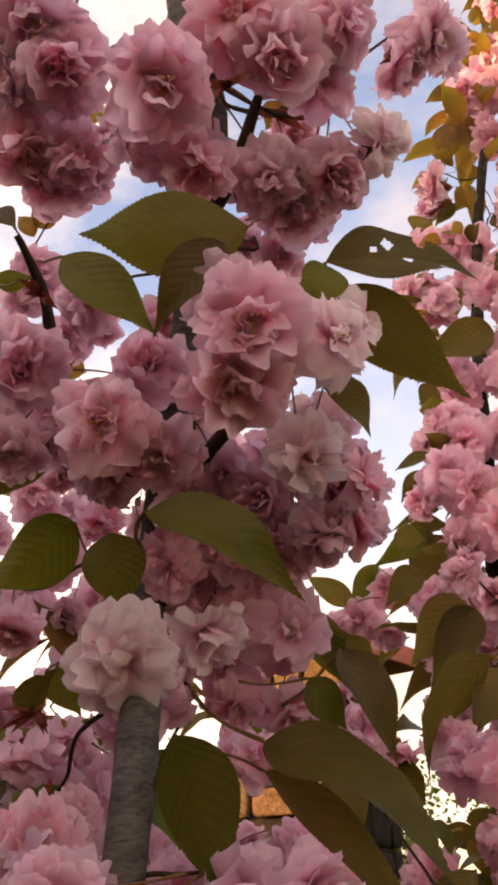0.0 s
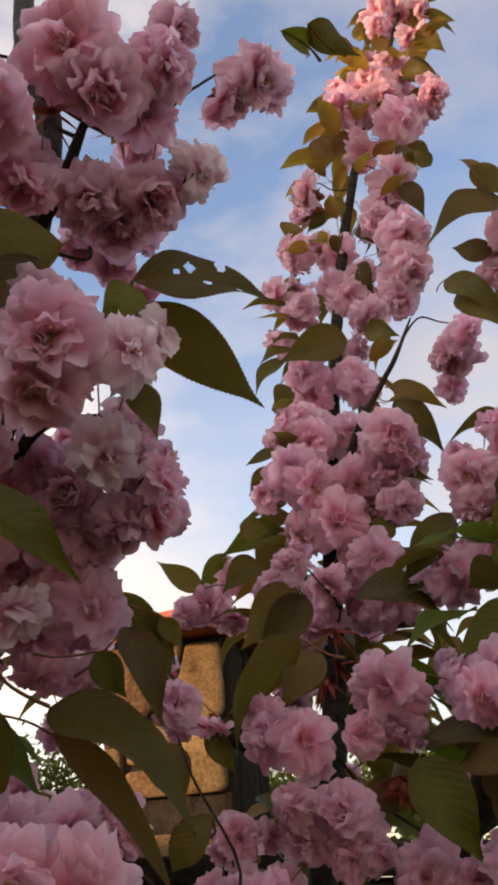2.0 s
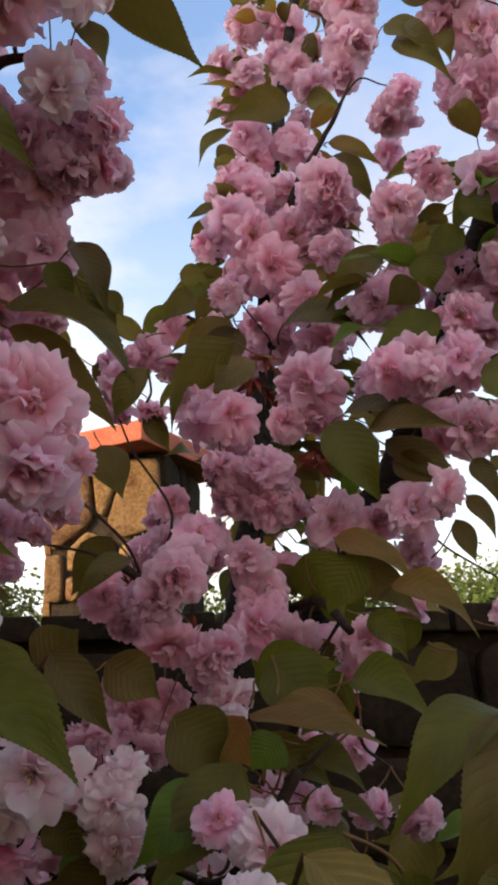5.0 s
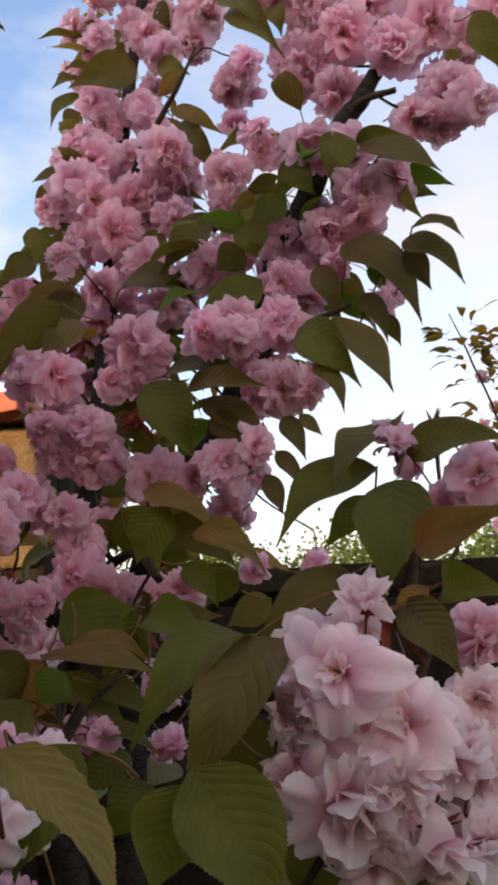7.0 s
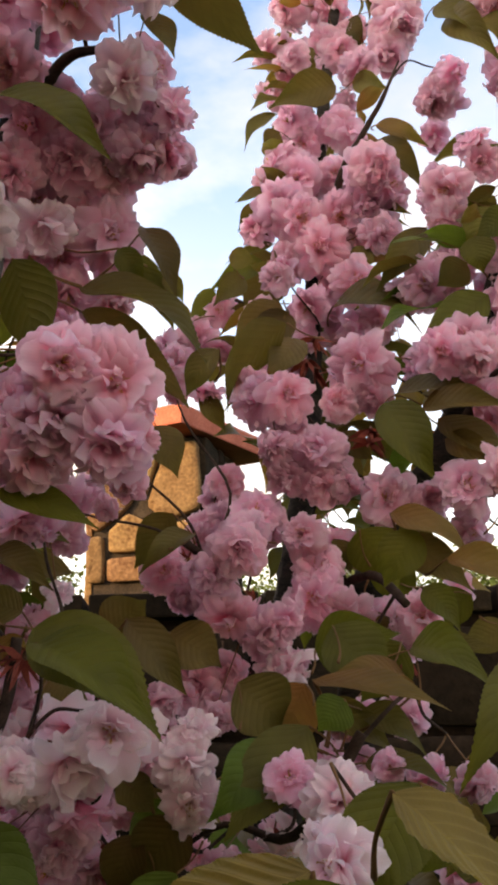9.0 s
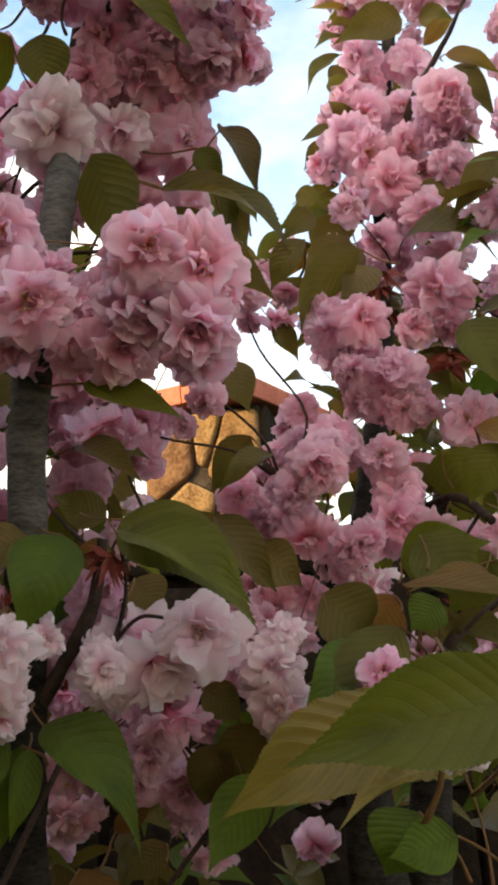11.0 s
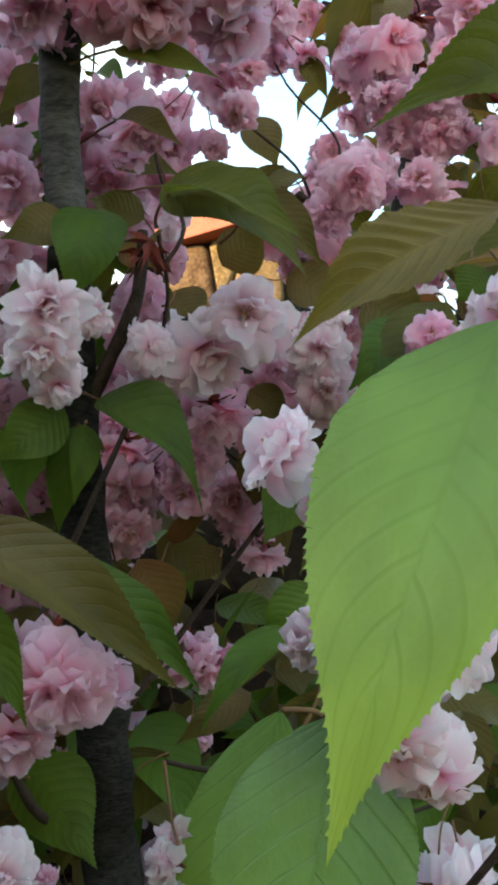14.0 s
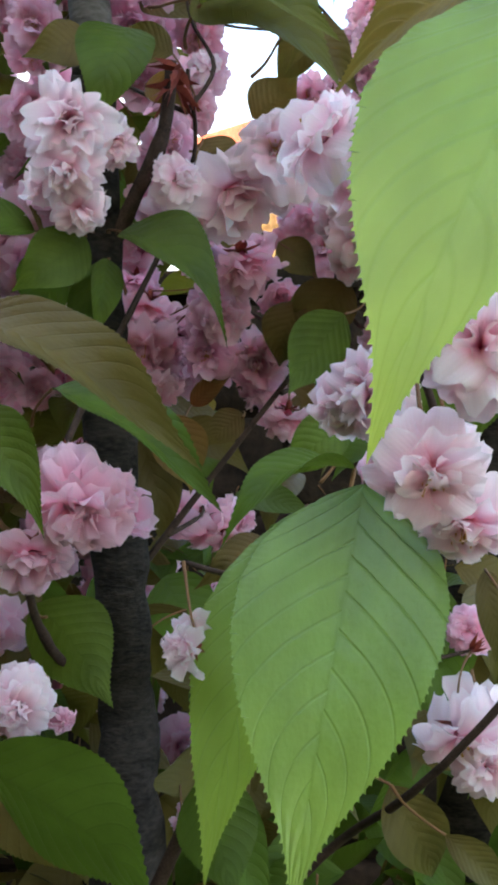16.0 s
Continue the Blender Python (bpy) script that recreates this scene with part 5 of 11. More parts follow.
inner_blossom(near_cherry, (0.076, 0.475, 1.770), (0.74, -0.12, -0.66), 0.0380, "pale", 7)
blossom(near_cherry, (0.088, 0.455, 1.757), (0.83, -0.46, -0.32), 0.0345, "pink", 3, (0.094, 0.507, 1.773))
inner_blossom(near_cherry, (0.090, 0.475, 1.768), (0.79, -0.29, -0.53), 0.0293, "pink", 8)
blossom(near_cherry, (0.100, 0.467, 1.734), (0.89, -0.45, 0.12), 0.0374, "pink", 6, (0.094, 0.507, 1.773))
inner_blossom(near_cherry, (0.101, 0.495, 1.754), (0.93, 0.23, -0.29), 0.0318, "pink", 7)
inner_blossom(near_cherry, (0.092, 0.497, 1.745), (-0.33, 0.83, -0.45), 0.0318, "pink", 9)
blossom(near_cherry, (0.078, 0.485, 1.712), (0.25, -0.26, -0.93), 0.0438, "pink", 1, (0.094, 0.507, 1.773))
inner_blossom(near_cherry, (0.085, 0.515, 1.727), (0.34, -0.63, -0.70), 0.0372, "pink", 7)
blossom(near_cherry, (0.097, 0.489, 1.719), (0.95, -0.23, -0.21), 0.0355, "pink", 6, (0.094, 0.507, 1.773))
inner_blossom(near_cherry, (0.104, 0.510, 1.726), (-0.17, -0.59, -0.79), 0.0302, "pink", 7)
blossom(near_cherry, (0.031, 0.486, 1.750), (0.39, -0.49, -0.78), 0.0365, "pink", 0, (0.015, 0.493, 1.786))
inner_blossom(near_cherry, (0.021, 0.512, 1.771), (-0.26, 0.11, -0.96), 0.0310, "pink", 8)
blossom(near_cherry, (0.010, 0.525, 1.702), (0.34, -0.93, -0.17), 0.0437, "pink", 0, (0.030, 0.559, 1.719))
inner_blossom(near_cherry, (0.003, 0.565, 1.718), (0.08, -0.25, -0.97), 0.0372, "pink", 7)
inner_blossom(near_cherry, (-0.000, 0.581, 1.708), (0.76, 0.22, -0.61), 0.0372, "pink", 9)
blossom(near_cherry, (0.027, 0.546, 1.718), (0.22, -0.35, -0.91), 0.0362, "pink", 0, (0.030, 0.559, 1.719))
inner_blossom(near_cherry, (0.025, 0.573, 1.728), (-0.29, 0.08, -0.95), 0.0307, "pink", 8)
inner_blossom(near_cherry, (0.021, 0.589, 1.724), (-0.05, -0.59, -0.80), 0.0307, "pink", 7)
blossom(near_cherry, (0.062, 0.512, 1.671), (0.36, -0.89, -0.29), 0.0488, "pink", 3, (0.030, 0.559, 1.719))
inner_blossom(near_cherry, (0.061, 0.557, 1.682), (0.24, -0.89, -0.39), 0.0415, "pink", 8)
inner_blossom(near_cherry, (0.056, 0.563, 1.711), (0.64, -0.60, -0.48), 0.0415, "pink", 7)
blossom(near_cherry, (0.043, 0.519, 1.686), (0.45, -0.88, -0.14), 0.0426, "pink", 0, (0.030, 0.559, 1.719))
inner_blossom(near_cherry, (0.035, 0.543, 1.700), (0.76, -0.53, -0.38), 0.0362, "pink", 7)
inner_blossom(near_cherry, (0.040, 0.559, 1.694), (0.78, -0.57, -0.26), 0.0362, "pink", 9)
blossom(near_cherry, (-0.015, 0.457, 1.647), (-0.03, -0.86, -0.51), 0.0557, "pale", 0, (-0.011, 0.494, 1.656))
inner_blossom(near_cherry, (-0.020, 0.489, 1.657), (-0.31, -0.80, -0.51), 0.0473, "pale", 9)
blossom(near_cherry, (-0.009, 0.486, 1.633), (0.26, -0.35, -0.90), 0.0461, "pink", 0, (-0.011, 0.494, 1.656))
inner_blossom(near_cherry, (-0.024, 0.531, 1.628), (0.21, -0.20, -0.96), 0.0392, "pink", 9)
inner_blossom(near_cherry, (-0.007, 0.545, 1.643), (0.07, 0.66, -0.75), 0.0392, "pink", 7)
blossom(near_cherry, (0.020, 0.498, 1.669), (0.24, -0.54, -0.81), 0.0432, "pale", 6, (0.030, 0.559, 1.719))
inner_blossom(near_cherry, (0.011, 0.537, 1.665), (0.38, -0.20, -0.91), 0.0367, "pale", 9)
blossom(near_cherry, (0.032, 0.541, 1.642), (0.20, -0.19, -0.96), 0.0380, "pink", 0, (0.030, 0.559, 1.719))
inner_blossom(near_cherry, (0.036, 0.569, 1.652), (0.63, 0.33, -0.71), 0.0323, "pink", 7)
blossom(near_cherry, (0.061, 0.543, 1.639), (0.50, -0.42, -0.75), 0.0380, "pink", 2, (0.062, 0.579, 1.674))
inner_blossom(near_cherry, (0.052, 0.570, 1.643), (0.54, -0.14, -0.83), 0.0323, "pink", 9)
blossom(near_cherry, (-0.064, 0.514, 1.576), (0.50, -0.87, -0.04), 0.0570, "pink", 0, (-0.072, 0.575, 1.604))
inner_blossom(near_cherry, (-0.059, 0.565, 1.579), (0.70, -0.59, -0.40), 0.0484, "pink", 7)
blossom(near_cherry, (-0.054, 0.550, 1.591), (0.03, -0.99, -0.13), 0.0355, "pink", 4, (-0.072, 0.575, 1.604))
inner_blossom(near_cherry, (-0.061, 0.576, 1.593), (-0.39, -0.63, -0.67), 0.0302, "pink", 8)
blossom(column_cherry, (0.108, 0.698, 1.653), (-0.13, -0.97, 0.21), 0.0434, "pink", 1, (0.099, 0.756, 1.683))
inner_blossom(column_cherry, (0.110, 0.732, 1.649), (-0.91, 0.05, -0.42), 0.0369, "pink", 8)
inner_blossom(column_cherry, (0.105, 0.739, 1.682), (-0.90, 0.30, -0.30), 0.0369, "pink", 8)
blossom(column_cherry, (0.065, 0.622, 1.571), (-0.00, -0.99, 0.15), 0.0460, "pink", 3, (0.050, 0.642, 1.581))
inner_blossom(column_cherry, (0.064, 0.655, 1.572), (0.65, -0.72, -0.25), 0.0391, "pink", 9)
blossom(near_cherry, (-0.103, 0.582, 1.698), (-0.15, -0.35, -0.93), 0.0380, "pink", 0, (-0.113, 0.615, 1.736))
inner_blossom(near_cherry, (-0.105, 0.608, 1.712), (0.34, -0.10, -0.94), 0.0323, "pink", 8)
blossom(near_cherry, (-0.111, 0.656, 1.638), (-0.08, -0.09, -0.99), 0.0481, "pink", 2, (-0.112, 0.722, 1.682))
inner_blossom(near_cherry, (-0.117, 0.693, 1.643), (-0.50, 0.73, -0.46), 0.0409, "pink", 8)
blossom(near_cherry, (-0.093, 0.680, 1.736), (0.23, -0.95, -0.23), 0.0329, "pink", 1, (-0.085, 0.706, 1.804))
inner_blossom(near_cherry, (-0.099, 0.709, 1.735), (0.49, 0.22, -0.84), 0.0280, "pink", 7)
blossom(near_cherry, (-0.095, 0.719, 1.658), (-0.12, -0.51, -0.85), 0.0329, "pink", 2, (-0.112, 0.722, 1.682))
inner_blossom(near_cherry, (-0.097, 0.748, 1.662), (0.23, -0.78, -0.57), 0.0280, "pink", 7)
inner_blossom(near_cherry, (-0.108, 0.740, 1.660), (0.09, 0.45, -0.89), 0.0280, "pink", 7)
blossom(near_cherry, (-0.066, 0.582, 1.930), (0.18, -0.88, -0.44), 0.0452, "pink", 0, (-0.061, 0.613, 1.965))
inner_blossom(near_cherry, (-0.078, 0.596, 1.945), (-0.19, -0.94, -0.27), 0.0384, "pink", 8)
inner_blossom(near_cherry, (-0.066, 0.637, 1.953), (-0.22, -0.61, -0.76), 0.0384, "pink", 8)
blossom(near_cherry, (-0.093, 0.613, 1.925), (0.25, -0.91, -0.34), 0.0427, "pink", 1, (-0.061, 0.613, 1.965))
inner_blossom(near_cherry, (-0.092, 0.642, 1.940), (0.28, -0.32, -0.91), 0.0363, "pink", 8)
inner_blossom(near_cherry, (-0.096, 0.662, 1.952), (0.48, -0.56, -0.67), 0.0363, "pink", 7)
blossom(near_cherry, (0.007, 0.563, 1.827), (0.20, -0.98, 0.02), 0.0370, "pink", 0, (0.004, 0.595, 1.872))
inner_blossom(near_cherry, (0.003, 0.593, 1.837), (0.67, -0.71, -0.20), 0.0314, "pink", 7)
inner_blossom(near_cherry, (0.001, 0.601, 1.843), (0.92, -0.12, -0.38), 0.0314, "pink", 7)
blossom(near_cherry, (-0.146, 0.757, 1.869), (0.34, -0.90, -0.26), 0.0395, "pink", 0, (-0.155, 0.788, 1.912))
inner_blossom(near_cherry, (-0.154, 0.774, 1.885), (0.48, -0.81, -0.34), 0.0335, "pink", 8)
blossom(near_cherry, (-0.086, 0.611, 1.814), (0.30, -0.67, -0.68), 0.0355, "pink", 4, (-0.094, 0.643, 1.857))
inner_blossom(near_cherry, (-0.084, 0.628, 1.826), (-0.43, -0.54, -0.73), 0.0302, "pink", 7)
blossom(near_cherry, (-0.103, 0.661, 1.772), (0.15, -0.56, -0.82), 0.0534, "pink", 2, (-0.085, 0.706, 1.804))
inner_blossom(near_cherry, (-0.125, 0.681, 1.774), (0.20, -0.37, -0.90), 0.0454, "pink", 8)
blossom(near_cherry, (-0.048, 0.699, 1.757), (0.07, -0.13, -0.99), 0.0470, "pink", 3, (-0.085, 0.706, 1.804))
inner_blossom(near_cherry, (-0.059, 0.718, 1.781), (0.62, 0.51, -0.60), 0.0400, "pink", 7)
inner_blossom(near_cherry, (-0.024, 0.753, 1.764), (0.11, -0.05, -0.99), 0.0400, "pink", 9)
blossom(column_cherry, (0.034, 0.704, 1.637), (-0.35, -0.93, 0.12), 0.0395, "pink", 3, (0.099, 0.756, 1.683))
inner_blossom(column_cherry, (0.029, 0.742, 1.642), (0.92, -0.28, -0.26), 0.0335, "pink", 7)
inner_blossom(column_cherry, (0.014, 0.752, 1.643), (-0.93, -0.31, -0.21), 0.0335, "pink", 8)
blossom(near_cherry, (-0.007, 0.557, 1.896), (0.41, -0.65, -0.64), 0.0386, "pink", 3, (-0.061, 0.613, 1.965))
inner_blossom(near_cherry, (-0.012, 0.583, 1.918), (0.42, -0.52, -0.75), 0.0328, "pink", 8)
blossom(near_cherry, (0.070, 0.519, 1.917), (0.30, -0.85, -0.44), 0.0370, "pink", 0, (0.058, 0.550, 1.976))
inner_blossom(near_cherry, (0.071, 0.546, 1.936), (0.85, -0.35, -0.39), 0.0314, "pink", 8)
inner_blossom(near_cherry, (0.086, 0.568, 1.927), (-0.66, 0.06, -0.75), 0.0314, "pink", 9)
blossom(near_cherry, (0.045, 0.525, 1.933), (0.10, -0.70, -0.71), 0.0340, "pink", 4, (0.058, 0.550, 1.976))
inner_blossom(near_cherry, (0.041, 0.540, 1.954), (-0.17, -0.43, -0.89), 0.0289, "pink", 8)
inner_blossom(near_cherry, (0.044, 0.550, 1.948), (0.16, 0.46, -0.87), 0.0289, "pink", 8)
blossom(near_cherry, (-0.120, 0.620, 1.995), (-0.09, -0.98, -0.19), 0.0497, "pink", 0, (-0.129, 0.648, 2.045))
inner_blossom(near_cherry, (-0.132, 0.656, 2.002), (-0.28, -0.80, -0.52), 0.0423, "pink", 9)
inner_blossom(near_cherry, (-0.144, 0.672, 2.010), (0.30, -0.92, -0.26), 0.0423, "pink", 8)
blossom(near_cherry, (-0.126, 0.672, 1.893), (0.19, -0.81, -0.55), 0.0362, "pink", 3, (-0.135, 0.702, 1.938))
inner_blossom(near_cherry, (-0.134, 0.686, 1.906), (0.57, -0.73, -0.37), 0.0307, "pink", 7)
blossom(near_cherry, (-0.066, 0.652, 1.792), (0.12, -0.13, -0.98), 0.0370, "pink", 3, (-0.085, 0.706, 1.804))
inner_blossom(near_cherry, (-0.073, 0.676, 1.802), (0.28, 0.12, -0.95), 0.0314, "pink", 9)
inner_blossom(near_cherry, (-0.094, 0.698, 1.823), (-0.18, 0.23, -0.96), 0.0314, "pink", 9)
blossom(near_cherry, (-0.150, 0.661, 2.201), (0.18, -0.50, -0.85), 0.0427, "pink", 0, (-0.158, 0.685, 2.255))
inner_blossom(near_cherry, (-0.157, 0.675, 2.235), (0.34, -0.56, -0.75), 0.0363, "pink", 7)
blossom(near_cherry, (0.084, 0.533, 2.033), (0.02, -0.38, -0.93), 0.0370, "pink", 0, (0.085, 0.559, 2.086))
inner_blossom(near_cherry, (0.083, 0.562, 2.057), (0.45, -0.56, -0.69), 0.0314, "pink", 8)
blossom(column_cherry, (0.409, 1.155, 2.730), (-0.42, -0.79, -0.43), 0.0903, "pink", 1, (0.455, 1.176, 2.802))
inner_blossom(column_cherry, (0.426, 1.174, 2.789), (0.11, 0.52, -0.84), 0.0767, "pink", 8)
blossom(column_cherry, (0.467, 1.144, 2.737), (-0.19, -0.90, -0.38), 0.0903, "pink", 3, (0.455, 1.176, 2.802))
inner_blossom(column_cherry, (0.458, 1.190, 2.776), (-0.44, -0.76, -0.48), 0.0767, "pink", 8)
inner_blossom(column_cherry, (0.509, 1.177, 2.841), (-0.63, -0.66, -0.41), 0.0767, "pink", 9)
blossom(column_cherry, (0.502, 1.112, 2.662), (0.61, -0.75, -0.26), 0.0970, "pink", 0, (0.518, 1.168, 2.740))
inner_blossom(column_cherry, (0.513, 1.169, 2.717), (0.91, -0.12, -0.39), 0.0825, "pink", 9)
inner_blossom(column_cherry, (0.526, 1.191, 2.784), (0.96, 0.06, -0.29), 0.0825, "pink", 8)
blossom(column_cherry, (0.438, 1.163, 2.628), (0.12, -0.68, -0.72), 0.0641, "pink", 3, (0.445, 1.188, 2.680))
inner_blossom(column_cherry, (0.438, 1.200, 2.666), (0.27, -0.74, -0.62), 0.0545, "pink", 9)
blossom(column_cherry, (0.475, 1.121, 2.543), (0.77, -0.53, -0.35), 0.0851, "pink", 0, (0.484, 1.171, 2.593))
inner_blossom(column_cherry, (0.485, 1.173, 2.567), (0.44, -0.28, -0.85), 0.0723, "pink", 9)
blossom(column_cherry, (0.340, 1.178, 2.555), (-0.99, -0.11, 0.01), 0.0776, "pink", 6, (0.345, 1.204, 2.607))
inner_blossom(column_cherry, (0.345, 1.246, 2.572), (0.50, 0.76, -0.41), 0.0660, "pink", 7)
blossom(column_cherry, (0.429, 1.101, 2.432), (-0.04, -0.73, -0.69), 0.0678, "pink", 0, (0.408, 1.150, 2.472))
inner_blossom(column_cherry, (0.421, 1.113, 2.452), (0.23, -0.50, -0.84), 0.0576, "pink", 8)
blossom(column_cherry, (0.452, 1.051, 2.371), (0.12, -0.88, -0.46), 0.0906, "pink", 0, (0.463, 1.094, 2.386))
inner_blossom(column_cherry, (0.464, 1.087, 2.394), (0.30, 0.53, -0.79), 0.0770, "pink", 7)
blossom(column_cherry, (0.445, 1.049, 2.308), (0.12, -0.64, -0.76), 0.0889, "pink", 1, (0.463, 1.094, 2.386))
inner_blossom(column_cherry, (0.466, 1.085, 2.364), (0.27, -0.33, -0.90), 0.0756, "pink", 9)
blossom(column_cherry, (0.431, 1.066, 2.270), (0.15, -0.35, -0.92), 0.0720, "pink", 1, (0.403, 1.097, 2.313))
inner_blossom(column_cherry, (0.444, 1.093, 2.280), (-0.05, -0.44, -0.90), 0.0612, "pink", 9)
blossom(column_cherry, (0.302, 1.155, 2.413), (-0.90, -0.08, -0.42), 0.0737, "pink", 1, (0.331, 1.194, 2.480))
inner_blossom(column_cherry, (0.301, 1.183, 2.442), (-0.92, 0.06, -0.38), 0.0626, "pink", 7)
blossom(column_cherry, (0.349, 1.178, 2.446), (-0.32, -0.48, -0.82), 0.0567, "pink", 0, (0.331, 1.194, 2.480))
inner_blossom(column_cherry, (0.363, 1.215, 2.463), (0.19, -0.51, -0.84), 0.0482, "pink", 8)
inner_blossom(column_cherry, (0.370, 1.247, 2.506), (-0.65, -0.10, -0.75), 0.0482, "pink", 8)
blossom(column_cherry, (0.373, 1.146, 2.411), (-0.25, -0.57, -0.78), 0.0626, "pink", 4, (0.408, 1.150, 2.472))
inner_blossom(column_cherry, (0.367, 1.179, 2.422), (-0.70, -0.51, -0.50), 0.0532, "pink", 8)
blossom(column_cherry, (0.266, 1.139, 2.325), (-0.92, -0.11, -0.37), 0.0533, "pink", 3, (0.285, 1.154, 2.349))
inner_blossom(column_cherry, (0.267, 1.175, 2.344), (-0.92, -0.21, -0.31), 0.0453, "pink", 8)
inner_blossom(column_cherry, (0.266, 1.184, 2.362), (-0.75, 0.04, -0.66), 0.0453, "pink", 8)
blossom(column_cherry, (0.295, 1.112, 2.276), (-0.38, -0.24, -0.89), 0.0604, "pink", 6, (0.285, 1.154, 2.349))
inner_blossom(column_cherry, (0.300, 1.160, 2.318), (-0.39, -0.61, -0.69), 0.0514, "pink", 9)
inner_blossom(column_cherry, (0.302, 1.147, 2.349), (-0.39, 0.42, -0.82), 0.0514, "pink", 8)
blossom(column_cherry, (0.369, 1.093, 2.296), (0.06, -0.93, -0.35), 0.0604, "pink", 3, (0.403, 1.097, 2.313))
inner_blossom(column_cherry, (0.370, 1.114, 2.321), (0.18, 0.16, -0.97), 0.0514, "pink", 9)
inner_blossom(column_cherry, (0.348, 1.122, 2.331), (-0.62, -0.57, -0.53), 0.0514, "pink", 8)
blossom(column_cherry, (0.385, 1.048, 2.226), (0.16, -0.53, -0.83), 0.0617, "pink", 0, (0.403, 1.097, 2.313))
inner_blossom(column_cherry, (0.384, 1.083, 2.247), (0.45, -0.74, -0.50), 0.0524, "pink", 7)
blossom(column_cherry, (0.278, 1.032, 2.128), (-0.74, -0.67, -0.10), 0.0625, "pink", 0, (0.310, 1.063, 2.162))
inner_blossom(column_cherry, (0.295, 1.066, 2.157), (0.46, 0.17, -0.87), 0.0531, "pink", 7)
inner_blossom(column_cherry, (0.298, 1.106, 2.161), (-0.70, -0.66, -0.27), 0.0531, "pink", 7)
blossom(column_cherry, (0.342, 1.026, 2.118), (-0.03, -0.86, -0.51), 0.0625, "pink", 4, (0.310, 1.063, 2.162))
inner_blossom(column_cherry, (0.348, 1.050, 2.132), (0.57, -0.04, -0.82), 0.0531, "pink", 8)
blossom(column_cherry, (0.269, 1.078, 2.194), (-0.92, -0.39, -0.07), 0.0411, "pink", 1, (0.273, 1.107, 2.241))
inner_blossom(column_cherry, (0.278, 1.090, 2.210), (0.40, -0.07, -0.91), 0.0349, "pink", 7)
inner_blossom(column_cherry, (0.258, 1.110, 2.229), (0.64, 0.62, -0.46), 0.0349, "pink", 9)
blossom(column_cherry, (0.245, 0.977, 2.028), (-0.91, -0.27, 0.31), 0.0651, "pink", 0, (0.254, 1.013, 2.060))
inner_blossom(column_cherry, (0.264, 1.025, 2.044), (-0.79, -0.61, -0.07), 0.0553, "pink", 8)
blossom(column_cherry, (0.269, 0.959, 1.995), (-0.39, -0.81, -0.43), 0.0636, "pink", 0, (0.254, 1.013, 2.060))
inner_blossom(column_cherry, (0.275, 0.979, 2.021), (-0.31, -0.65, -0.69), 0.0541, "pink", 7)
inner_blossom(column_cherry, (0.292, 1.028, 2.020), (-0.76, -0.50, -0.41), 0.0541, "pink", 7)
blossom(column_cherry, (0.234, 1.010, 2.021), (-0.82, -0.53, -0.19), 0.0444, "pink", 3, (0.254, 1.013, 2.060))
inner_blossom(column_cherry, (0.243, 1.045, 2.039), (-0.40, -0.88, -0.27), 0.0377, "pink", 7)
blossom(column_cherry, (0.321, 0.972, 2.012), (-0.38, -0.89, -0.27), 0.0506, "pink", 0, (0.333, 1.030, 2.060))
inner_blossom(column_cherry, (0.326, 1.018, 2.028), (0.66, -0.23, -0.71), 0.0430, "pink", 9)
inner_blossom(column_cherry, (0.326, 1.035, 2.043), (-0.30, -0.92, -0.24), 0.0430, "pink", 7)
blossom(column_cherry, (0.346, 0.876, 1.961), (-0.10, -0.90, -0.42), 0.0691, "pink", 1, (0.349, 0.932, 1.987))
inner_blossom(column_cherry, (0.336, 0.914, 1.974), (0.20, -0.76, -0.62), 0.0587, "pink", 8)
blossom(column_cherry, (0.362, 0.880, 1.945), (0.53, -0.67, -0.51), 0.0526, "pink", 3, (0.349, 0.932, 1.987))
inner_blossom(column_cherry, (0.380, 0.916, 1.947), (0.52, -0.76, -0.39), 0.0447, "pink", 7)
inner_blossom(column_cherry, (0.380, 0.940, 1.985), (0.43, 0.61, -0.66), 0.0447, "pink", 8)
blossom(column_cherry, (0.346, 0.914, 1.936), (-0.04, -0.40, -0.92), 0.0506, "pink", 1, (0.349, 0.932, 1.987))
inner_blossom(column_cherry, (0.353, 0.950, 1.959), (0.42, 0.40, -0.81), 0.0430, "pink", 8)
inner_blossom(column_cherry, (0.371, 0.963, 1.963), (-0.43, -0.68, -0.59), 0.0430, "pink", 8)
blossom(column_cherry, (0.244, 0.939, 1.946), (-0.26, -0.84, -0.48), 0.0716, "pink", 4, (0.249, 0.982, 1.963))
inner_blossom(column_cherry, (0.260, 0.958, 1.954), (-0.28, -0.89, -0.35), 0.0609, "pink", 8)
inner_blossom(column_cherry, (0.284, 1.006, 1.999), (0.92, 0.04, -0.38), 0.0609, "pink", 9)
blossom(column_cherry, (0.265, 0.931, 1.924), (0.13, -0.92, -0.37), 0.0708, "pink", 0, (0.249, 0.982, 1.963))
inner_blossom(column_cherry, (0.256, 0.970, 1.952), (0.28, -0.33, -0.90), 0.0602, "pink", 7)
blossom(column_cherry, (0.313, 0.935, 1.931), (0.04, -0.81, -0.59), 0.0648, "pink", 0, (0.349, 0.932, 1.987))
inner_blossom(column_cherry, (0.329, 0.984, 1.959), (0.24, -0.76, -0.61), 0.0551, "pink", 7)
inner_blossom(column_cherry, (0.323, 1.016, 1.952), (0.78, 0.06, -0.62), 0.0551, "pink", 7)
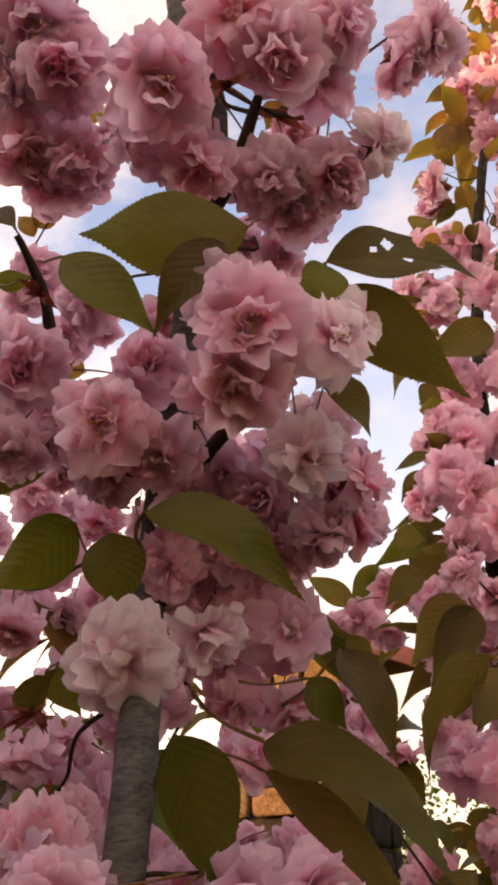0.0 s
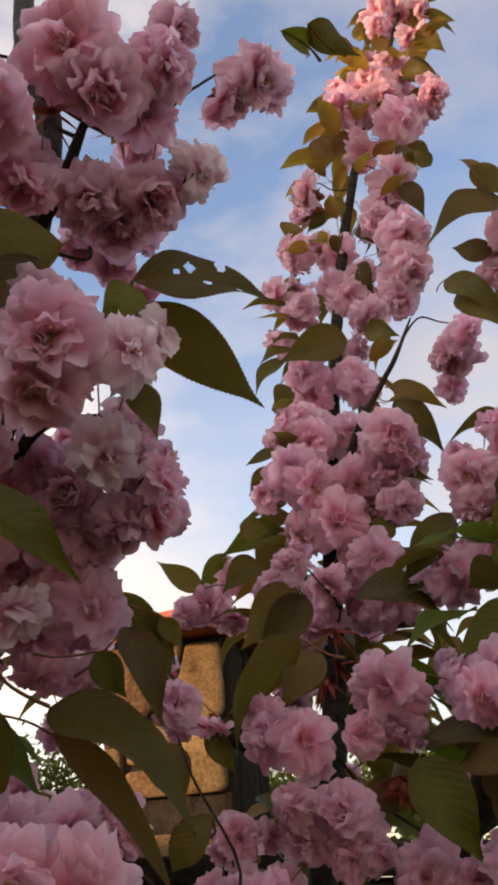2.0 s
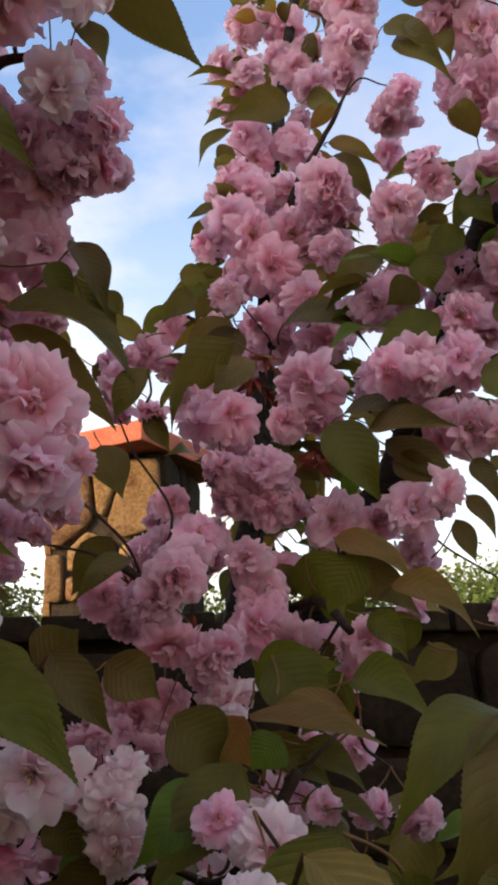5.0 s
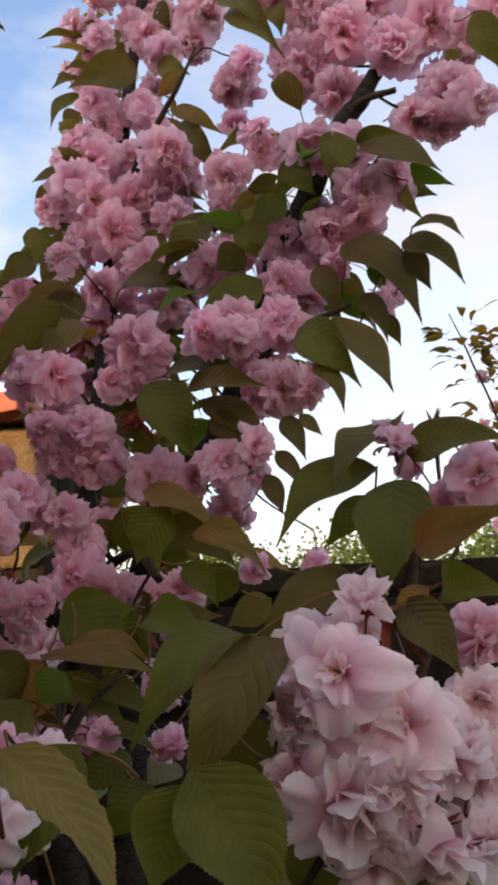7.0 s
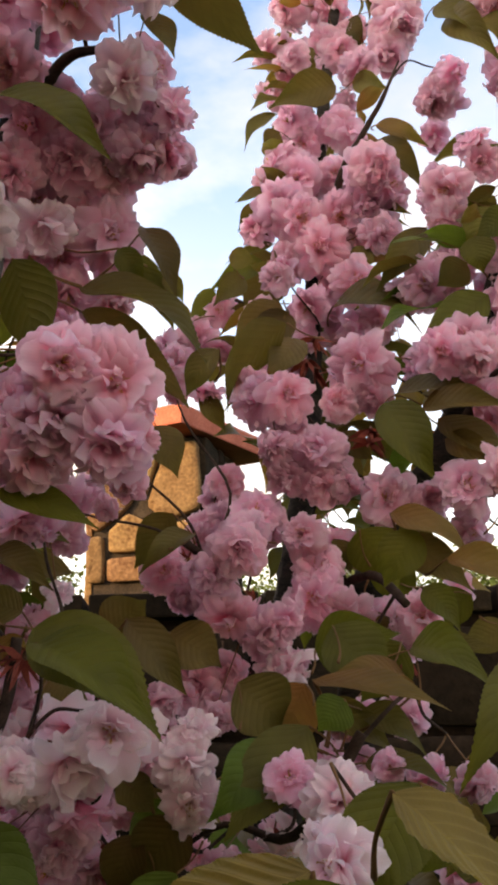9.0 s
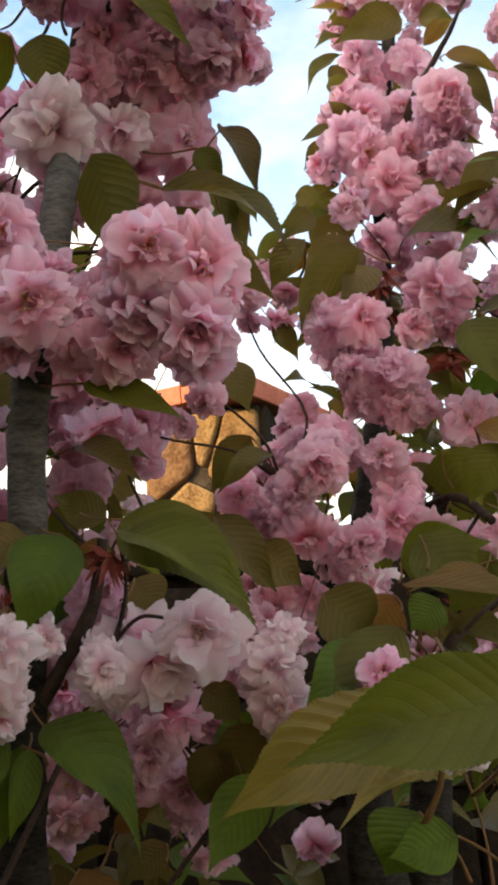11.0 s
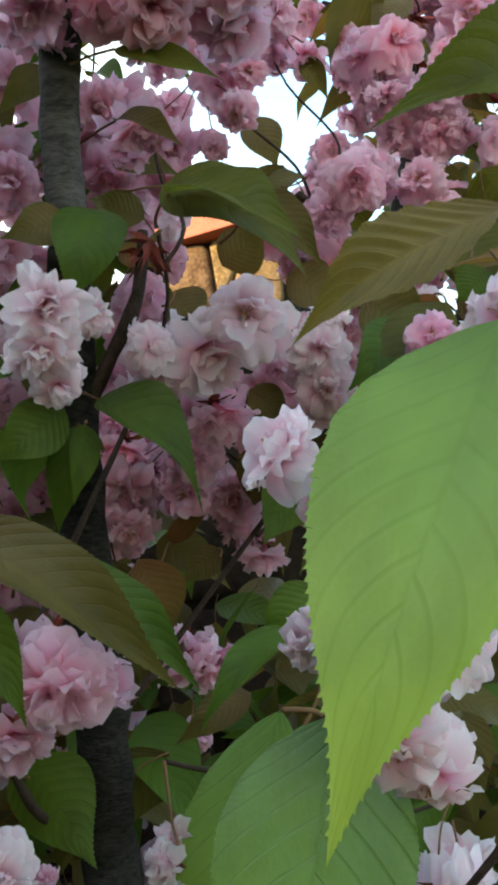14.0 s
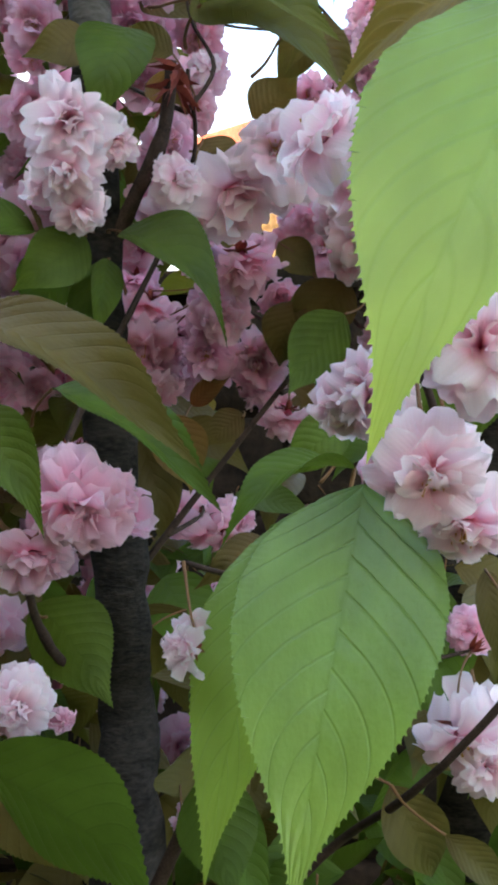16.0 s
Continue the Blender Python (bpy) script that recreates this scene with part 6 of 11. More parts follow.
blossom(column_cherry, (0.220, 0.976, 1.934), (-0.73, -0.61, -0.30), 0.0489, "pink", 6, (0.249, 0.982, 1.963))
inner_blossom(column_cherry, (0.219, 1.000, 1.946), (-0.79, -0.40, -0.46), 0.0416, "pink", 9)
inner_blossom(column_cherry, (0.237, 1.042, 1.969), (-0.32, -0.72, -0.61), 0.0416, "pink", 9)
blossom(column_cherry, (0.283, 0.917, 1.879), (-0.22, -0.93, -0.30), 0.0691, "pink", 3, (0.319, 0.952, 1.905))
inner_blossom(column_cherry, (0.282, 0.960, 1.898), (-0.80, -0.12, -0.59), 0.0587, "pink", 8)
inner_blossom(column_cherry, (0.287, 1.011, 1.915), (0.34, 0.68, -0.65), 0.0587, "pink", 9)
blossom(column_cherry, (0.353, 0.903, 1.888), (0.20, -0.46, -0.87), 0.0559, "pink", 5, (0.319, 0.952, 1.905))
inner_blossom(column_cherry, (0.361, 0.932, 1.918), (-0.20, -0.04, -0.98), 0.0475, "pink", 8)
inner_blossom(column_cherry, (0.373, 0.966, 1.945), (0.72, -0.29, -0.63), 0.0475, "pink", 9)
blossom(column_cherry, (0.249, 0.952, 1.876), (-0.34, -0.67, -0.65), 0.0539, "pink", 3, (0.249, 0.982, 1.963))
inner_blossom(column_cherry, (0.252, 0.985, 1.889), (-0.86, -0.35, -0.37), 0.0458, "pink", 9)
inner_blossom(column_cherry, (0.263, 1.009, 1.909), (0.85, -0.13, -0.51), 0.0458, "pink", 9)
blossom(column_cherry, (0.322, 0.902, 1.833), (-0.23, -0.95, -0.21), 0.0609, "pink", 3, (0.319, 0.952, 1.905))
inner_blossom(column_cherry, (0.307, 0.952, 1.845), (0.75, -0.55, -0.35), 0.0518, "pink", 7)
inner_blossom(column_cherry, (0.308, 0.967, 1.882), (-0.40, -0.55, -0.73), 0.0518, "pink", 8)
blossom(column_cherry, (0.267, 0.921, 1.806), (-0.36, -0.52, -0.78), 0.0513, "pink", 0, (0.319, 0.952, 1.905))
inner_blossom(column_cherry, (0.288, 0.955, 1.814), (-0.35, -0.36, -0.86), 0.0436, "pink", 9)
inner_blossom(column_cherry, (0.268, 0.970, 1.818), (-0.24, -0.69, -0.68), 0.0436, "pink", 9)
blossom(column_cherry, (0.179, 1.078, 1.870), (-0.33, -0.90, -0.29), 0.0518, "pink", 0, (0.160, 1.127, 1.880))
inner_blossom(column_cherry, (0.191, 1.109, 1.884), (-0.23, -0.91, -0.35), 0.0440, "pink", 9)
inner_blossom(column_cherry, (0.177, 1.141, 1.898), (-0.06, -0.88, -0.48), 0.0440, "pink", 7)
blossom(column_cherry, (0.225, 1.015, 1.833), (-0.21, -0.56, -0.80), 0.0559, "pink", 1, (0.238, 1.037, 1.843))
inner_blossom(column_cherry, (0.229, 1.070, 1.837), (-0.31, 0.52, -0.80), 0.0475, "pink", 8)
inner_blossom(column_cherry, (0.220, 1.078, 1.862), (0.10, -0.79, -0.61), 0.0475, "pink", 8)
blossom(column_cherry, (0.122, 1.102, 1.831), (-0.88, -0.08, -0.47), 0.0459, "pink", 5, (0.160, 1.127, 1.880))
inner_blossom(column_cherry, (0.122, 1.141, 1.845), (-0.67, 0.48, -0.57), 0.0390, "pink", 7)
blossom(column_cherry, (0.150, 1.095, 1.838), (-0.26, -0.77, -0.58), 0.0518, "pink", 3, (0.160, 1.127, 1.880))
inner_blossom(column_cherry, (0.139, 1.126, 1.840), (-0.46, -0.69, -0.56), 0.0440, "pink", 7)
blossom(column_cherry, (0.180, 1.096, 1.823), (-0.19, -0.19, -0.96), 0.0503, "pink", 2, (0.160, 1.127, 1.880))
inner_blossom(column_cherry, (0.181, 1.124, 1.824), (0.25, -0.09, -0.96), 0.0428, "pink", 7)
blossom(column_cherry, (0.359, 0.780, 1.770), (-0.44, -0.83, -0.33), 0.0643, "pink", 4, (0.377, 0.811, 1.827))
inner_blossom(column_cherry, (0.384, 0.790, 1.792), (-0.88, -0.13, -0.46), 0.0546, "pink", 7)
inner_blossom(column_cherry, (0.394, 0.867, 1.800), (-0.59, -0.54, -0.60), 0.0546, "pink", 7)
blossom(column_cherry, (0.386, 0.773, 1.777), (0.68, -0.64, -0.35), 0.0503, "pink", 6, (0.377, 0.811, 1.827))
inner_blossom(column_cherry, (0.399, 0.789, 1.797), (0.52, -0.57, -0.64), 0.0428, "pink", 7)
blossom(column_cherry, (0.345, 0.810, 1.772), (-0.37, -0.34, -0.86), 0.0489, "pink", 6, (0.377, 0.811, 1.827))
inner_blossom(column_cherry, (0.359, 0.841, 1.784), (-0.14, 0.59, -0.80), 0.0416, "pink", 9)
blossom(column_cherry, (0.377, 0.745, 1.853), (-0.58, -0.69, -0.43), 0.0559, "pink", 0, (0.416, 0.777, 1.928))
inner_blossom(column_cherry, (0.384, 0.787, 1.883), (0.76, 0.48, -0.44), 0.0475, "pink", 7)
inner_blossom(column_cherry, (0.392, 0.808, 1.876), (0.39, -0.14, -0.91), 0.0475, "pink", 7)
blossom(column_cherry, (0.377, 0.755, 1.827), (-0.37, -0.08, -0.92), 0.0475, "pink", 1, (0.377, 0.811, 1.827))
inner_blossom(column_cherry, (0.385, 0.777, 1.840), (-0.07, 0.62, -0.79), 0.0404, "pink", 7)
inner_blossom(column_cherry, (0.397, 0.794, 1.851), (0.49, -0.49, -0.72), 0.0404, "pink", 8)
blossom(column_cherry, (0.421, 0.752, 1.889), (-0.57, -0.73, -0.38), 0.0460, "pink", 4, (0.416, 0.777, 1.928))
inner_blossom(column_cherry, (0.440, 0.773, 1.906), (0.35, -0.81, -0.48), 0.0391, "pink", 8)
blossom(column_cherry, (0.414, 0.745, 1.910), (-0.59, -0.21, 0.78), 0.0345, "pink", 2, (0.416, 0.777, 1.928))
inner_blossom(column_cherry, (0.407, 0.759, 1.914), (-0.94, -0.32, 0.13), 0.0293, "pink", 8)
inner_blossom(column_cherry, (0.430, 0.774, 1.924), (0.14, -0.97, 0.21), 0.0293, "pink", 9)
blossom(column_cherry, (0.434, 0.903, 2.074), (-0.49, -0.27, -0.83), 0.0601, "pink", 5, (0.454, 0.919, 2.132))
inner_blossom(column_cherry, (0.463, 0.938, 2.101), (-0.82, -0.21, -0.52), 0.0511, "pink", 9)
inner_blossom(column_cherry, (0.461, 0.998, 2.086), (-0.61, -0.36, -0.71), 0.0511, "pink", 9)
blossom(column_cherry, (0.452, 0.878, 2.095), (0.63, -0.63, -0.45), 0.0420, "pink", 3, (0.454, 0.919, 2.132))
inner_blossom(column_cherry, (0.448, 0.901, 2.104), (-0.44, -0.69, -0.57), 0.0416, "pink", 7)
inner_blossom(column_cherry, (0.474, 0.926, 2.129), (0.57, 0.43, -0.70), 0.0416, "pink", 9)
blossom(column_cherry, (0.452, 0.706, 2.101), (-0.46, -0.85, -0.24), 0.0750, "pink", 1, (0.473, 0.744, 2.113))
inner_blossom(column_cherry, (0.473, 0.751, 2.131), (-0.39, -0.86, -0.33), 0.0638, "pink", 7)
inner_blossom(column_cherry, (0.493, 0.744, 2.191), (0.45, 0.74, -0.49), 0.0638, "pink", 7)
blossom(column_cherry, (0.443, 0.733, 2.072), (-0.19, -0.26, -0.95), 0.0608, "pink", 5, (0.473, 0.744, 2.113))
inner_blossom(column_cherry, (0.476, 0.741, 2.104), (-0.07, -0.61, -0.79), 0.0517, "pink", 9)
blossom(column_cherry, (0.468, 0.712, 2.043), (-0.67, -0.71, -0.22), 0.0651, "pink", 0, (0.473, 0.744, 2.113))
inner_blossom(column_cherry, (0.491, 0.742, 2.065), (-0.73, -0.55, -0.40), 0.0553, "pink", 9)
inner_blossom(column_cherry, (0.496, 0.755, 2.096), (-0.22, -0.91, -0.34), 0.0553, "pink", 9)
blossom(column_cherry, (0.469, 0.733, 1.990), (-0.45, -0.00, -0.89), 0.0651, "pink", 5, (0.490, 0.748, 2.019))
inner_blossom(column_cherry, (0.462, 0.755, 2.016), (0.74, -0.05, -0.67), 0.0553, "pink", 7)
inner_blossom(column_cherry, (0.500, 0.786, 2.035), (0.71, 0.24, -0.66), 0.0553, "pink", 7)
blossom(column_cherry, (0.460, 0.744, 1.966), (-0.58, 0.04, -0.81), 0.0474, "pink", 0, (0.490, 0.748, 2.019))
inner_blossom(column_cherry, (0.465, 0.778, 2.002), (0.30, 0.38, -0.88), 0.0402, "pink", 9)
inner_blossom(column_cherry, (0.476, 0.781, 1.997), (-0.06, -0.73, -0.68), 0.0402, "pink", 7)
blossom(column_cherry, (0.274, 0.723, 1.662), (-0.63, -0.74, -0.24), 0.0617, "pink", 3, (0.294, 0.760, 1.686))
inner_blossom(column_cherry, (0.272, 0.767, 1.665), (-0.18, 0.71, -0.68), 0.0524, "pink", 9)
inner_blossom(column_cherry, (0.285, 0.787, 1.681), (-0.53, -0.68, -0.50), 0.0524, "pink", 8)
blossom(column_cherry, (0.254, 0.737, 1.632), (-0.33, -0.94, 0.07), 0.0419, "pink", 1, (0.294, 0.760, 1.686))
inner_blossom(column_cherry, (0.256, 0.751, 1.632), (0.17, -0.67, -0.72), 0.0356, "pink", 8)
inner_blossom(column_cherry, (0.276, 0.779, 1.650), (-0.36, -0.91, -0.21), 0.0356, "pink", 8)
blossom(column_cherry, (0.285, 0.732, 1.633), (-0.52, -0.62, -0.58), 0.0419, "pink", 5, (0.294, 0.760, 1.686))
inner_blossom(column_cherry, (0.301, 0.764, 1.636), (-0.73, -0.04, -0.68), 0.0356, "pink", 8)
inner_blossom(column_cherry, (0.287, 0.767, 1.645), (-0.86, 0.05, -0.50), 0.0356, "pink", 7)
blossom(column_cherry, (0.181, 0.721, 1.630), (-0.77, -0.58, 0.27), 0.0501, "pink", 2, (0.191, 0.748, 1.656))
inner_blossom(column_cherry, (0.199, 0.758, 1.631), (-0.96, -0.24, -0.15), 0.0426, "pink", 9)
inner_blossom(column_cherry, (0.171, 0.785, 1.645), (-0.85, 0.48, -0.24), 0.0426, "pink", 9)
blossom(column_cherry, (0.201, 0.692, 1.624), (0.03, -1.00, -0.00), 0.0483, "pink", 3, (0.191, 0.748, 1.656))
inner_blossom(column_cherry, (0.204, 0.742, 1.637), (-0.49, -0.69, -0.52), 0.0411, "pink", 7)
inner_blossom(column_cherry, (0.214, 0.755, 1.615), (-0.13, -0.64, -0.75), 0.0411, "pink", 8)
blossom(column_cherry, (0.176, 0.742, 1.649), (-0.58, -0.82, -0.02), 0.0395, "pink", 5, (0.191, 0.748, 1.656))
inner_blossom(column_cherry, (0.176, 0.763, 1.647), (-0.56, -0.74, -0.38), 0.0335, "pink", 7)
inner_blossom(column_cherry, (0.173, 0.807, 1.677), (-0.93, -0.15, -0.33), 0.0335, "pink", 9)
blossom(column_cherry, (0.190, 0.697, 1.580), (-0.60, -0.55, 0.59), 0.0407, "pink", 1, (0.191, 0.748, 1.656))
inner_blossom(column_cherry, (0.197, 0.732, 1.582), (-1.00, -0.07, 0.02), 0.0346, "pink", 8)
blossom(column_cherry, (0.223, 0.681, 1.572), (-0.41, -0.91, 0.05), 0.0511, "pink", 1, (0.231, 0.722, 1.569))
inner_blossom(column_cherry, (0.239, 0.714, 1.565), (-0.18, -0.95, -0.25), 0.0434, "pink", 8)
inner_blossom(column_cherry, (0.229, 0.753, 1.579), (-0.24, -0.94, -0.23), 0.0434, "pink", 7)
blossom(column_cherry, (0.199, 0.705, 1.555), (-0.48, -0.60, -0.64), 0.0452, "pink", 5, (0.231, 0.722, 1.569))
inner_blossom(column_cherry, (0.213, 0.724, 1.554), (-0.76, 0.20, -0.62), 0.0384, "pink", 7)
blossom(column_cherry, (0.227, 0.691, 1.546), (-0.45, -0.79, -0.43), 0.0466, "pink", 5, (0.231, 0.722, 1.569))
inner_blossom(column_cherry, (0.234, 0.729, 1.547), (0.02, -0.23, -0.97), 0.0396, "pink", 9)
blossom(column_cherry, (0.247, 0.688, 1.545), (0.73, -0.66, 0.20), 0.0355, "pink", 1, (0.231, 0.722, 1.569))
inner_blossom(column_cherry, (0.248, 0.714, 1.550), (0.72, -0.53, -0.45), 0.0302, "pink", 7)
blossom(column_cherry, (0.154, 0.752, 1.562), (-0.05, -1.00, 0.03), 0.0381, "pink", 0, (0.147, 0.773, 1.563))
inner_blossom(column_cherry, (0.153, 0.785, 1.569), (-0.05, -0.85, -0.53), 0.0324, "pink", 7)
inner_blossom(column_cherry, (0.146, 0.789, 1.556), (-0.54, -0.76, -0.36), 0.0324, "pink", 8)
blossom(column_cherry, (0.170, 0.681, 1.520), (0.08, -0.93, 0.36), 0.0470, "pink", 0, (0.231, 0.722, 1.569))
inner_blossom(column_cherry, (0.178, 0.695, 1.509), (0.21, -0.65, -0.73), 0.0400, "pink", 8)
inner_blossom(column_cherry, (0.183, 0.723, 1.525), (-0.49, -0.87, -0.08), 0.0400, "pink", 9)
blossom(column_cherry, (0.151, 0.713, 1.519), (0.11, -0.83, -0.55), 0.0400, "pink", 5, (0.147, 0.773, 1.563))
inner_blossom(column_cherry, (0.158, 0.738, 1.519), (-0.43, -0.82, -0.38), 0.0340, "pink", 7)
inner_blossom(column_cherry, (0.158, 0.747, 1.532), (-0.68, 0.08, -0.73), 0.0340, "pink", 7)
blossom(column_cherry, (0.130, 0.746, 1.514), (-0.98, -0.13, 0.17), 0.0368, "pink", 5, (0.147, 0.773, 1.563))
inner_blossom(column_cherry, (0.134, 0.762, 1.525), (-0.10, 0.98, -0.19), 0.0313, "pink", 8)
inner_blossom(column_cherry, (0.123, 0.787, 1.513), (-0.08, -0.85, -0.52), 0.0313, "pink", 9)
blossom(column_cherry, (0.098, 0.708, 1.479), (-0.01, -1.00, -0.04), 0.0449, "pink", 0, (0.118, 0.737, 1.493))
inner_blossom(column_cherry, (0.098, 0.743, 1.488), (-0.33, -0.83, -0.45), 0.0382, "pink", 9)
blossom(column_cherry, (0.136, 0.683, 1.456), (-0.33, -0.94, -0.07), 0.0452, "pink", 4, (0.118, 0.737, 1.493))
inner_blossom(column_cherry, (0.132, 0.723, 1.458), (-0.15, -0.65, -0.74), 0.0384, "pink", 7)
blossom(column_cherry, (0.117, 0.713, 1.460), (-0.30, -0.67, -0.68), 0.0385, "pink", 5, (0.118, 0.737, 1.493))
inner_blossom(column_cherry, (0.114, 0.740, 1.461), (0.01, -0.70, -0.71), 0.0327, "pink", 8)
inner_blossom(column_cherry, (0.130, 0.777, 1.462), (-0.64, -0.56, -0.52), 0.0327, "pink", 9)
blossom(column_cherry, (0.203, 0.657, 1.498), (-0.54, -0.83, 0.13), 0.0390, "pink", 0, (0.208, 0.684, 1.499))
inner_blossom(column_cherry, (0.204, 0.684, 1.497), (-0.80, -0.50, -0.32), 0.0332, "pink", 7)
blossom(column_cherry, (0.215, 0.664, 1.475), (-0.19, -0.98, 0.06), 0.0452, "pink", 4, (0.208, 0.684, 1.499))
inner_blossom(column_cherry, (0.218, 0.692, 1.481), (-0.87, -0.40, -0.29), 0.0384, "pink", 8)
blossom(column_cherry, (0.209, 0.660, 1.451), (-0.37, -0.91, -0.20), 0.0483, "pink", 3, (0.208, 0.684, 1.499))
inner_blossom(column_cherry, (0.213, 0.677, 1.469), (-0.95, 0.00, -0.31), 0.0411, "pink", 8)
inner_blossom(column_cherry, (0.217, 0.720, 1.446), (0.40, -0.83, -0.39), 0.0411, "pink", 8)
blossom(column_cherry, (0.234, 0.662, 1.438), (-0.24, -0.49, -0.84), 0.0403, "pink", 3, (0.208, 0.684, 1.499))
inner_blossom(column_cherry, (0.249, 0.677, 1.435), (-0.20, 0.43, -0.88), 0.0342, "pink", 7)
inner_blossom(column_cherry, (0.254, 0.722, 1.437), (0.32, -0.38, -0.87), 0.0342, "pink", 8)
blossom(column_cherry, (0.236, 0.695, 1.497), (-0.20, -0.96, 0.19), 0.0349, "pink", 3, (0.231, 0.722, 1.569))
inner_blossom(column_cherry, (0.233, 0.718, 1.502), (0.17, -0.97, -0.20), 0.0296, "pink", 9)
blossom(column_cherry, (0.259, 0.674, 1.433), (-0.17, -0.97, -0.19), 0.0390, "pink", 0, (0.288, 0.715, 1.462))
inner_blossom(column_cherry, (0.254, 0.704, 1.435), (0.01, -0.16, -0.99), 0.0332, "pink", 9)
inner_blossom(column_cherry, (0.273, 0.740, 1.437), (0.51, -0.79, -0.34), 0.0332, "pink", 7)
blossom(column_cherry, (0.294, 0.668, 1.435), (-0.09, -1.00, 0.01), 0.0432, "pink", 4, (0.288, 0.715, 1.462))
inner_blossom(column_cherry, (0.305, 0.694, 1.442), (-0.14, -0.95, -0.27), 0.0367, "pink", 9)
inner_blossom(column_cherry, (0.298, 0.737, 1.417), (-0.28, -0.93, -0.25), 0.0367, "pink", 8)
blossom(column_cherry, (0.283, 0.697, 1.438), (-0.13, -0.96, -0.26), 0.0342, "pink", 4, (0.288, 0.715, 1.462))
inner_blossom(column_cherry, (0.295, 0.710, 1.434), (-0.49, -0.21, -0.84), 0.0291, "pink", 8)
blossom(column_cherry, (0.174, 0.759, 1.429), (-0.17, -0.85, -0.51), 0.0362, "pink", 5, (0.146, 0.781, 1.440))
inner_blossom(column_cherry, (0.183, 0.785, 1.434), (0.59, -0.70, -0.40), 0.0307, "pink", 9)
blossom(column_cherry, (0.109, 0.775, 1.412), (-0.28, -0.95, 0.12), 0.0339, "pink", 0, (0.146, 0.781, 1.440))
inner_blossom(column_cherry, (0.112, 0.802, 1.410), (-0.59, -0.30, -0.75), 0.0288, "pink", 8)
inner_blossom(column_cherry, (0.105, 0.827, 1.399), (-0.56, -0.81, -0.17), 0.0288, "pink", 9)
blossom(column_cherry, (0.351, 0.668, 1.664), (-0.55, -0.83, -0.03), 0.0539, "pink", 4, (0.372, 0.696, 1.673))
inner_blossom(column_cherry, (0.360, 0.704, 1.661), (-0.54, 0.76, -0.37), 0.0458, "pink", 7)
blossom(column_cherry, (0.393, 0.662, 1.663), (-0.36, -0.93, 0.02), 0.0515, "pink", 3, (0.372, 0.696, 1.673))
inner_blossom(column_cherry, (0.393, 0.714, 1.674), (0.44, -0.80, -0.41), 0.0438, "pink", 7)
inner_blossom(column_cherry, (0.413, 0.717, 1.693), (-0.31, -0.93, -0.20), 0.0438, "pink", 9)
blossom(column_cherry, (0.330, 0.711, 1.669), (-0.90, -0.05, 0.43), 0.0469, "pink", 3, (0.294, 0.760, 1.686))
inner_blossom(column_cherry, (0.334, 0.752, 1.672), (-0.98, 0.20, -0.03), 0.0398, "pink", 7)
inner_blossom(column_cherry, (0.340, 0.740, 1.664), (-0.98, 0.16, -0.11), 0.0398, "pink", 7)
blossom(column_cherry, (0.387, 0.695, 1.617), (-0.18, -0.34, -0.93), 0.0524, "pink", 1, (0.372, 0.696, 1.673))
inner_blossom(column_cherry, (0.396, 0.728, 1.617), (-0.39, -0.14, -0.91), 0.0446, "pink", 9)
blossom(column_cherry, (0.378, 0.715, 1.641), (-0.16, -0.49, -0.85), 0.0444, "pink", 6, (0.372, 0.696, 1.673))
inner_blossom(column_cherry, (0.393, 0.753, 1.648), (0.33, -0.60, -0.73), 0.0377, "pink", 7)
blossom(column_cherry, (0.272, 0.663, 1.527), (-0.20, -0.97, 0.12), 0.0492, "pink", 0, (0.231, 0.722, 1.569))
inner_blossom(column_cherry, (0.286, 0.690, 1.537), (-0.21, -0.94, -0.25), 0.0418, "pink", 8)
inner_blossom(column_cherry, (0.297, 0.711, 1.536), (-0.73, -0.65, -0.23), 0.0418, "pink", 8)
blossom(column_cherry, (0.305, 0.659, 1.526), (0.04, -0.99, 0.14), 0.0363, "pink", 1, (0.341, 0.676, 1.555))
inner_blossom(column_cherry, (0.309, 0.678, 1.533), (0.71, -0.61, -0.36), 0.0309, "pink", 8)
blossom(column_cherry, (0.325, 0.627, 1.528), (0.11, -0.98, 0.14), 0.0493, "pink", 0, (0.341, 0.676, 1.555))
inner_blossom(column_cherry, (0.334, 0.657, 1.540), (0.31, -0.94, -0.15), 0.0419, "pink", 9)
blossom(column_cherry, (0.349, 0.618, 1.540), (0.52, -0.75, -0.41), 0.0370, "pink", 2, (0.341, 0.676, 1.555))
inner_blossom(column_cherry, (0.356, 0.645, 1.534), (0.71, 0.24, -0.66), 0.0314, "pink", 7)
blossom(column_cherry, (0.338, 0.663, 1.502), (0.21, -0.41, -0.89), 0.0385, "pink", 3, (0.341, 0.676, 1.555))
inner_blossom(column_cherry, (0.348, 0.686, 1.498), (-0.65, -0.32, -0.69), 0.0327, "pink", 7)
inner_blossom(column_cherry, (0.353, 0.703, 1.520), (-0.46, -0.14, -0.88), 0.0327, "pink", 8)
blossom(column_cherry, (0.430, 0.740, 1.736), (-0.16, -0.98, -0.13), 0.0481, "pink", 4, (0.449, 0.733, 1.774))
inner_blossom(column_cherry, (0.444, 0.767, 1.740), (-0.93, 0.13, -0.34), 0.0409, "pink", 7)
blossom(column_cherry, (0.556, 1.109, 2.721), (-0.14, -0.72, -0.68), 0.0592, "pink", 1, (0.565, 1.132, 2.775))
inner_blossom(column_cherry, (0.559, 1.136, 2.766), (0.51, -0.55, -0.66), 0.0503, "pink", 8)
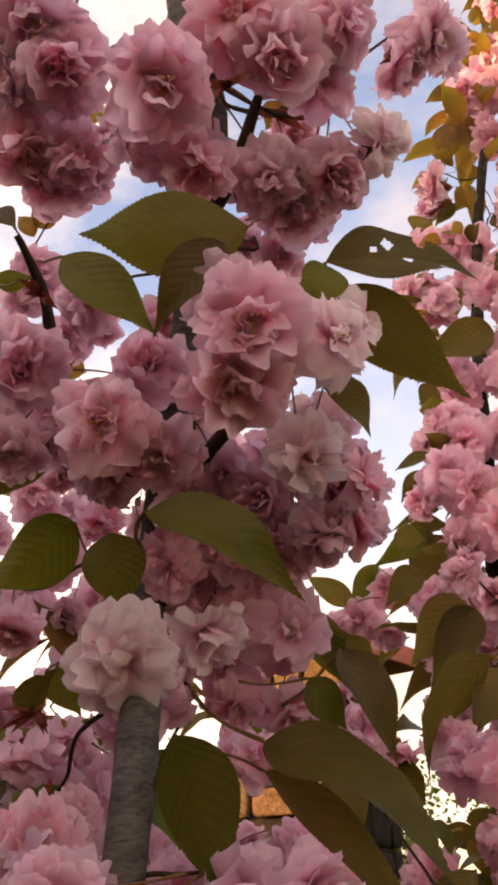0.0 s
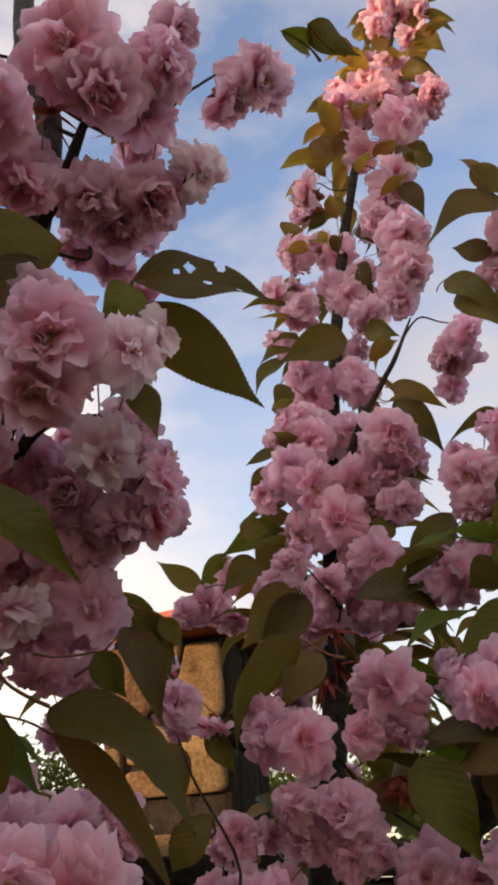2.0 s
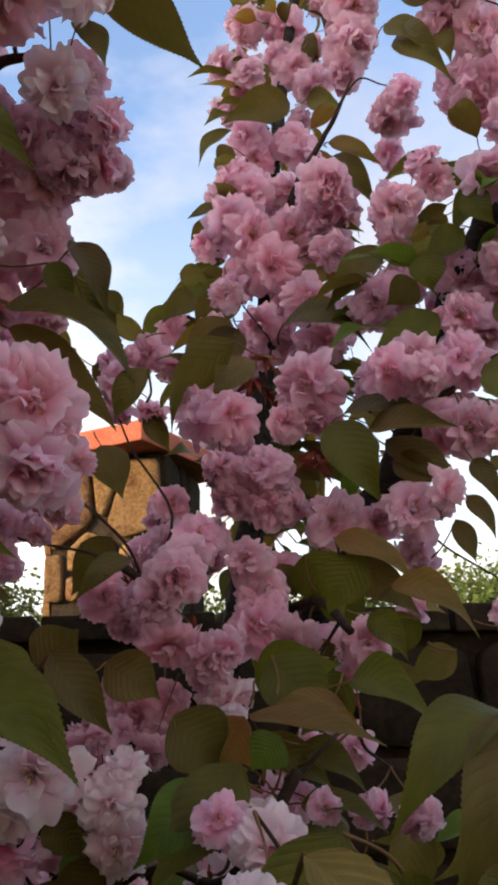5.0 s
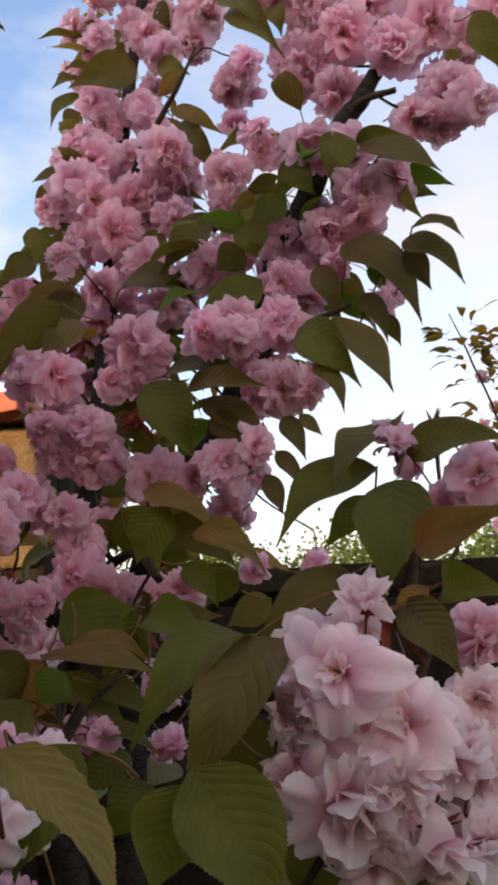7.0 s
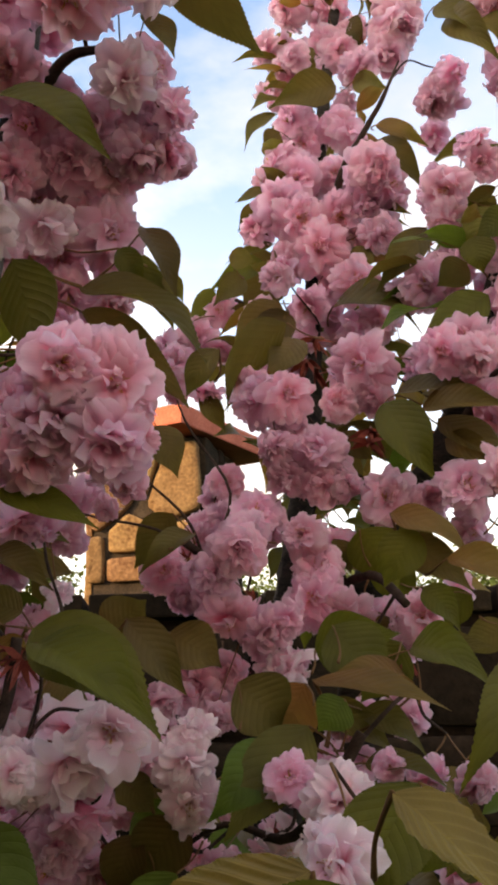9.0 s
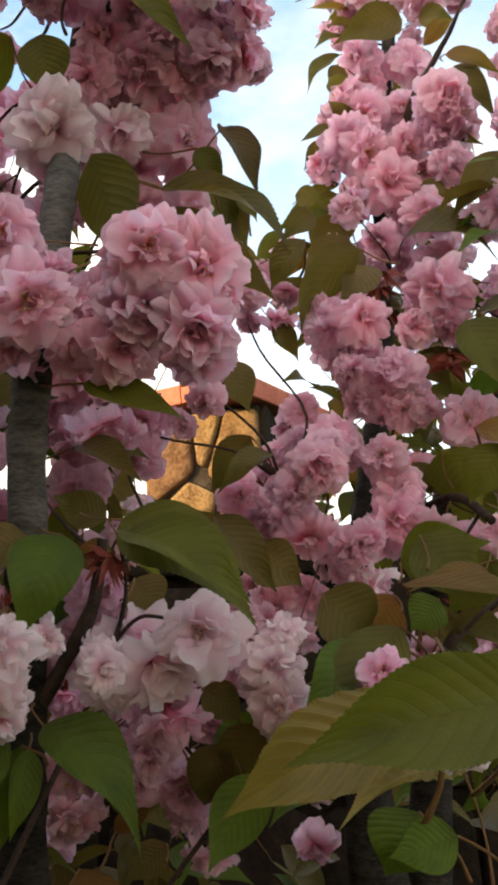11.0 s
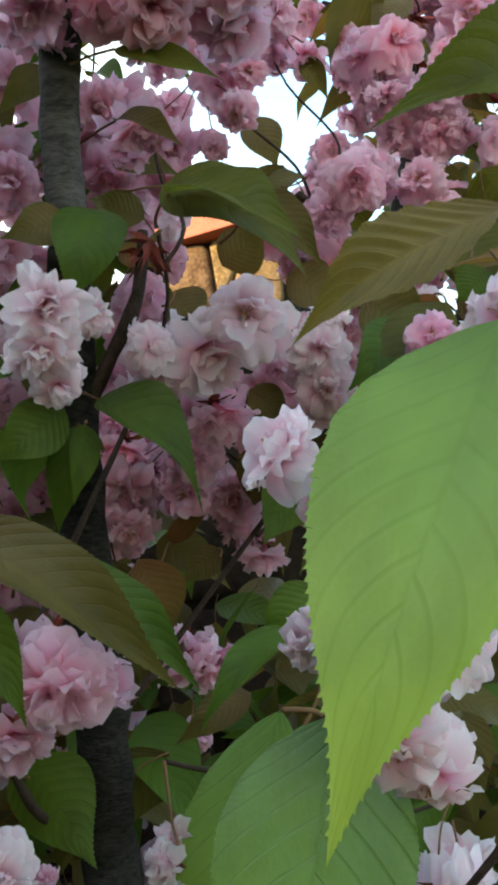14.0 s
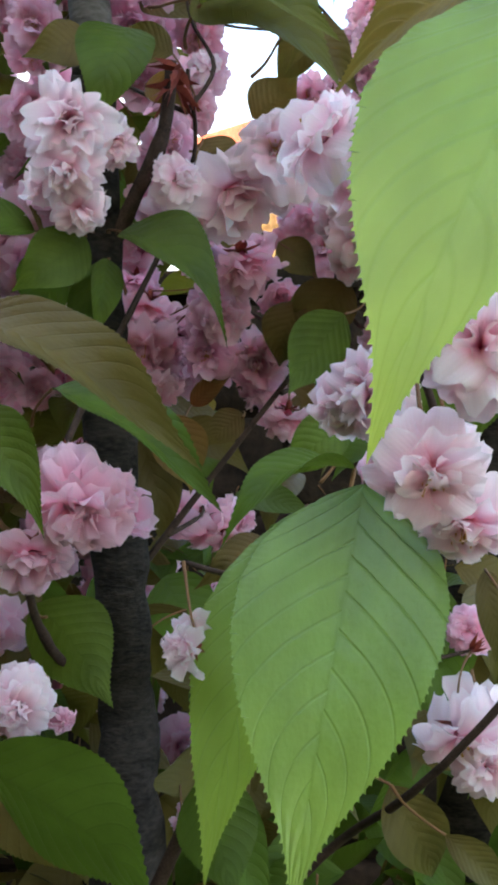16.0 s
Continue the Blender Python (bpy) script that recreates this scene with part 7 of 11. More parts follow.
blossom(column_cherry, (0.348, 1.000, 2.003), (-0.22, -0.28, -0.94), 0.0444, "pink", 0, (0.333, 1.030, 2.060))
inner_blossom(column_cherry, (0.357, 1.034, 2.014), (0.41, 0.44, -0.80), 0.0377, "pink", 9)
blossom(column_cherry, (0.318, 0.975, 1.791), (0.08, -0.87, -0.49), 0.0539, "pink", 4, (0.344, 0.990, 1.835))
inner_blossom(column_cherry, (0.329, 1.003, 1.812), (-0.33, -0.58, -0.75), 0.0458, "pink", 7)
blossom(column_cherry, (0.354, 0.939, 1.799), (-0.02, -0.95, -0.30), 0.0526, "pink", 3, (0.344, 0.990, 1.835))
inner_blossom(column_cherry, (0.372, 0.970, 1.811), (-0.29, 0.63, -0.72), 0.0447, "pink", 9)
inner_blossom(column_cherry, (0.363, 0.986, 1.799), (0.26, -0.88, -0.39), 0.0447, "pink", 7)
blossom(column_cherry, (0.249, 1.022, 1.806), (-0.32, -0.25, -0.91), 0.0489, "pink", 5, (0.238, 1.037, 1.843))
inner_blossom(column_cherry, (0.251, 1.060, 1.801), (-0.22, -0.13, -0.97), 0.0416, "pink", 7)
inner_blossom(column_cherry, (0.256, 1.087, 1.815), (-0.35, -0.17, -0.92), 0.0416, "pink", 7)
blossom(column_cherry, (0.309, 1.023, 2.031), (-0.31, -0.94, -0.13), 0.0529, "pink", 1, (0.333, 1.030, 2.060))
inner_blossom(column_cherry, (0.300, 1.062, 2.045), (-0.73, -0.58, -0.36), 0.0450, "pink", 8)
inner_blossom(column_cherry, (0.311, 1.044, 2.052), (0.40, -0.86, -0.33), 0.0450, "pink", 8)
blossom(column_cherry, (0.293, 1.041, 2.099), (-0.21, -0.85, -0.48), 0.0547, "pink", 0, (0.310, 1.063, 2.162))
inner_blossom(column_cherry, (0.310, 1.067, 2.126), (-0.73, -0.44, -0.51), 0.0465, "pink", 8)
blossom(column_cherry, (0.394, 1.113, 2.343), (0.27, -0.73, -0.62), 0.0533, "pink", 1, (0.406, 1.156, 2.376))
inner_blossom(column_cherry, (0.406, 1.137, 2.370), (0.02, -0.63, -0.78), 0.0453, "pink", 7)
blossom(column_cherry, (0.332, 0.954, 1.911), (0.03, -0.92, -0.40), 0.0552, "pink", 4, (0.319, 0.952, 1.905))
inner_blossom(column_cherry, (0.346, 0.993, 1.925), (0.35, -0.84, -0.41), 0.0470, "pink", 8)
blossom(column_cherry, (0.500, 1.163, 2.841), (0.11, -0.86, -0.49), 0.0617, "pink", 4, (0.508, 1.187, 2.896))
inner_blossom(column_cherry, (0.490, 1.200, 2.865), (0.32, -0.60, -0.73), 0.0524, "pink", 8)
inner_blossom(column_cherry, (0.488, 1.209, 2.896), (-0.68, 0.08, -0.73), 0.0524, "pink", 9)
blossom(column_cherry, (0.460, 1.150, 2.785), (-0.85, -0.52, -0.13), 0.0702, "pink", 2, (0.455, 1.176, 2.802))
inner_blossom(column_cherry, (0.476, 1.190, 2.815), (-0.81, -0.09, -0.59), 0.0597, "pink", 9)
inner_blossom(column_cherry, (0.471, 1.232, 2.803), (-0.61, 0.48, -0.63), 0.0597, "pink", 8)
blossom(column_cherry, (0.482, 1.143, 2.738), (-0.05, -0.78, -0.63), 0.0839, "pink", 1, (0.455, 1.176, 2.802))
inner_blossom(column_cherry, (0.505, 1.193, 2.803), (0.65, -0.56, -0.51), 0.0713, "pink", 9)
inner_blossom(column_cherry, (0.504, 1.219, 2.801), (-0.16, -0.85, -0.51), 0.0713, "pink", 7)
blossom(column_cherry, (0.420, 1.169, 2.752), (-0.77, -0.63, -0.04), 0.0702, "pink", 1, (0.455, 1.176, 2.802))
inner_blossom(column_cherry, (0.408, 1.215, 2.784), (-0.66, -0.69, -0.31), 0.0597, "pink", 7)
blossom(column_cherry, (0.529, 1.158, 2.701), (0.71, -0.33, -0.62), 0.0740, "pink", 1, (0.518, 1.168, 2.740))
inner_blossom(column_cherry, (0.565, 1.176, 2.750), (-0.35, 0.35, -0.87), 0.0629, "pink", 7)
inner_blossom(column_cherry, (0.529, 1.205, 2.759), (0.69, -0.52, -0.50), 0.0629, "pink", 7)
blossom(column_cherry, (0.496, 1.162, 2.698), (0.11, -0.23, -0.97), 0.0691, "pink", 5, (0.518, 1.168, 2.740))
inner_blossom(column_cherry, (0.508, 1.206, 2.732), (-0.84, 0.28, -0.46), 0.0587, "pink", 8)
blossom(column_cherry, (0.511, 1.222, 3.015), (-0.41, -0.61, -0.68), 0.0555, "pink", 0, (0.556, 1.244, 3.035))
inner_blossom(column_cherry, (0.532, 1.254, 3.041), (-0.56, -0.30, -0.77), 0.0472, "pink", 7)
inner_blossom(column_cherry, (0.506, 1.261, 3.076), (-0.44, -0.67, -0.60), 0.0472, "pink", 7)
blossom(column_cherry, (0.575, 1.229, 2.992), (0.85, -0.41, -0.34), 0.0555, "pink", 3, (0.556, 1.244, 3.035))
inner_blossom(column_cherry, (0.599, 1.240, 3.028), (0.87, -0.14, -0.47), 0.0472, "pink", 8)
blossom(column_cherry, (0.572, 1.255, 3.087), (-0.25, -0.51, -0.82), 0.0575, "pink", 1, (0.580, 1.277, 3.143))
inner_blossom(column_cherry, (0.589, 1.281, 3.116), (-0.51, -0.70, -0.50), 0.0489, "pink", 9)
blossom(column_cherry, (0.477, 1.169, 2.539), (0.66, -0.52, -0.54), 0.0804, "pink", 3, (0.484, 1.171, 2.593))
inner_blossom(column_cherry, (0.480, 1.201, 2.589), (0.65, -0.04, -0.76), 0.0683, "pink", 8)
blossom(column_cherry, (0.464, 1.099, 2.330), (0.77, -0.52, -0.37), 0.0762, "pink", 5, (0.463, 1.094, 2.386))
inner_blossom(column_cherry, (0.458, 1.132, 2.351), (-0.34, -0.41, -0.85), 0.0648, "pink", 9)
blossom(column_cherry, (0.403, 1.142, 2.311), (-0.02, -0.84, -0.53), 0.0604, "pink", 4, (0.406, 1.156, 2.376))
inner_blossom(column_cherry, (0.410, 1.180, 2.337), (0.10, -0.59, -0.80), 0.0514, "pink", 9)
inner_blossom(column_cherry, (0.375, 1.177, 2.337), (0.71, -0.49, -0.51), 0.0514, "pink", 9)
blossom(column_cherry, (0.483, 0.723, 2.038), (-0.93, -0.33, -0.17), 0.0617, "pink", 5, (0.473, 0.744, 2.113))
inner_blossom(column_cherry, (0.491, 0.762, 2.066), (0.07, -0.93, -0.37), 0.0524, "pink", 9)
blossom(column_cherry, (0.497, 0.689, 1.993), (-0.56, -0.72, -0.42), 0.0710, "pink", 0, (0.490, 0.748, 2.019))
inner_blossom(column_cherry, (0.516, 0.725, 2.047), (-0.65, -0.51, -0.56), 0.0604, "pink", 7)
inner_blossom(column_cherry, (0.526, 0.752, 2.054), (-0.84, -0.11, -0.52), 0.0604, "pink", 9)
blossom(column_cherry, (0.536, 0.659, 1.960), (-0.38, -0.83, -0.41), 0.0662, "pink", 1, (0.585, 0.673, 2.016))
inner_blossom(column_cherry, (0.568, 0.672, 2.000), (0.42, -0.39, -0.82), 0.0563, "pink", 8)
inner_blossom(column_cherry, (0.567, 0.705, 1.991), (-0.76, -0.39, -0.51), 0.0563, "pink", 9)
blossom(column_cherry, (0.571, 0.644, 1.980), (-0.28, -0.74, -0.61), 0.0633, "pink", 0, (0.585, 0.673, 2.016))
inner_blossom(column_cherry, (0.601, 0.674, 2.002), (0.13, -0.69, -0.72), 0.0538, "pink", 8)
inner_blossom(column_cherry, (0.586, 0.689, 2.030), (-0.70, -0.26, -0.66), 0.0538, "pink", 8)
blossom(column_cherry, (0.604, 0.640, 1.961), (0.38, -0.82, -0.42), 0.0575, "pink", 5, (0.585, 0.673, 2.016))
inner_blossom(column_cherry, (0.621, 0.658, 1.998), (-0.26, -0.34, -0.90), 0.0489, "pink", 8)
blossom(column_cherry, (0.471, 0.730, 1.973), (-0.50, -0.50, -0.71), 0.0548, "pink", 3, (0.490, 0.748, 2.019))
inner_blossom(column_cherry, (0.489, 0.768, 2.001), (-0.05, -0.41, -0.91), 0.0465, "pink", 8)
inner_blossom(column_cherry, (0.503, 0.777, 2.024), (-0.04, -0.58, -0.81), 0.0465, "pink", 7)
blossom(column_cherry, (0.491, 0.707, 1.932), (-0.42, -0.36, -0.83), 0.0533, "pink", 3, (0.490, 0.748, 2.019))
inner_blossom(column_cherry, (0.496, 0.732, 1.944), (-0.56, -0.41, -0.72), 0.0453, "pink", 8)
blossom(column_cherry, (0.530, 0.696, 2.037), (-0.46, -0.64, -0.61), 0.0608, "pink", 1, (0.542, 0.721, 2.087))
inner_blossom(column_cherry, (0.551, 0.719, 2.056), (-0.05, 0.08, -1.00), 0.0517, "pink", 8)
inner_blossom(column_cherry, (0.546, 0.721, 2.058), (-0.50, -0.55, -0.67), 0.0517, "pink", 8)
blossom(column_cherry, (0.565, 0.616, 1.882), (-0.31, -0.71, -0.64), 0.0624, "pink", 4, (0.573, 0.642, 1.910))
inner_blossom(column_cherry, (0.585, 0.655, 1.912), (0.20, -0.74, -0.65), 0.0530, "pink", 8)
inner_blossom(column_cherry, (0.603, 0.662, 1.945), (0.69, 0.10, -0.72), 0.0530, "pink", 7)
blossom(column_cherry, (0.534, 0.630, 1.861), (-0.05, -0.47, -0.88), 0.0543, "pink", 6, (0.573, 0.642, 1.910))
inner_blossom(column_cherry, (0.552, 0.683, 1.887), (0.53, -0.44, -0.72), 0.0461, "pink", 7)
inner_blossom(column_cherry, (0.565, 0.646, 1.908), (-0.39, 0.68, -0.62), 0.0461, "pink", 8)
blossom(column_cherry, (0.575, 0.593, 1.855), (0.55, -0.77, -0.34), 0.0526, "pink", 0, (0.573, 0.642, 1.910))
inner_blossom(column_cherry, (0.587, 0.611, 1.871), (-0.43, -0.06, -0.90), 0.0447, "pink", 8)
blossom(column_cherry, (0.557, 0.626, 1.852), (-0.07, -0.21, -0.98), 0.0488, "pink", 5, (0.573, 0.642, 1.910))
inner_blossom(column_cherry, (0.566, 0.651, 1.859), (-0.35, 0.09, -0.93), 0.0415, "pink", 9)
inner_blossom(column_cherry, (0.573, 0.670, 1.894), (-0.58, 0.14, -0.80), 0.0415, "pink", 8)
blossom(column_cherry, (0.478, 0.651, 1.790), (-0.18, -0.81, -0.56), 0.0588, "pink", 0, (0.503, 0.681, 1.834))
inner_blossom(column_cherry, (0.489, 0.687, 1.815), (0.31, -0.20, -0.93), 0.0500, "pink", 7)
blossom(column_cherry, (0.514, 0.650, 1.810), (0.59, -0.70, -0.41), 0.0434, "pink", 1, (0.503, 0.681, 1.834))
inner_blossom(column_cherry, (0.528, 0.676, 1.834), (-0.59, -0.71, -0.38), 0.0369, "pink", 8)
inner_blossom(column_cherry, (0.545, 0.705, 1.823), (-0.01, -0.89, -0.45), 0.0369, "pink", 8)
blossom(column_cherry, (0.452, 0.679, 1.763), (-0.30, -0.78, -0.55), 0.0543, "pink", 1, (0.449, 0.733, 1.774))
inner_blossom(column_cherry, (0.464, 0.718, 1.774), (-0.71, -0.46, -0.54), 0.0461, "pink", 9)
inner_blossom(column_cherry, (0.467, 0.727, 1.802), (0.04, -0.91, -0.41), 0.0461, "pink", 7)
blossom(column_cherry, (0.478, 0.657, 1.768), (-0.11, -0.74, -0.67), 0.0534, "pink", 3, (0.503, 0.681, 1.834))
inner_blossom(column_cherry, (0.483, 0.677, 1.784), (-0.42, -0.43, -0.80), 0.0454, "pink", 7)
inner_blossom(column_cherry, (0.492, 0.714, 1.797), (-0.43, 0.36, -0.83), 0.0454, "pink", 8)
blossom(column_cherry, (0.457, 0.686, 1.733), (0.11, -0.55, -0.83), 0.0434, "pink", 6, (0.449, 0.733, 1.774))
inner_blossom(column_cherry, (0.460, 0.718, 1.752), (-0.40, -0.59, -0.70), 0.0369, "pink", 8)
blossom(column_cherry, (0.411, 0.702, 1.721), (-0.36, -0.84, -0.40), 0.0488, "pink", 0, (0.449, 0.733, 1.774))
inner_blossom(column_cherry, (0.441, 0.721, 1.740), (-0.45, -0.81, -0.38), 0.0415, "pink", 7)
inner_blossom(column_cherry, (0.425, 0.741, 1.751), (-0.47, -0.79, -0.39), 0.0415, "pink", 7)
blossom(column_cherry, (0.497, 0.673, 1.688), (0.82, -0.55, -0.15), 0.0374, "pink", 5, (0.512, 0.703, 1.730))
inner_blossom(column_cherry, (0.515, 0.685, 1.706), (-0.16, 0.91, -0.38), 0.0318, "pink", 7)
blossom(column_cherry, (0.434, 0.701, 1.704), (-0.37, -0.09, -0.93), 0.0434, "pink", 0, (0.449, 0.733, 1.774))
inner_blossom(column_cherry, (0.431, 0.736, 1.713), (-0.36, 0.45, -0.82), 0.0369, "pink", 7)
inner_blossom(column_cherry, (0.451, 0.743, 1.716), (-0.63, -0.05, -0.77), 0.0369, "pink", 7)
blossom(column_cherry, (0.380, 0.634, 1.593), (-0.29, -0.89, -0.35), 0.0548, "pink", 0, (0.386, 0.675, 1.643))
inner_blossom(column_cherry, (0.371, 0.670, 1.610), (-0.82, -0.48, -0.31), 0.0466, "pink", 9)
inner_blossom(column_cherry, (0.395, 0.690, 1.624), (0.43, -0.59, -0.68), 0.0466, "pink", 9)
blossom(column_cherry, (0.400, 0.628, 1.593), (0.58, -0.73, -0.37), 0.0405, "pink", 2, (0.386, 0.675, 1.643))
inner_blossom(column_cherry, (0.405, 0.650, 1.594), (0.80, -0.30, -0.52), 0.0344, "pink", 9)
blossom(column_cherry, (0.369, 0.664, 1.595), (-0.32, -0.60, -0.73), 0.0395, "pink", 3, (0.372, 0.696, 1.673))
inner_blossom(column_cherry, (0.377, 0.709, 1.595), (0.35, -0.21, -0.91), 0.0335, "pink", 9)
blossom(column_cherry, (0.633, 0.625, 1.986), (0.55, -0.79, -0.27), 0.0575, "pink", 5, (0.650, 0.648, 2.035))
inner_blossom(column_cherry, (0.658, 0.669, 2.003), (0.70, -0.49, -0.51), 0.0489, "pink", 7)
inner_blossom(column_cherry, (0.659, 0.652, 2.022), (0.52, -0.74, -0.42), 0.0489, "pink", 8)
blossom(column_cherry, (0.338, 0.609, 1.626), (-0.19, -0.57, -0.80), 0.0414, "pink", 1, (0.372, 0.696, 1.673))
inner_blossom(column_cherry, (0.342, 0.642, 1.638), (0.64, -0.10, -0.76), 0.0352, "pink", 9)
blossom(column_cherry, (0.315, 0.626, 1.637), (-0.32, -0.88, -0.36), 0.0422, "pink", 3, (0.372, 0.696, 1.673))
inner_blossom(column_cherry, (0.323, 0.646, 1.651), (-0.59, -0.69, -0.42), 0.0358, "pink", 7)
blossom(column_cherry, (0.171, 0.626, 1.425), (-0.17, -0.78, -0.60), 0.0370, "pink", 2, (0.165, 0.670, 1.450))
inner_blossom(column_cherry, (0.164, 0.657, 1.428), (0.55, -0.65, -0.52), 0.0314, "pink", 8)
inner_blossom(column_cherry, (0.172, 0.665, 1.416), (0.17, -0.93, -0.33), 0.0314, "pink", 7)
blossom(column_cherry, (0.182, 0.621, 1.431), (-0.14, -0.66, -0.74), 0.0288, "pink", 2, (0.165, 0.670, 1.450))
inner_blossom(column_cherry, (0.189, 0.641, 1.436), (0.36, -0.61, -0.71), 0.0245, "pink", 9)
blossom(near_cherry, (0.279, 0.291, 1.365), (-0.59, -0.81, 0.09), 0.0477, "pale", 3, (0.305, 0.337, 1.369))
inner_blossom(near_cherry, (0.298, 0.323, 1.375), (-0.95, 0.20, -0.23), 0.0406, "pale", 8)
inner_blossom(near_cherry, (0.289, 0.345, 1.374), (0.49, 0.66, -0.57), 0.0406, "pale", 9)
blossom(near_cherry, (0.274, 0.304, 1.350), (-0.92, -0.32, -0.24), 0.0430, "pale", 3, (0.305, 0.337, 1.369))
inner_blossom(near_cherry, (0.271, 0.320, 1.344), (-0.80, 0.34, -0.50), 0.0365, "pale", 7)
inner_blossom(near_cherry, (0.289, 0.364, 1.347), (-0.68, -0.33, -0.65), 0.0365, "pale", 8)
blossom(near_cherry, (0.302, 0.290, 1.343), (-0.48, -0.86, 0.17), 0.0499, "pale", 0, (0.305, 0.337, 1.369))
inner_blossom(near_cherry, (0.321, 0.329, 1.346), (-0.40, 0.74, -0.53), 0.0425, "pale", 9)
blossom(near_cherry, (0.283, 0.300, 1.317), (-0.24, -0.85, -0.46), 0.0485, "pale", 6, (0.305, 0.337, 1.369))
inner_blossom(near_cherry, (0.293, 0.321, 1.315), (0.05, -0.85, -0.53), 0.0412, "pale", 7)
blossom(near_cherry, (0.301, 0.297, 1.320), (-0.27, -0.69, -0.68), 0.0422, "pale", 2, (0.305, 0.337, 1.369))
inner_blossom(near_cherry, (0.316, 0.331, 1.312), (0.01, -0.80, -0.59), 0.0358, "pale", 9)
inner_blossom(near_cherry, (0.325, 0.344, 1.319), (-0.10, 0.43, -0.90), 0.0358, "pale", 7)
blossom(near_cherry, (0.268, 0.318, 1.326), (-0.91, -0.31, -0.26), 0.0391, "pale", 3, (0.305, 0.337, 1.369))
inner_blossom(near_cherry, (0.279, 0.340, 1.322), (-0.48, -0.29, -0.83), 0.0333, "pale", 8)
inner_blossom(near_cherry, (0.278, 0.350, 1.317), (0.27, 0.79, -0.54), 0.0333, "pale", 7)
blossom(near_cherry, (0.330, 0.307, 1.330), (-0.13, -0.64, -0.76), 0.0445, "pale", 1, (0.305, 0.337, 1.369))
inner_blossom(near_cherry, (0.351, 0.346, 1.325), (0.19, 0.05, -0.98), 0.0378, "pale", 9)
inner_blossom(near_cherry, (0.347, 0.349, 1.319), (-0.50, -0.01, -0.87), 0.0378, "pale", 8)
blossom(near_cherry, (0.351, 0.317, 1.349), (-0.12, -0.98, -0.18), 0.0345, "pale", 4, (0.363, 0.350, 1.352))
inner_blossom(near_cherry, (0.366, 0.342, 1.350), (-0.68, -0.59, -0.44), 0.0293, "pale", 9)
inner_blossom(near_cherry, (0.365, 0.351, 1.348), (-0.70, -0.54, -0.47), 0.0293, "pale", 7)
blossom(near_cherry, (0.352, 0.325, 1.319), (0.34, -0.52, -0.78), 0.0419, "pale", 5, (0.363, 0.350, 1.352))
inner_blossom(near_cherry, (0.374, 0.351, 1.320), (-0.82, 0.08, -0.56), 0.0356, "pale", 7)
inner_blossom(near_cherry, (0.361, 0.384, 1.320), (-0.66, -0.59, -0.47), 0.0356, "pale", 8)
blossom(near_cherry, (0.321, 0.304, 1.297), (-0.08, -0.39, -0.92), 0.0475, "pale", 2, (0.363, 0.350, 1.352))
inner_blossom(near_cherry, (0.341, 0.339, 1.298), (-0.29, -0.60, -0.75), 0.0404, "pale", 8)
blossom(near_cherry, (0.296, 0.313, 1.292), (-0.12, -0.53, -0.84), 0.0384, "pale", 2, (0.286, 0.335, 1.309))
inner_blossom(near_cherry, (0.304, 0.346, 1.293), (0.74, 0.03, -0.67), 0.0327, "pale", 8)
inner_blossom(near_cherry, (0.319, 0.357, 1.285), (0.52, -0.38, -0.77), 0.0327, "pale", 8)
blossom(near_cherry, (0.341, 0.314, 1.295), (0.12, -0.55, -0.83), 0.0351, "pale", 1, (0.363, 0.350, 1.352))
inner_blossom(near_cherry, (0.358, 0.326, 1.302), (0.62, -0.29, -0.73), 0.0299, "pale", 7)
blossom(near_cherry, (0.346, 0.355, 1.471), (-0.03, -0.43, 0.90), 0.0273, "pink", 6, (0.377, 0.374, 1.487))
inner_blossom(near_cherry, (0.352, 0.377, 1.481), (0.66, -0.67, 0.35), 0.0232, "pink", 8)
inner_blossom(near_cherry, (0.368, 0.390, 1.470), (1.00, 0.02, 0.10), 0.0232, "pink", 7)
blossom(near_cherry, (0.372, 0.326, 1.449), (-0.42, -0.90, 0.13), 0.0366, "pink", 0, (0.377, 0.374, 1.487))
inner_blossom(near_cherry, (0.390, 0.359, 1.458), (0.44, 0.71, -0.55), 0.0311, "pink", 7)
inner_blossom(near_cherry, (0.386, 0.363, 1.445), (0.10, -0.33, -0.94), 0.0311, "pink", 9)
blossom(near_cherry, (0.364, 0.346, 1.436), (-0.18, -0.77, -0.61), 0.0293, "pink", 3, (0.377, 0.374, 1.487))
inner_blossom(near_cherry, (0.373, 0.356, 1.441), (0.72, 0.07, -0.69), 0.0249, "pink", 9)
blossom(near_cherry, (0.367, 0.333, 1.375), (0.02, -0.50, -0.87), 0.0368, "pink", 5, (0.363, 0.350, 1.352))
inner_blossom(near_cherry, (0.373, 0.350, 1.372), (0.40, -0.58, -0.71), 0.0313, "pink", 9)
blossom(column_cherry, (0.414, 0.689, 1.457), (-0.19, -0.69, 0.69), 0.0271, "pink", 6, (0.426, 0.722, 1.490))
inner_blossom(column_cherry, (0.422, 0.705, 1.452), (-0.69, -0.71, 0.08), 0.0231, "pink", 7)
inner_blossom(column_cherry, (0.431, 0.722, 1.464), (0.99, 0.14, 0.05), 0.0231, "pink", 7)
blossom(near_cherry, (0.183, 0.509, 1.328), (-0.05, -0.98, 0.21), 0.0345, "pale", 3, (0.174, 0.539, 1.353))
inner_blossom(near_cherry, (0.188, 0.529, 1.323), (-0.46, -0.87, -0.15), 0.0293, "pale", 9)
inner_blossom(near_cherry, (0.180, 0.530, 1.324), (-0.19, -0.14, -0.97), 0.0293, "pale", 7)
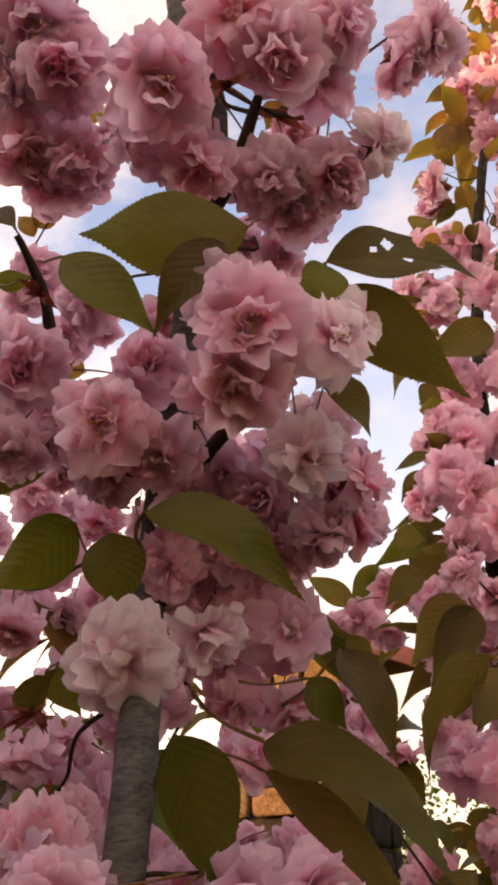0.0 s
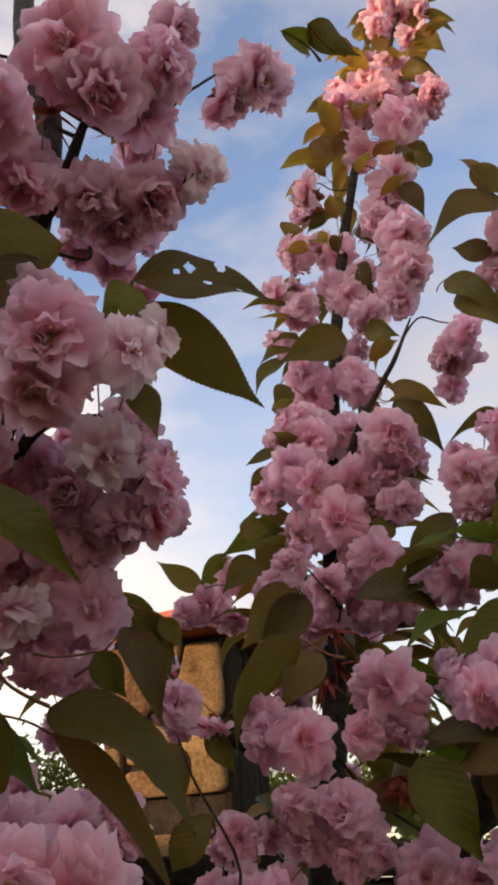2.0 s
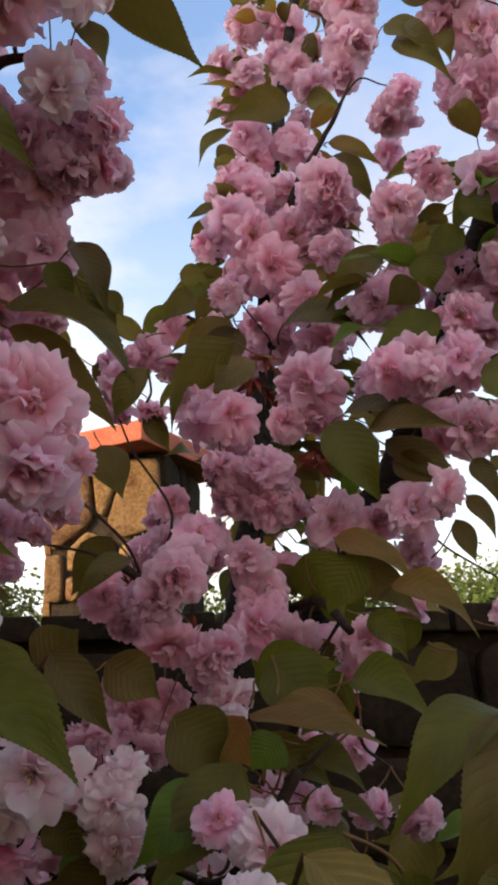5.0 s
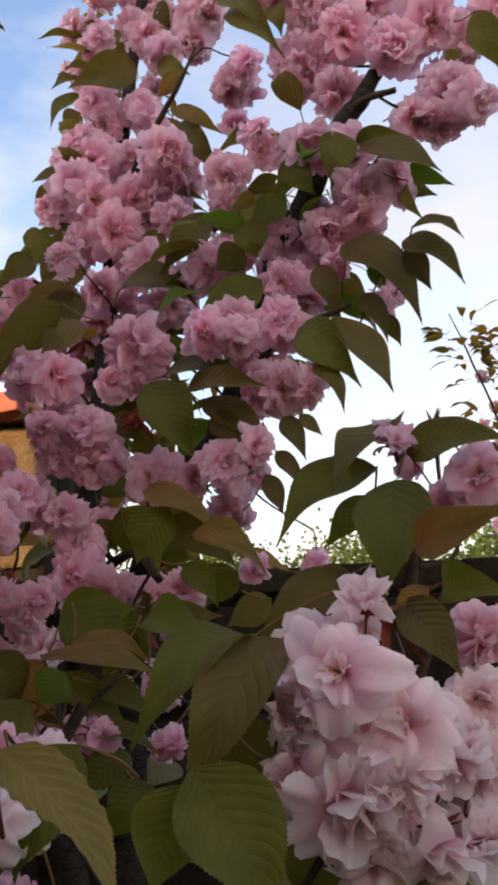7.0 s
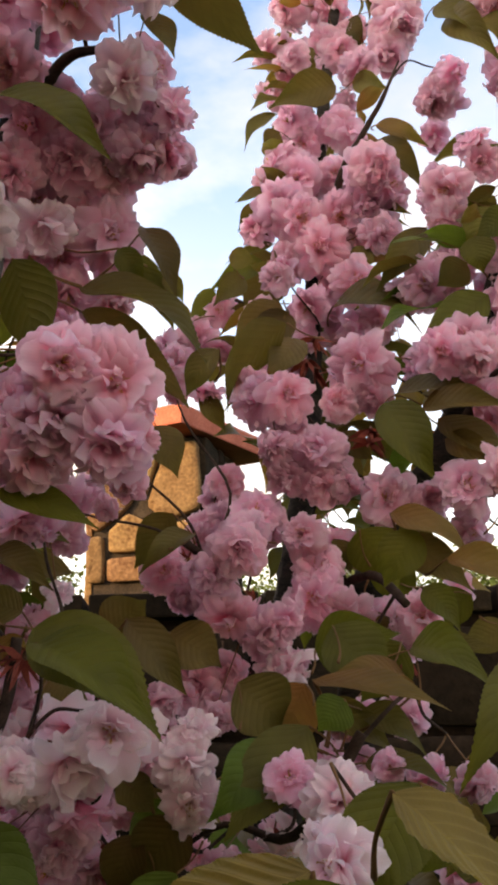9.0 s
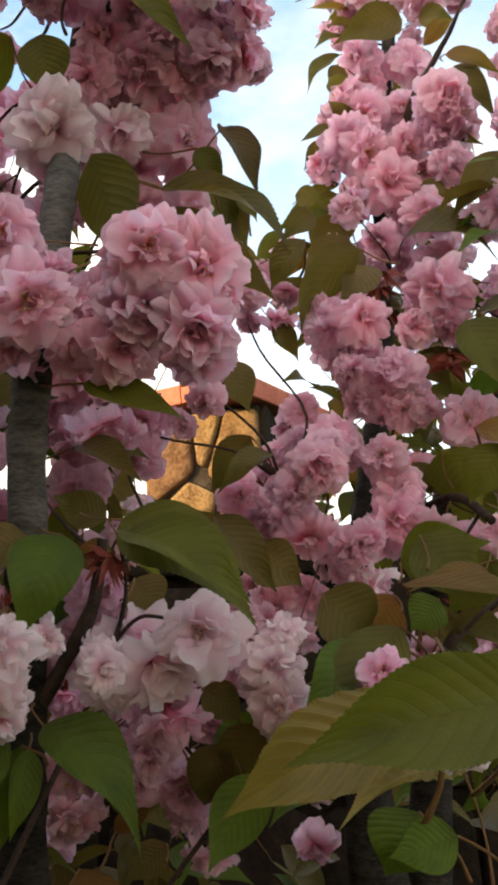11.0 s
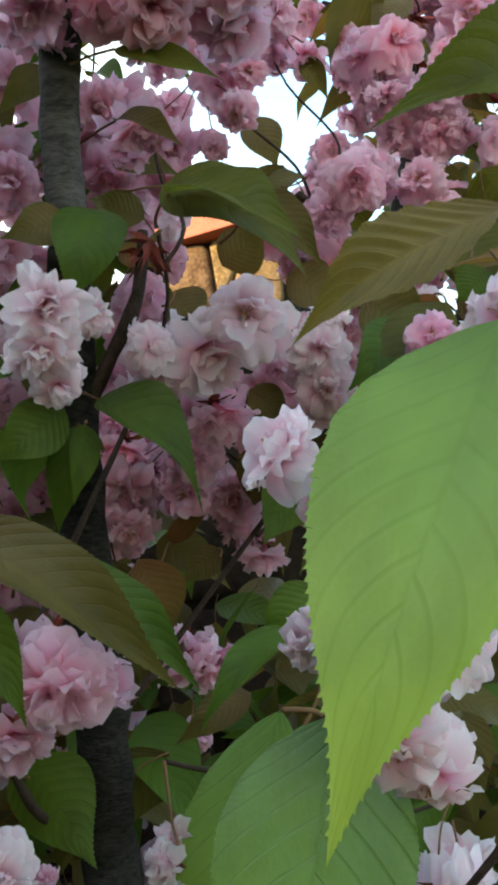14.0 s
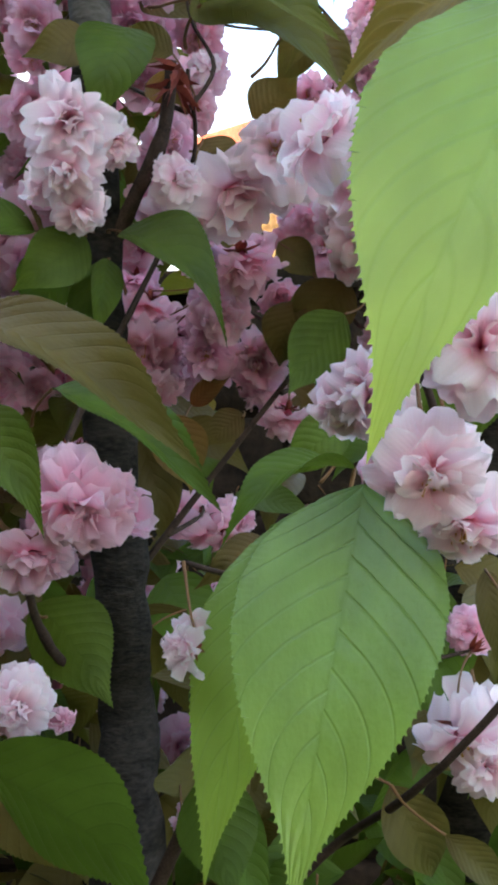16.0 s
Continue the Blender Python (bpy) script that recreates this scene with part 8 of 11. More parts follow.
blossom(near_cherry, (0.210, 0.526, 1.340), (0.10, -0.95, 0.30), 0.0242, "pink", 0, (0.174, 0.539, 1.353))
inner_blossom(near_cherry, (0.211, 0.536, 1.334), (0.21, 0.43, -0.88), 0.0205, "pink", 8)
inner_blossom(near_cherry, (0.221, 0.560, 1.333), (-0.72, 0.25, -0.65), 0.0205, "pink", 7)
blossom(near_cherry, (0.259, 0.558, 1.328), (0.33, -0.01, -0.94), 0.0296, "pink", 5, (0.278, 0.579, 1.352))
inner_blossom(near_cherry, (0.258, 0.577, 1.325), (-0.68, -0.26, -0.69), 0.0252, "pink", 7)
blossom(near_cherry, (0.161, 0.523, 1.299), (0.52, -0.33, -0.78), 0.0296, "pale", 3, (0.174, 0.539, 1.353))
inner_blossom(near_cherry, (0.161, 0.548, 1.293), (0.19, 0.39, -0.90), 0.0252, "pale", 7)
inner_blossom(near_cherry, (0.170, 0.548, 1.294), (0.81, -0.02, -0.58), 0.0252, "pale", 9)
blossom(column_cherry, (0.182, 0.631, 1.395), (-0.27, -0.61, -0.74), 0.0288, "pink", 0, (0.165, 0.670, 1.450))
inner_blossom(column_cherry, (0.192, 0.647, 1.401), (0.22, -0.56, -0.80), 0.0245, "pink", 9)
inner_blossom(column_cherry, (0.185, 0.665, 1.396), (0.19, 0.20, -0.96), 0.0245, "pink", 9)
blossom(column_cherry, (0.236, 0.624, 1.366), (-0.19, -0.97, -0.14), 0.0226, "pink", 0, (0.249, 0.666, 1.387))
inner_blossom(column_cherry, (0.245, 0.641, 1.362), (0.13, -0.70, -0.70), 0.0192, "pink", 8)
blossom(near_cherry, (0.304, 0.318, 1.394), (-0.37, -0.69, 0.62), 0.0271, "pale", 2, (0.305, 0.337, 1.369))
inner_blossom(near_cherry, (0.310, 0.340, 1.386), (-0.38, -0.92, 0.03), 0.0231, "pale", 9)
blossom(near_cherry, (0.045, 0.377, 1.531), (0.31, -0.89, -0.33), 0.0440, "pink", 0, (0.024, 0.436, 1.560))
inner_blossom(near_cherry, (0.037, 0.428, 1.549), (-0.44, -0.67, -0.60), 0.0438, "pink", 9)
blossom(near_cherry, (0.070, 0.389, 1.526), (0.26, -0.90, -0.34), 0.0489, "pink", 3, (0.024, 0.436, 1.560))
inner_blossom(near_cherry, (0.062, 0.420, 1.550), (0.66, -0.52, -0.55), 0.0416, "pink", 7)
inner_blossom(near_cherry, (0.066, 0.452, 1.540), (0.74, -0.30, -0.60), 0.0416, "pink", 9)
blossom(near_cherry, (0.041, 0.397, 1.511), (-0.02, -0.53, -0.85), 0.0545, "pink", 1, (0.024, 0.436, 1.560))
inner_blossom(near_cherry, (0.051, 0.439, 1.517), (-0.30, -0.32, -0.90), 0.0463, "pink", 8)
inner_blossom(near_cherry, (0.032, 0.473, 1.539), (-0.78, 0.38, -0.50), 0.0463, "pink", 7)
blossom(near_cherry, (0.067, 0.397, 1.500), (0.15, -0.70, -0.69), 0.0461, "pink", 6, (0.024, 0.436, 1.560))
inner_blossom(near_cherry, (0.061, 0.452, 1.514), (-0.11, -0.84, -0.54), 0.0392, "pink", 9)
inner_blossom(near_cherry, (0.069, 0.460, 1.508), (0.22, -0.69, -0.69), 0.0392, "pink", 8)
blossom(near_cherry, (0.029, 0.416, 1.496), (0.35, -0.57, -0.74), 0.0504, "pink", 5, (0.024, 0.436, 1.560))
inner_blossom(near_cherry, (0.027, 0.440, 1.503), (-0.80, -0.11, -0.59), 0.0428, "pink", 8)
inner_blossom(near_cherry, (0.024, 0.474, 1.517), (0.06, 0.09, -0.99), 0.0428, "pink", 8)
blossom(near_cherry, (0.076, 0.405, 1.518), (0.66, -0.72, -0.23), 0.0345, "pink", 2, (0.024, 0.436, 1.560))
inner_blossom(near_cherry, (0.072, 0.438, 1.526), (0.74, 0.16, -0.65), 0.0293, "pink", 9)
blossom(near_cherry, (0.019, 0.423, 1.525), (-0.63, -0.74, -0.21), 0.0444, "pink", 5, (0.024, 0.436, 1.560))
inner_blossom(near_cherry, (0.021, 0.454, 1.538), (-0.79, -0.48, -0.39), 0.0377, "pink", 7)
inner_blossom(near_cherry, (0.007, 0.485, 1.552), (0.08, -0.74, -0.67), 0.0377, "pink", 9)
blossom(near_cherry, (0.011, 0.516, 1.485), (0.36, -0.14, -0.92), 0.0380, "pink", 2, (0.016, 0.568, 1.503))
inner_blossom(near_cherry, (0.002, 0.557, 1.492), (0.15, -0.21, -0.97), 0.0323, "pink", 8)
inner_blossom(near_cherry, (0.003, 0.554, 1.487), (-0.04, 0.61, -0.79), 0.0323, "pink", 8)
blossom(near_cherry, (0.021, 0.517, 1.478), (0.19, -0.16, -0.97), 0.0276, "pink", 3, (0.016, 0.568, 1.503))
inner_blossom(near_cherry, (0.020, 0.533, 1.486), (-0.39, -0.06, -0.92), 0.0235, "pink", 7)
blossom(near_cherry, (0.065, 0.477, 1.363), (0.08, -1.00, -0.06), 0.0487, "pale", 4, (0.060, 0.537, 1.374))
inner_blossom(near_cherry, (0.073, 0.509, 1.357), (-0.64, -0.68, -0.35), 0.0414, "pale", 8)
blossom(near_cherry, (0.042, 0.497, 1.348), (0.51, -0.59, -0.62), 0.0531, "pale", 6, (0.060, 0.537, 1.374))
inner_blossom(near_cherry, (0.034, 0.541, 1.362), (-0.64, 0.46, -0.61), 0.0451, "pale", 8)
inner_blossom(near_cherry, (0.012, 0.556, 1.356), (0.43, -0.47, -0.77), 0.0451, "pale", 9)
blossom(near_cherry, (0.019, 0.502, 1.339), (0.29, -0.59, -0.75), 0.0437, "pale", 5, (0.060, 0.537, 1.374))
inner_blossom(near_cherry, (0.018, 0.528, 1.346), (-0.71, 0.01, -0.71), 0.0372, "pale", 8)
inner_blossom(near_cherry, (0.010, 0.549, 1.345), (0.73, -0.28, -0.63), 0.0372, "pale", 8)
blossom(near_cherry, (0.047, 0.532, 1.319), (0.22, -0.13, -0.97), 0.0460, "pink", 6, (0.060, 0.537, 1.374))
inner_blossom(near_cherry, (0.040, 0.576, 1.320), (0.35, -0.70, -0.62), 0.0391, "pink", 9)
inner_blossom(near_cherry, (0.038, 0.600, 1.326), (-0.45, -0.46, -0.77), 0.0391, "pink", 9)
blossom(near_cherry, (0.032, 0.567, 1.297), (-0.23, -0.84, -0.48), 0.0414, "pink", 5, (0.032, 0.638, 1.329))
inner_blossom(near_cherry, (0.022, 0.606, 1.296), (0.75, -0.57, -0.33), 0.0352, "pink", 7)
blossom(near_cherry, (0.055, 0.610, 1.280), (-0.06, -0.44, -0.89), 0.0370, "pink", 6, (0.032, 0.638, 1.329))
inner_blossom(near_cherry, (0.047, 0.638, 1.277), (-0.54, -0.14, -0.83), 0.0314, "pink", 9)
blossom(near_cherry, (0.104, 0.497, 1.346), (-0.10, -0.90, -0.42), 0.0380, "pale", 1, (0.060, 0.537, 1.374))
inner_blossom(near_cherry, (0.098, 0.523, 1.340), (-0.53, -0.76, -0.38), 0.0323, "pale", 7)
blossom(near_cherry, (0.107, 0.503, 1.324), (-0.17, -0.81, -0.56), 0.0364, "pale", 0, (0.174, 0.539, 1.353))
inner_blossom(near_cherry, (0.107, 0.525, 1.317), (-0.63, -0.58, -0.52), 0.0309, "pale", 8)
inner_blossom(near_cherry, (0.109, 0.542, 1.325), (-0.75, -0.02, -0.66), 0.0309, "pale", 9)
blossom(near_cherry, (0.110, 0.499, 1.362), (-0.06, -0.54, 0.84), 0.0256, "pale", 6, (0.060, 0.537, 1.374))
inner_blossom(near_cherry, (0.110, 0.513, 1.359), (-0.86, -0.48, 0.16), 0.0218, "pale", 9)
inner_blossom(near_cherry, (0.112, 0.527, 1.363), (-0.71, 0.60, 0.37), 0.0218, "pale", 8)
blossom(near_cherry, (0.154, 0.446, 1.340), (-0.09, -0.96, 0.28), 0.0288, "pink", 0, (0.174, 0.539, 1.353))
inner_blossom(near_cherry, (0.158, 0.466, 1.338), (-0.28, -0.85, -0.44), 0.0245, "pink", 8)
inner_blossom(near_cherry, (0.162, 0.479, 1.330), (-0.94, 0.29, -0.17), 0.0245, "pink", 9)
blossom(near_cherry, (0.176, 0.433, 1.329), (-0.13, -0.99, 0.10), 0.0405, "pale", 1, (0.174, 0.539, 1.353))
inner_blossom(near_cherry, (0.183, 0.475, 1.317), (0.10, -0.95, -0.30), 0.0344, "pale", 9)
blossom(near_cherry, (0.173, 0.439, 1.308), (-0.29, -0.63, -0.72), 0.0335, "pale", 6, (0.174, 0.539, 1.353))
inner_blossom(near_cherry, (0.172, 0.461, 1.304), (-0.60, -0.09, -0.79), 0.0285, "pale", 7)
blossom(near_cherry, (0.207, 0.453, 1.342), (-0.06, -1.00, -0.01), 0.0192, "pink", 0, (0.174, 0.539, 1.353))
inner_blossom(near_cherry, (0.214, 0.468, 1.340), (0.17, -0.52, -0.84), 0.0164, "pink", 9)
blossom(column_cherry, (0.133, 0.645, 1.365), (-0.08, -0.59, -0.80), 0.0308, "pink", 5, (0.165, 0.670, 1.450))
inner_blossom(column_cherry, (0.138, 0.668, 1.364), (-0.62, -0.03, -0.78), 0.0262, "pink", 8)
inner_blossom(column_cherry, (0.137, 0.685, 1.375), (-0.23, -0.78, -0.58), 0.0262, "pink", 7)
blossom(column_cherry, (0.121, 0.707, 1.391), (-0.16, -0.97, -0.17), 0.0543, "pink", 1, (0.105, 0.713, 1.412))
inner_blossom(column_cherry, (0.134, 0.747, 1.390), (-0.22, -0.73, -0.65), 0.0461, "pink", 9)
blossom(column_cherry, (0.147, 0.702, 1.399), (-0.19, -0.96, -0.18), 0.0362, "pink", 1, (0.146, 0.781, 1.440))
inner_blossom(column_cherry, (0.148, 0.723, 1.397), (-0.50, -0.82, -0.28), 0.0307, "pink", 7)
inner_blossom(column_cherry, (0.149, 0.734, 1.391), (-0.51, 0.66, -0.55), 0.0307, "pink", 8)
blossom(column_cherry, (0.183, 0.630, 1.397), (-0.74, -0.50, 0.45), 0.0370, "pale", 2, (0.165, 0.670, 1.450))
inner_blossom(column_cherry, (0.176, 0.669, 1.395), (-0.89, -0.45, -0.07), 0.0314, "pale", 8)
inner_blossom(column_cherry, (0.194, 0.675, 1.397), (-0.06, -0.49, -0.87), 0.0314, "pale", 7)
blossom(column_cherry, (0.268, 0.631, 1.360), (0.05, -0.91, -0.41), 0.0349, "pink", 4, (0.249, 0.666, 1.387))
inner_blossom(column_cherry, (0.270, 0.655, 1.359), (-0.54, -0.74, -0.40), 0.0297, "pink", 9)
inner_blossom(column_cherry, (0.274, 0.671, 1.373), (-0.31, -0.88, -0.37), 0.0297, "pink", 8)
blossom(column_cherry, (0.223, 0.638, 1.354), (-0.10, -0.27, -0.96), 0.0329, "pink", 3, (0.249, 0.666, 1.387))
inner_blossom(column_cherry, (0.226, 0.659, 1.352), (0.29, -0.11, -0.95), 0.0280, "pink", 9)
blossom(near_cherry, (0.198, 0.577, 1.339), (0.38, -0.63, -0.68), 0.0259, "pink", 2, (0.174, 0.539, 1.353))
inner_blossom(near_cherry, (0.202, 0.597, 1.337), (0.02, -0.89, -0.45), 0.0220, "pink", 8)
inner_blossom(near_cherry, (0.208, 0.603, 1.344), (-0.78, -0.33, -0.54), 0.0220, "pink", 8)
blossom(near_cherry, (0.166, 0.595, 1.289), (0.35, -0.27, -0.89), 0.0314, "pink", 3, (0.152, 0.613, 1.307))
inner_blossom(near_cherry, (0.166, 0.614, 1.279), (0.54, 0.30, -0.79), 0.0267, "pink", 8)
inner_blossom(near_cherry, (0.169, 0.639, 1.289), (0.78, 0.28, -0.56), 0.0267, "pink", 7)
blossom(near_cherry, (0.130, 0.560, 1.281), (0.03, -0.17, -0.99), 0.0311, "pink", 5, (0.152, 0.613, 1.307))
inner_blossom(near_cherry, (0.127, 0.578, 1.276), (0.03, -0.61, -0.79), 0.0264, "pink", 9)
inner_blossom(near_cherry, (0.136, 0.614, 1.268), (-0.86, -0.02, -0.51), 0.0264, "pink", 7)
blossom(near_cherry, (0.280, 0.531, 1.324), (0.05, -0.63, -0.77), 0.0311, "pink", 5, (0.278, 0.579, 1.352))
inner_blossom(near_cherry, (0.290, 0.551, 1.324), (0.84, 0.32, -0.44), 0.0264, "pink", 7)
blossom(near_cherry, (0.029, 0.566, 1.446), (0.27, -0.81, 0.51), 0.0203, "pale", 2, (0.016, 0.568, 1.503))
inner_blossom(near_cherry, (0.025, 0.581, 1.445), (0.71, -0.70, -0.06), 0.0173, "pale", 8)
inner_blossom(near_cherry, (0.022, 0.595, 1.449), (0.70, -0.71, -0.02), 0.0173, "pale", 8)
blossom(near_cherry, (0.011, 0.574, 1.378), (-0.02, -0.48, -0.88), 0.0362, "pink", 5, (0.008, 0.603, 1.433))
inner_blossom(near_cherry, (0.016, 0.600, 1.383), (0.48, 0.40, -0.78), 0.0307, "pink", 7)
inner_blossom(near_cherry, (0.010, 0.627, 1.364), (-0.11, -0.60, -0.79), 0.0307, "pink", 9)
blossom(column_cherry, (0.088, 0.647, 1.376), (-0.05, -0.53, -0.84), 0.0288, "pink", 6, (0.105, 0.713, 1.412))
inner_blossom(column_cherry, (0.085, 0.666, 1.384), (-0.26, -0.19, -0.95), 0.0245, "pink", 8)
inner_blossom(column_cherry, (0.081, 0.674, 1.375), (0.12, -0.55, -0.83), 0.0245, "pink", 7)
blossom(near_cherry, (0.086, 0.547, 1.347), (-0.36, -0.70, -0.62), 0.0242, "pink", 1, (0.060, 0.537, 1.374))
inner_blossom(near_cherry, (0.094, 0.557, 1.352), (-0.38, -0.13, -0.92), 0.0205, "pink", 7)
inner_blossom(near_cherry, (0.082, 0.565, 1.348), (-0.38, -0.67, -0.63), 0.0205, "pink", 9)
blossom(near_cherry, (-0.009, 0.381, 1.506), (0.13, -0.89, -0.43), 0.0484, "pink", 0, (0.024, 0.436, 1.560))
inner_blossom(near_cherry, (-0.025, 0.411, 1.522), (-0.19, -0.63, -0.75), 0.0412, "pink", 9)
inner_blossom(near_cherry, (-0.025, 0.438, 1.550), (-0.23, -0.45, -0.86), 0.0412, "pink", 9)
blossom(near_cherry, (-0.027, 0.399, 1.550), (0.16, -0.88, -0.45), 0.0407, "pink", 4, (0.024, 0.436, 1.560))
inner_blossom(near_cherry, (-0.038, 0.427, 1.559), (-0.78, -0.43, -0.44), 0.0346, "pink", 8)
blossom(near_cherry, (-0.024, 0.409, 1.499), (-0.06, -0.69, -0.72), 0.0380, "pink", 2, (-0.033, 0.439, 1.544))
inner_blossom(near_cherry, (-0.024, 0.443, 1.502), (-0.79, 0.24, -0.56), 0.0323, "pink", 7)
blossom(near_cherry, (0.006, 0.423, 1.500), (0.13, -0.68, -0.72), 0.0363, "pink", 0, (0.024, 0.436, 1.560))
inner_blossom(near_cherry, (0.002, 0.442, 1.518), (-0.76, -0.39, -0.52), 0.0309, "pink", 9)
inner_blossom(near_cherry, (0.005, 0.439, 1.520), (0.75, -0.13, -0.65), 0.0309, "pink", 8)
blossom(near_cherry, (-0.007, 0.428, 1.541), (0.73, -0.52, -0.45), 0.0317, "pink", 2, (0.024, 0.436, 1.560))
inner_blossom(near_cherry, (-0.017, 0.448, 1.554), (0.65, -0.61, -0.46), 0.0269, "pink", 9)
blossom(near_cherry, (-0.024, 0.624, 1.550), (0.01, -0.66, -0.75), 0.0452, "pink", 0, (-0.030, 0.657, 1.592))
inner_blossom(near_cherry, (-0.044, 0.667, 1.545), (0.76, -0.22, -0.61), 0.0384, "pink", 8)
inner_blossom(near_cherry, (-0.035, 0.665, 1.562), (0.40, -0.81, -0.42), 0.0384, "pink", 7)
blossom(column_cherry, (0.003, 0.627, 1.541), (-0.23, -0.96, -0.13), 0.0452, "pink", 1, (0.050, 0.642, 1.581))
inner_blossom(column_cherry, (-0.011, 0.657, 1.556), (0.51, -0.74, -0.44), 0.0384, "pink", 8)
blossom(column_cherry, (0.026, 0.631, 1.520), (-0.23, -0.54, -0.81), 0.0411, "pink", 3, (0.050, 0.642, 1.581))
blossom(column_cherry, (-0.021, 0.633, 1.504), (-0.25, -0.40, -0.88), 0.0452, "pink", 0, (-0.005, 0.668, 1.540))
inner_blossom(column_cherry, (-0.025, 0.653, 1.520), (0.05, -0.45, -0.89), 0.0384, "pink", 9)
inner_blossom(column_cherry, (-0.022, 0.679, 1.523), (0.38, -0.46, -0.80), 0.0384, "pink", 8)
blossom(column_cherry, (0.020, 0.635, 1.496), (-0.29, -0.61, -0.74), 0.0370, "pink", 0, (-0.005, 0.668, 1.540))
inner_blossom(column_cherry, (0.027, 0.674, 1.497), (0.31, -0.79, -0.54), 0.0314, "pink", 9)
blossom(near_cherry, (-0.074, 0.558, 1.540), (-0.17, -0.55, -0.82), 0.0370, "pink", 1, (-0.072, 0.575, 1.604))
inner_blossom(near_cherry, (-0.080, 0.585, 1.551), (0.87, -0.17, -0.47), 0.0314, "pink", 8)
inner_blossom(near_cherry, (-0.093, 0.583, 1.555), (0.05, -0.04, -1.00), 0.0314, "pink", 8)
blossom(near_cherry, (-0.092, 0.634, 1.486), (0.42, -0.10, -0.90), 0.0329, "pink", 0, (-0.095, 0.651, 1.531))
inner_blossom(near_cherry, (-0.095, 0.656, 1.500), (0.64, -0.32, -0.70), 0.0280, "pink", 7)
blossom(column_cherry, (0.064, 0.596, 1.569), (-0.11, -0.96, -0.25), 0.0276, "pink", 0, (0.050, 0.642, 1.581))
blossom(column_cherry, (0.081, 0.599, 1.557), (-0.15, -0.97, -0.21), 0.0237, "pink", 3, (0.050, 0.642, 1.581))
blossom(column_cherry, (0.070, 0.580, 1.519), (-0.34, -0.65, -0.68), 0.0303, "pink", 0, (0.050, 0.642, 1.581))
blossom(column_cherry, (0.055, 0.608, 1.509), (-0.19, -0.53, -0.83), 0.0237, "pink", 5, (0.050, 0.642, 1.581))
inner_blossom(column_cherry, (0.049, 0.620, 1.517), (-0.61, -0.45, -0.64), 0.0201, "pink", 9)
blossom(column_cherry, (0.111, 0.743, 1.642), (0.10, -0.99, -0.14), 0.0247, "pink", 0, (0.099, 0.756, 1.683))
blossom(column_cherry, (0.138, 0.743, 1.643), (-0.01, -0.30, -0.95), 0.0345, "pink", 2, (0.099, 0.756, 1.683))
blossom(near_cherry, (-0.024, 0.409, 1.356), (0.18, -0.94, -0.30), 0.0382, "pale", 2, (-0.030, 0.459, 1.377))
inner_blossom(near_cherry, (-0.023, 0.434, 1.356), (0.08, -0.77, -0.64), 0.0325, "pale", 9)
blossom(near_cherry, (-0.027, 0.413, 1.337), (-0.02, -0.60, -0.80), 0.0357, "pale", 5, (-0.030, 0.459, 1.377))
inner_blossom(near_cherry, (-0.041, 0.445, 1.342), (0.81, 0.01, -0.59), 0.0303, "pale", 7)
blossom(near_cherry, (-0.024, 0.429, 1.323), (-0.00, -0.63, -0.78), 0.0289, "pale", 5, (-0.030, 0.459, 1.377))
inner_blossom(near_cherry, (-0.025, 0.448, 1.330), (0.46, -0.74, -0.50), 0.0246, "pale", 8)
blossom(near_cherry, (-0.010, 0.449, 1.361), (0.27, -0.88, -0.39), 0.0224, "pale", 2, (-0.030, 0.459, 1.377))
inner_blossom(near_cherry, (-0.012, 0.461, 1.357), (0.61, 0.15, -0.78), 0.0190, "pale", 7)
blossom(near_cherry, (0.033, 0.602, 1.325), (0.28, -0.27, -0.92), 0.0407, "pink", 6, (0.032, 0.638, 1.329))
inner_blossom(near_cherry, (0.031, 0.614, 1.325), (0.05, -0.17, -0.98), 0.0346, "pink", 7)
blossom(near_cherry, (0.032, 0.606, 1.305), (-0.00, -0.63, -0.78), 0.0333, "pink", 6, (0.032, 0.638, 1.329))
inner_blossom(near_cherry, (0.032, 0.626, 1.314), (0.26, -0.52, -0.81), 0.0283, "pink", 8)
inner_blossom(near_cherry, (0.021, 0.642, 1.316), (-0.28, 0.81, -0.52), 0.0283, "pink", 9)
blossom(near_cherry, (0.052, 0.678, 1.279), (0.19, -0.53, -0.83), 0.0329, "pink", 0, (0.086, 0.715, 1.302))
inner_blossom(near_cherry, (0.047, 0.703, 1.272), (-0.34, 0.08, -0.94), 0.0280, "pink", 9)
blossom(near_cherry, (-0.018, 0.608, 1.285), (-0.15, -0.31, -0.94), 0.0444, "pink", 3, (0.032, 0.638, 1.329))
inner_blossom(near_cherry, (-0.015, 0.646, 1.277), (-0.18, -0.44, -0.88), 0.0377, "pink", 7)
blossom(near_cherry, (-0.016, 0.614, 1.257), (0.01, -0.69, -0.72), 0.0407, "pink", 0, (-0.031, 0.654, 1.317))
inner_blossom(near_cherry, (-0.022, 0.635, 1.248), (0.10, -0.79, -0.60), 0.0346, "pink", 9)
blossom(near_cherry, (-0.033, 0.610, 1.273), (0.24, -0.16, -0.96), 0.0333, "pink", 0, (-0.031, 0.654, 1.317))
inner_blossom(near_cherry, (-0.047, 0.625, 1.272), (0.32, -0.76, -0.57), 0.0283, "pink", 8)
blossom(near_cherry, (0.119, 0.681, 1.270), (0.03, -0.99, -0.14), 0.0247, "pink", 3, (0.086, 0.715, 1.302))
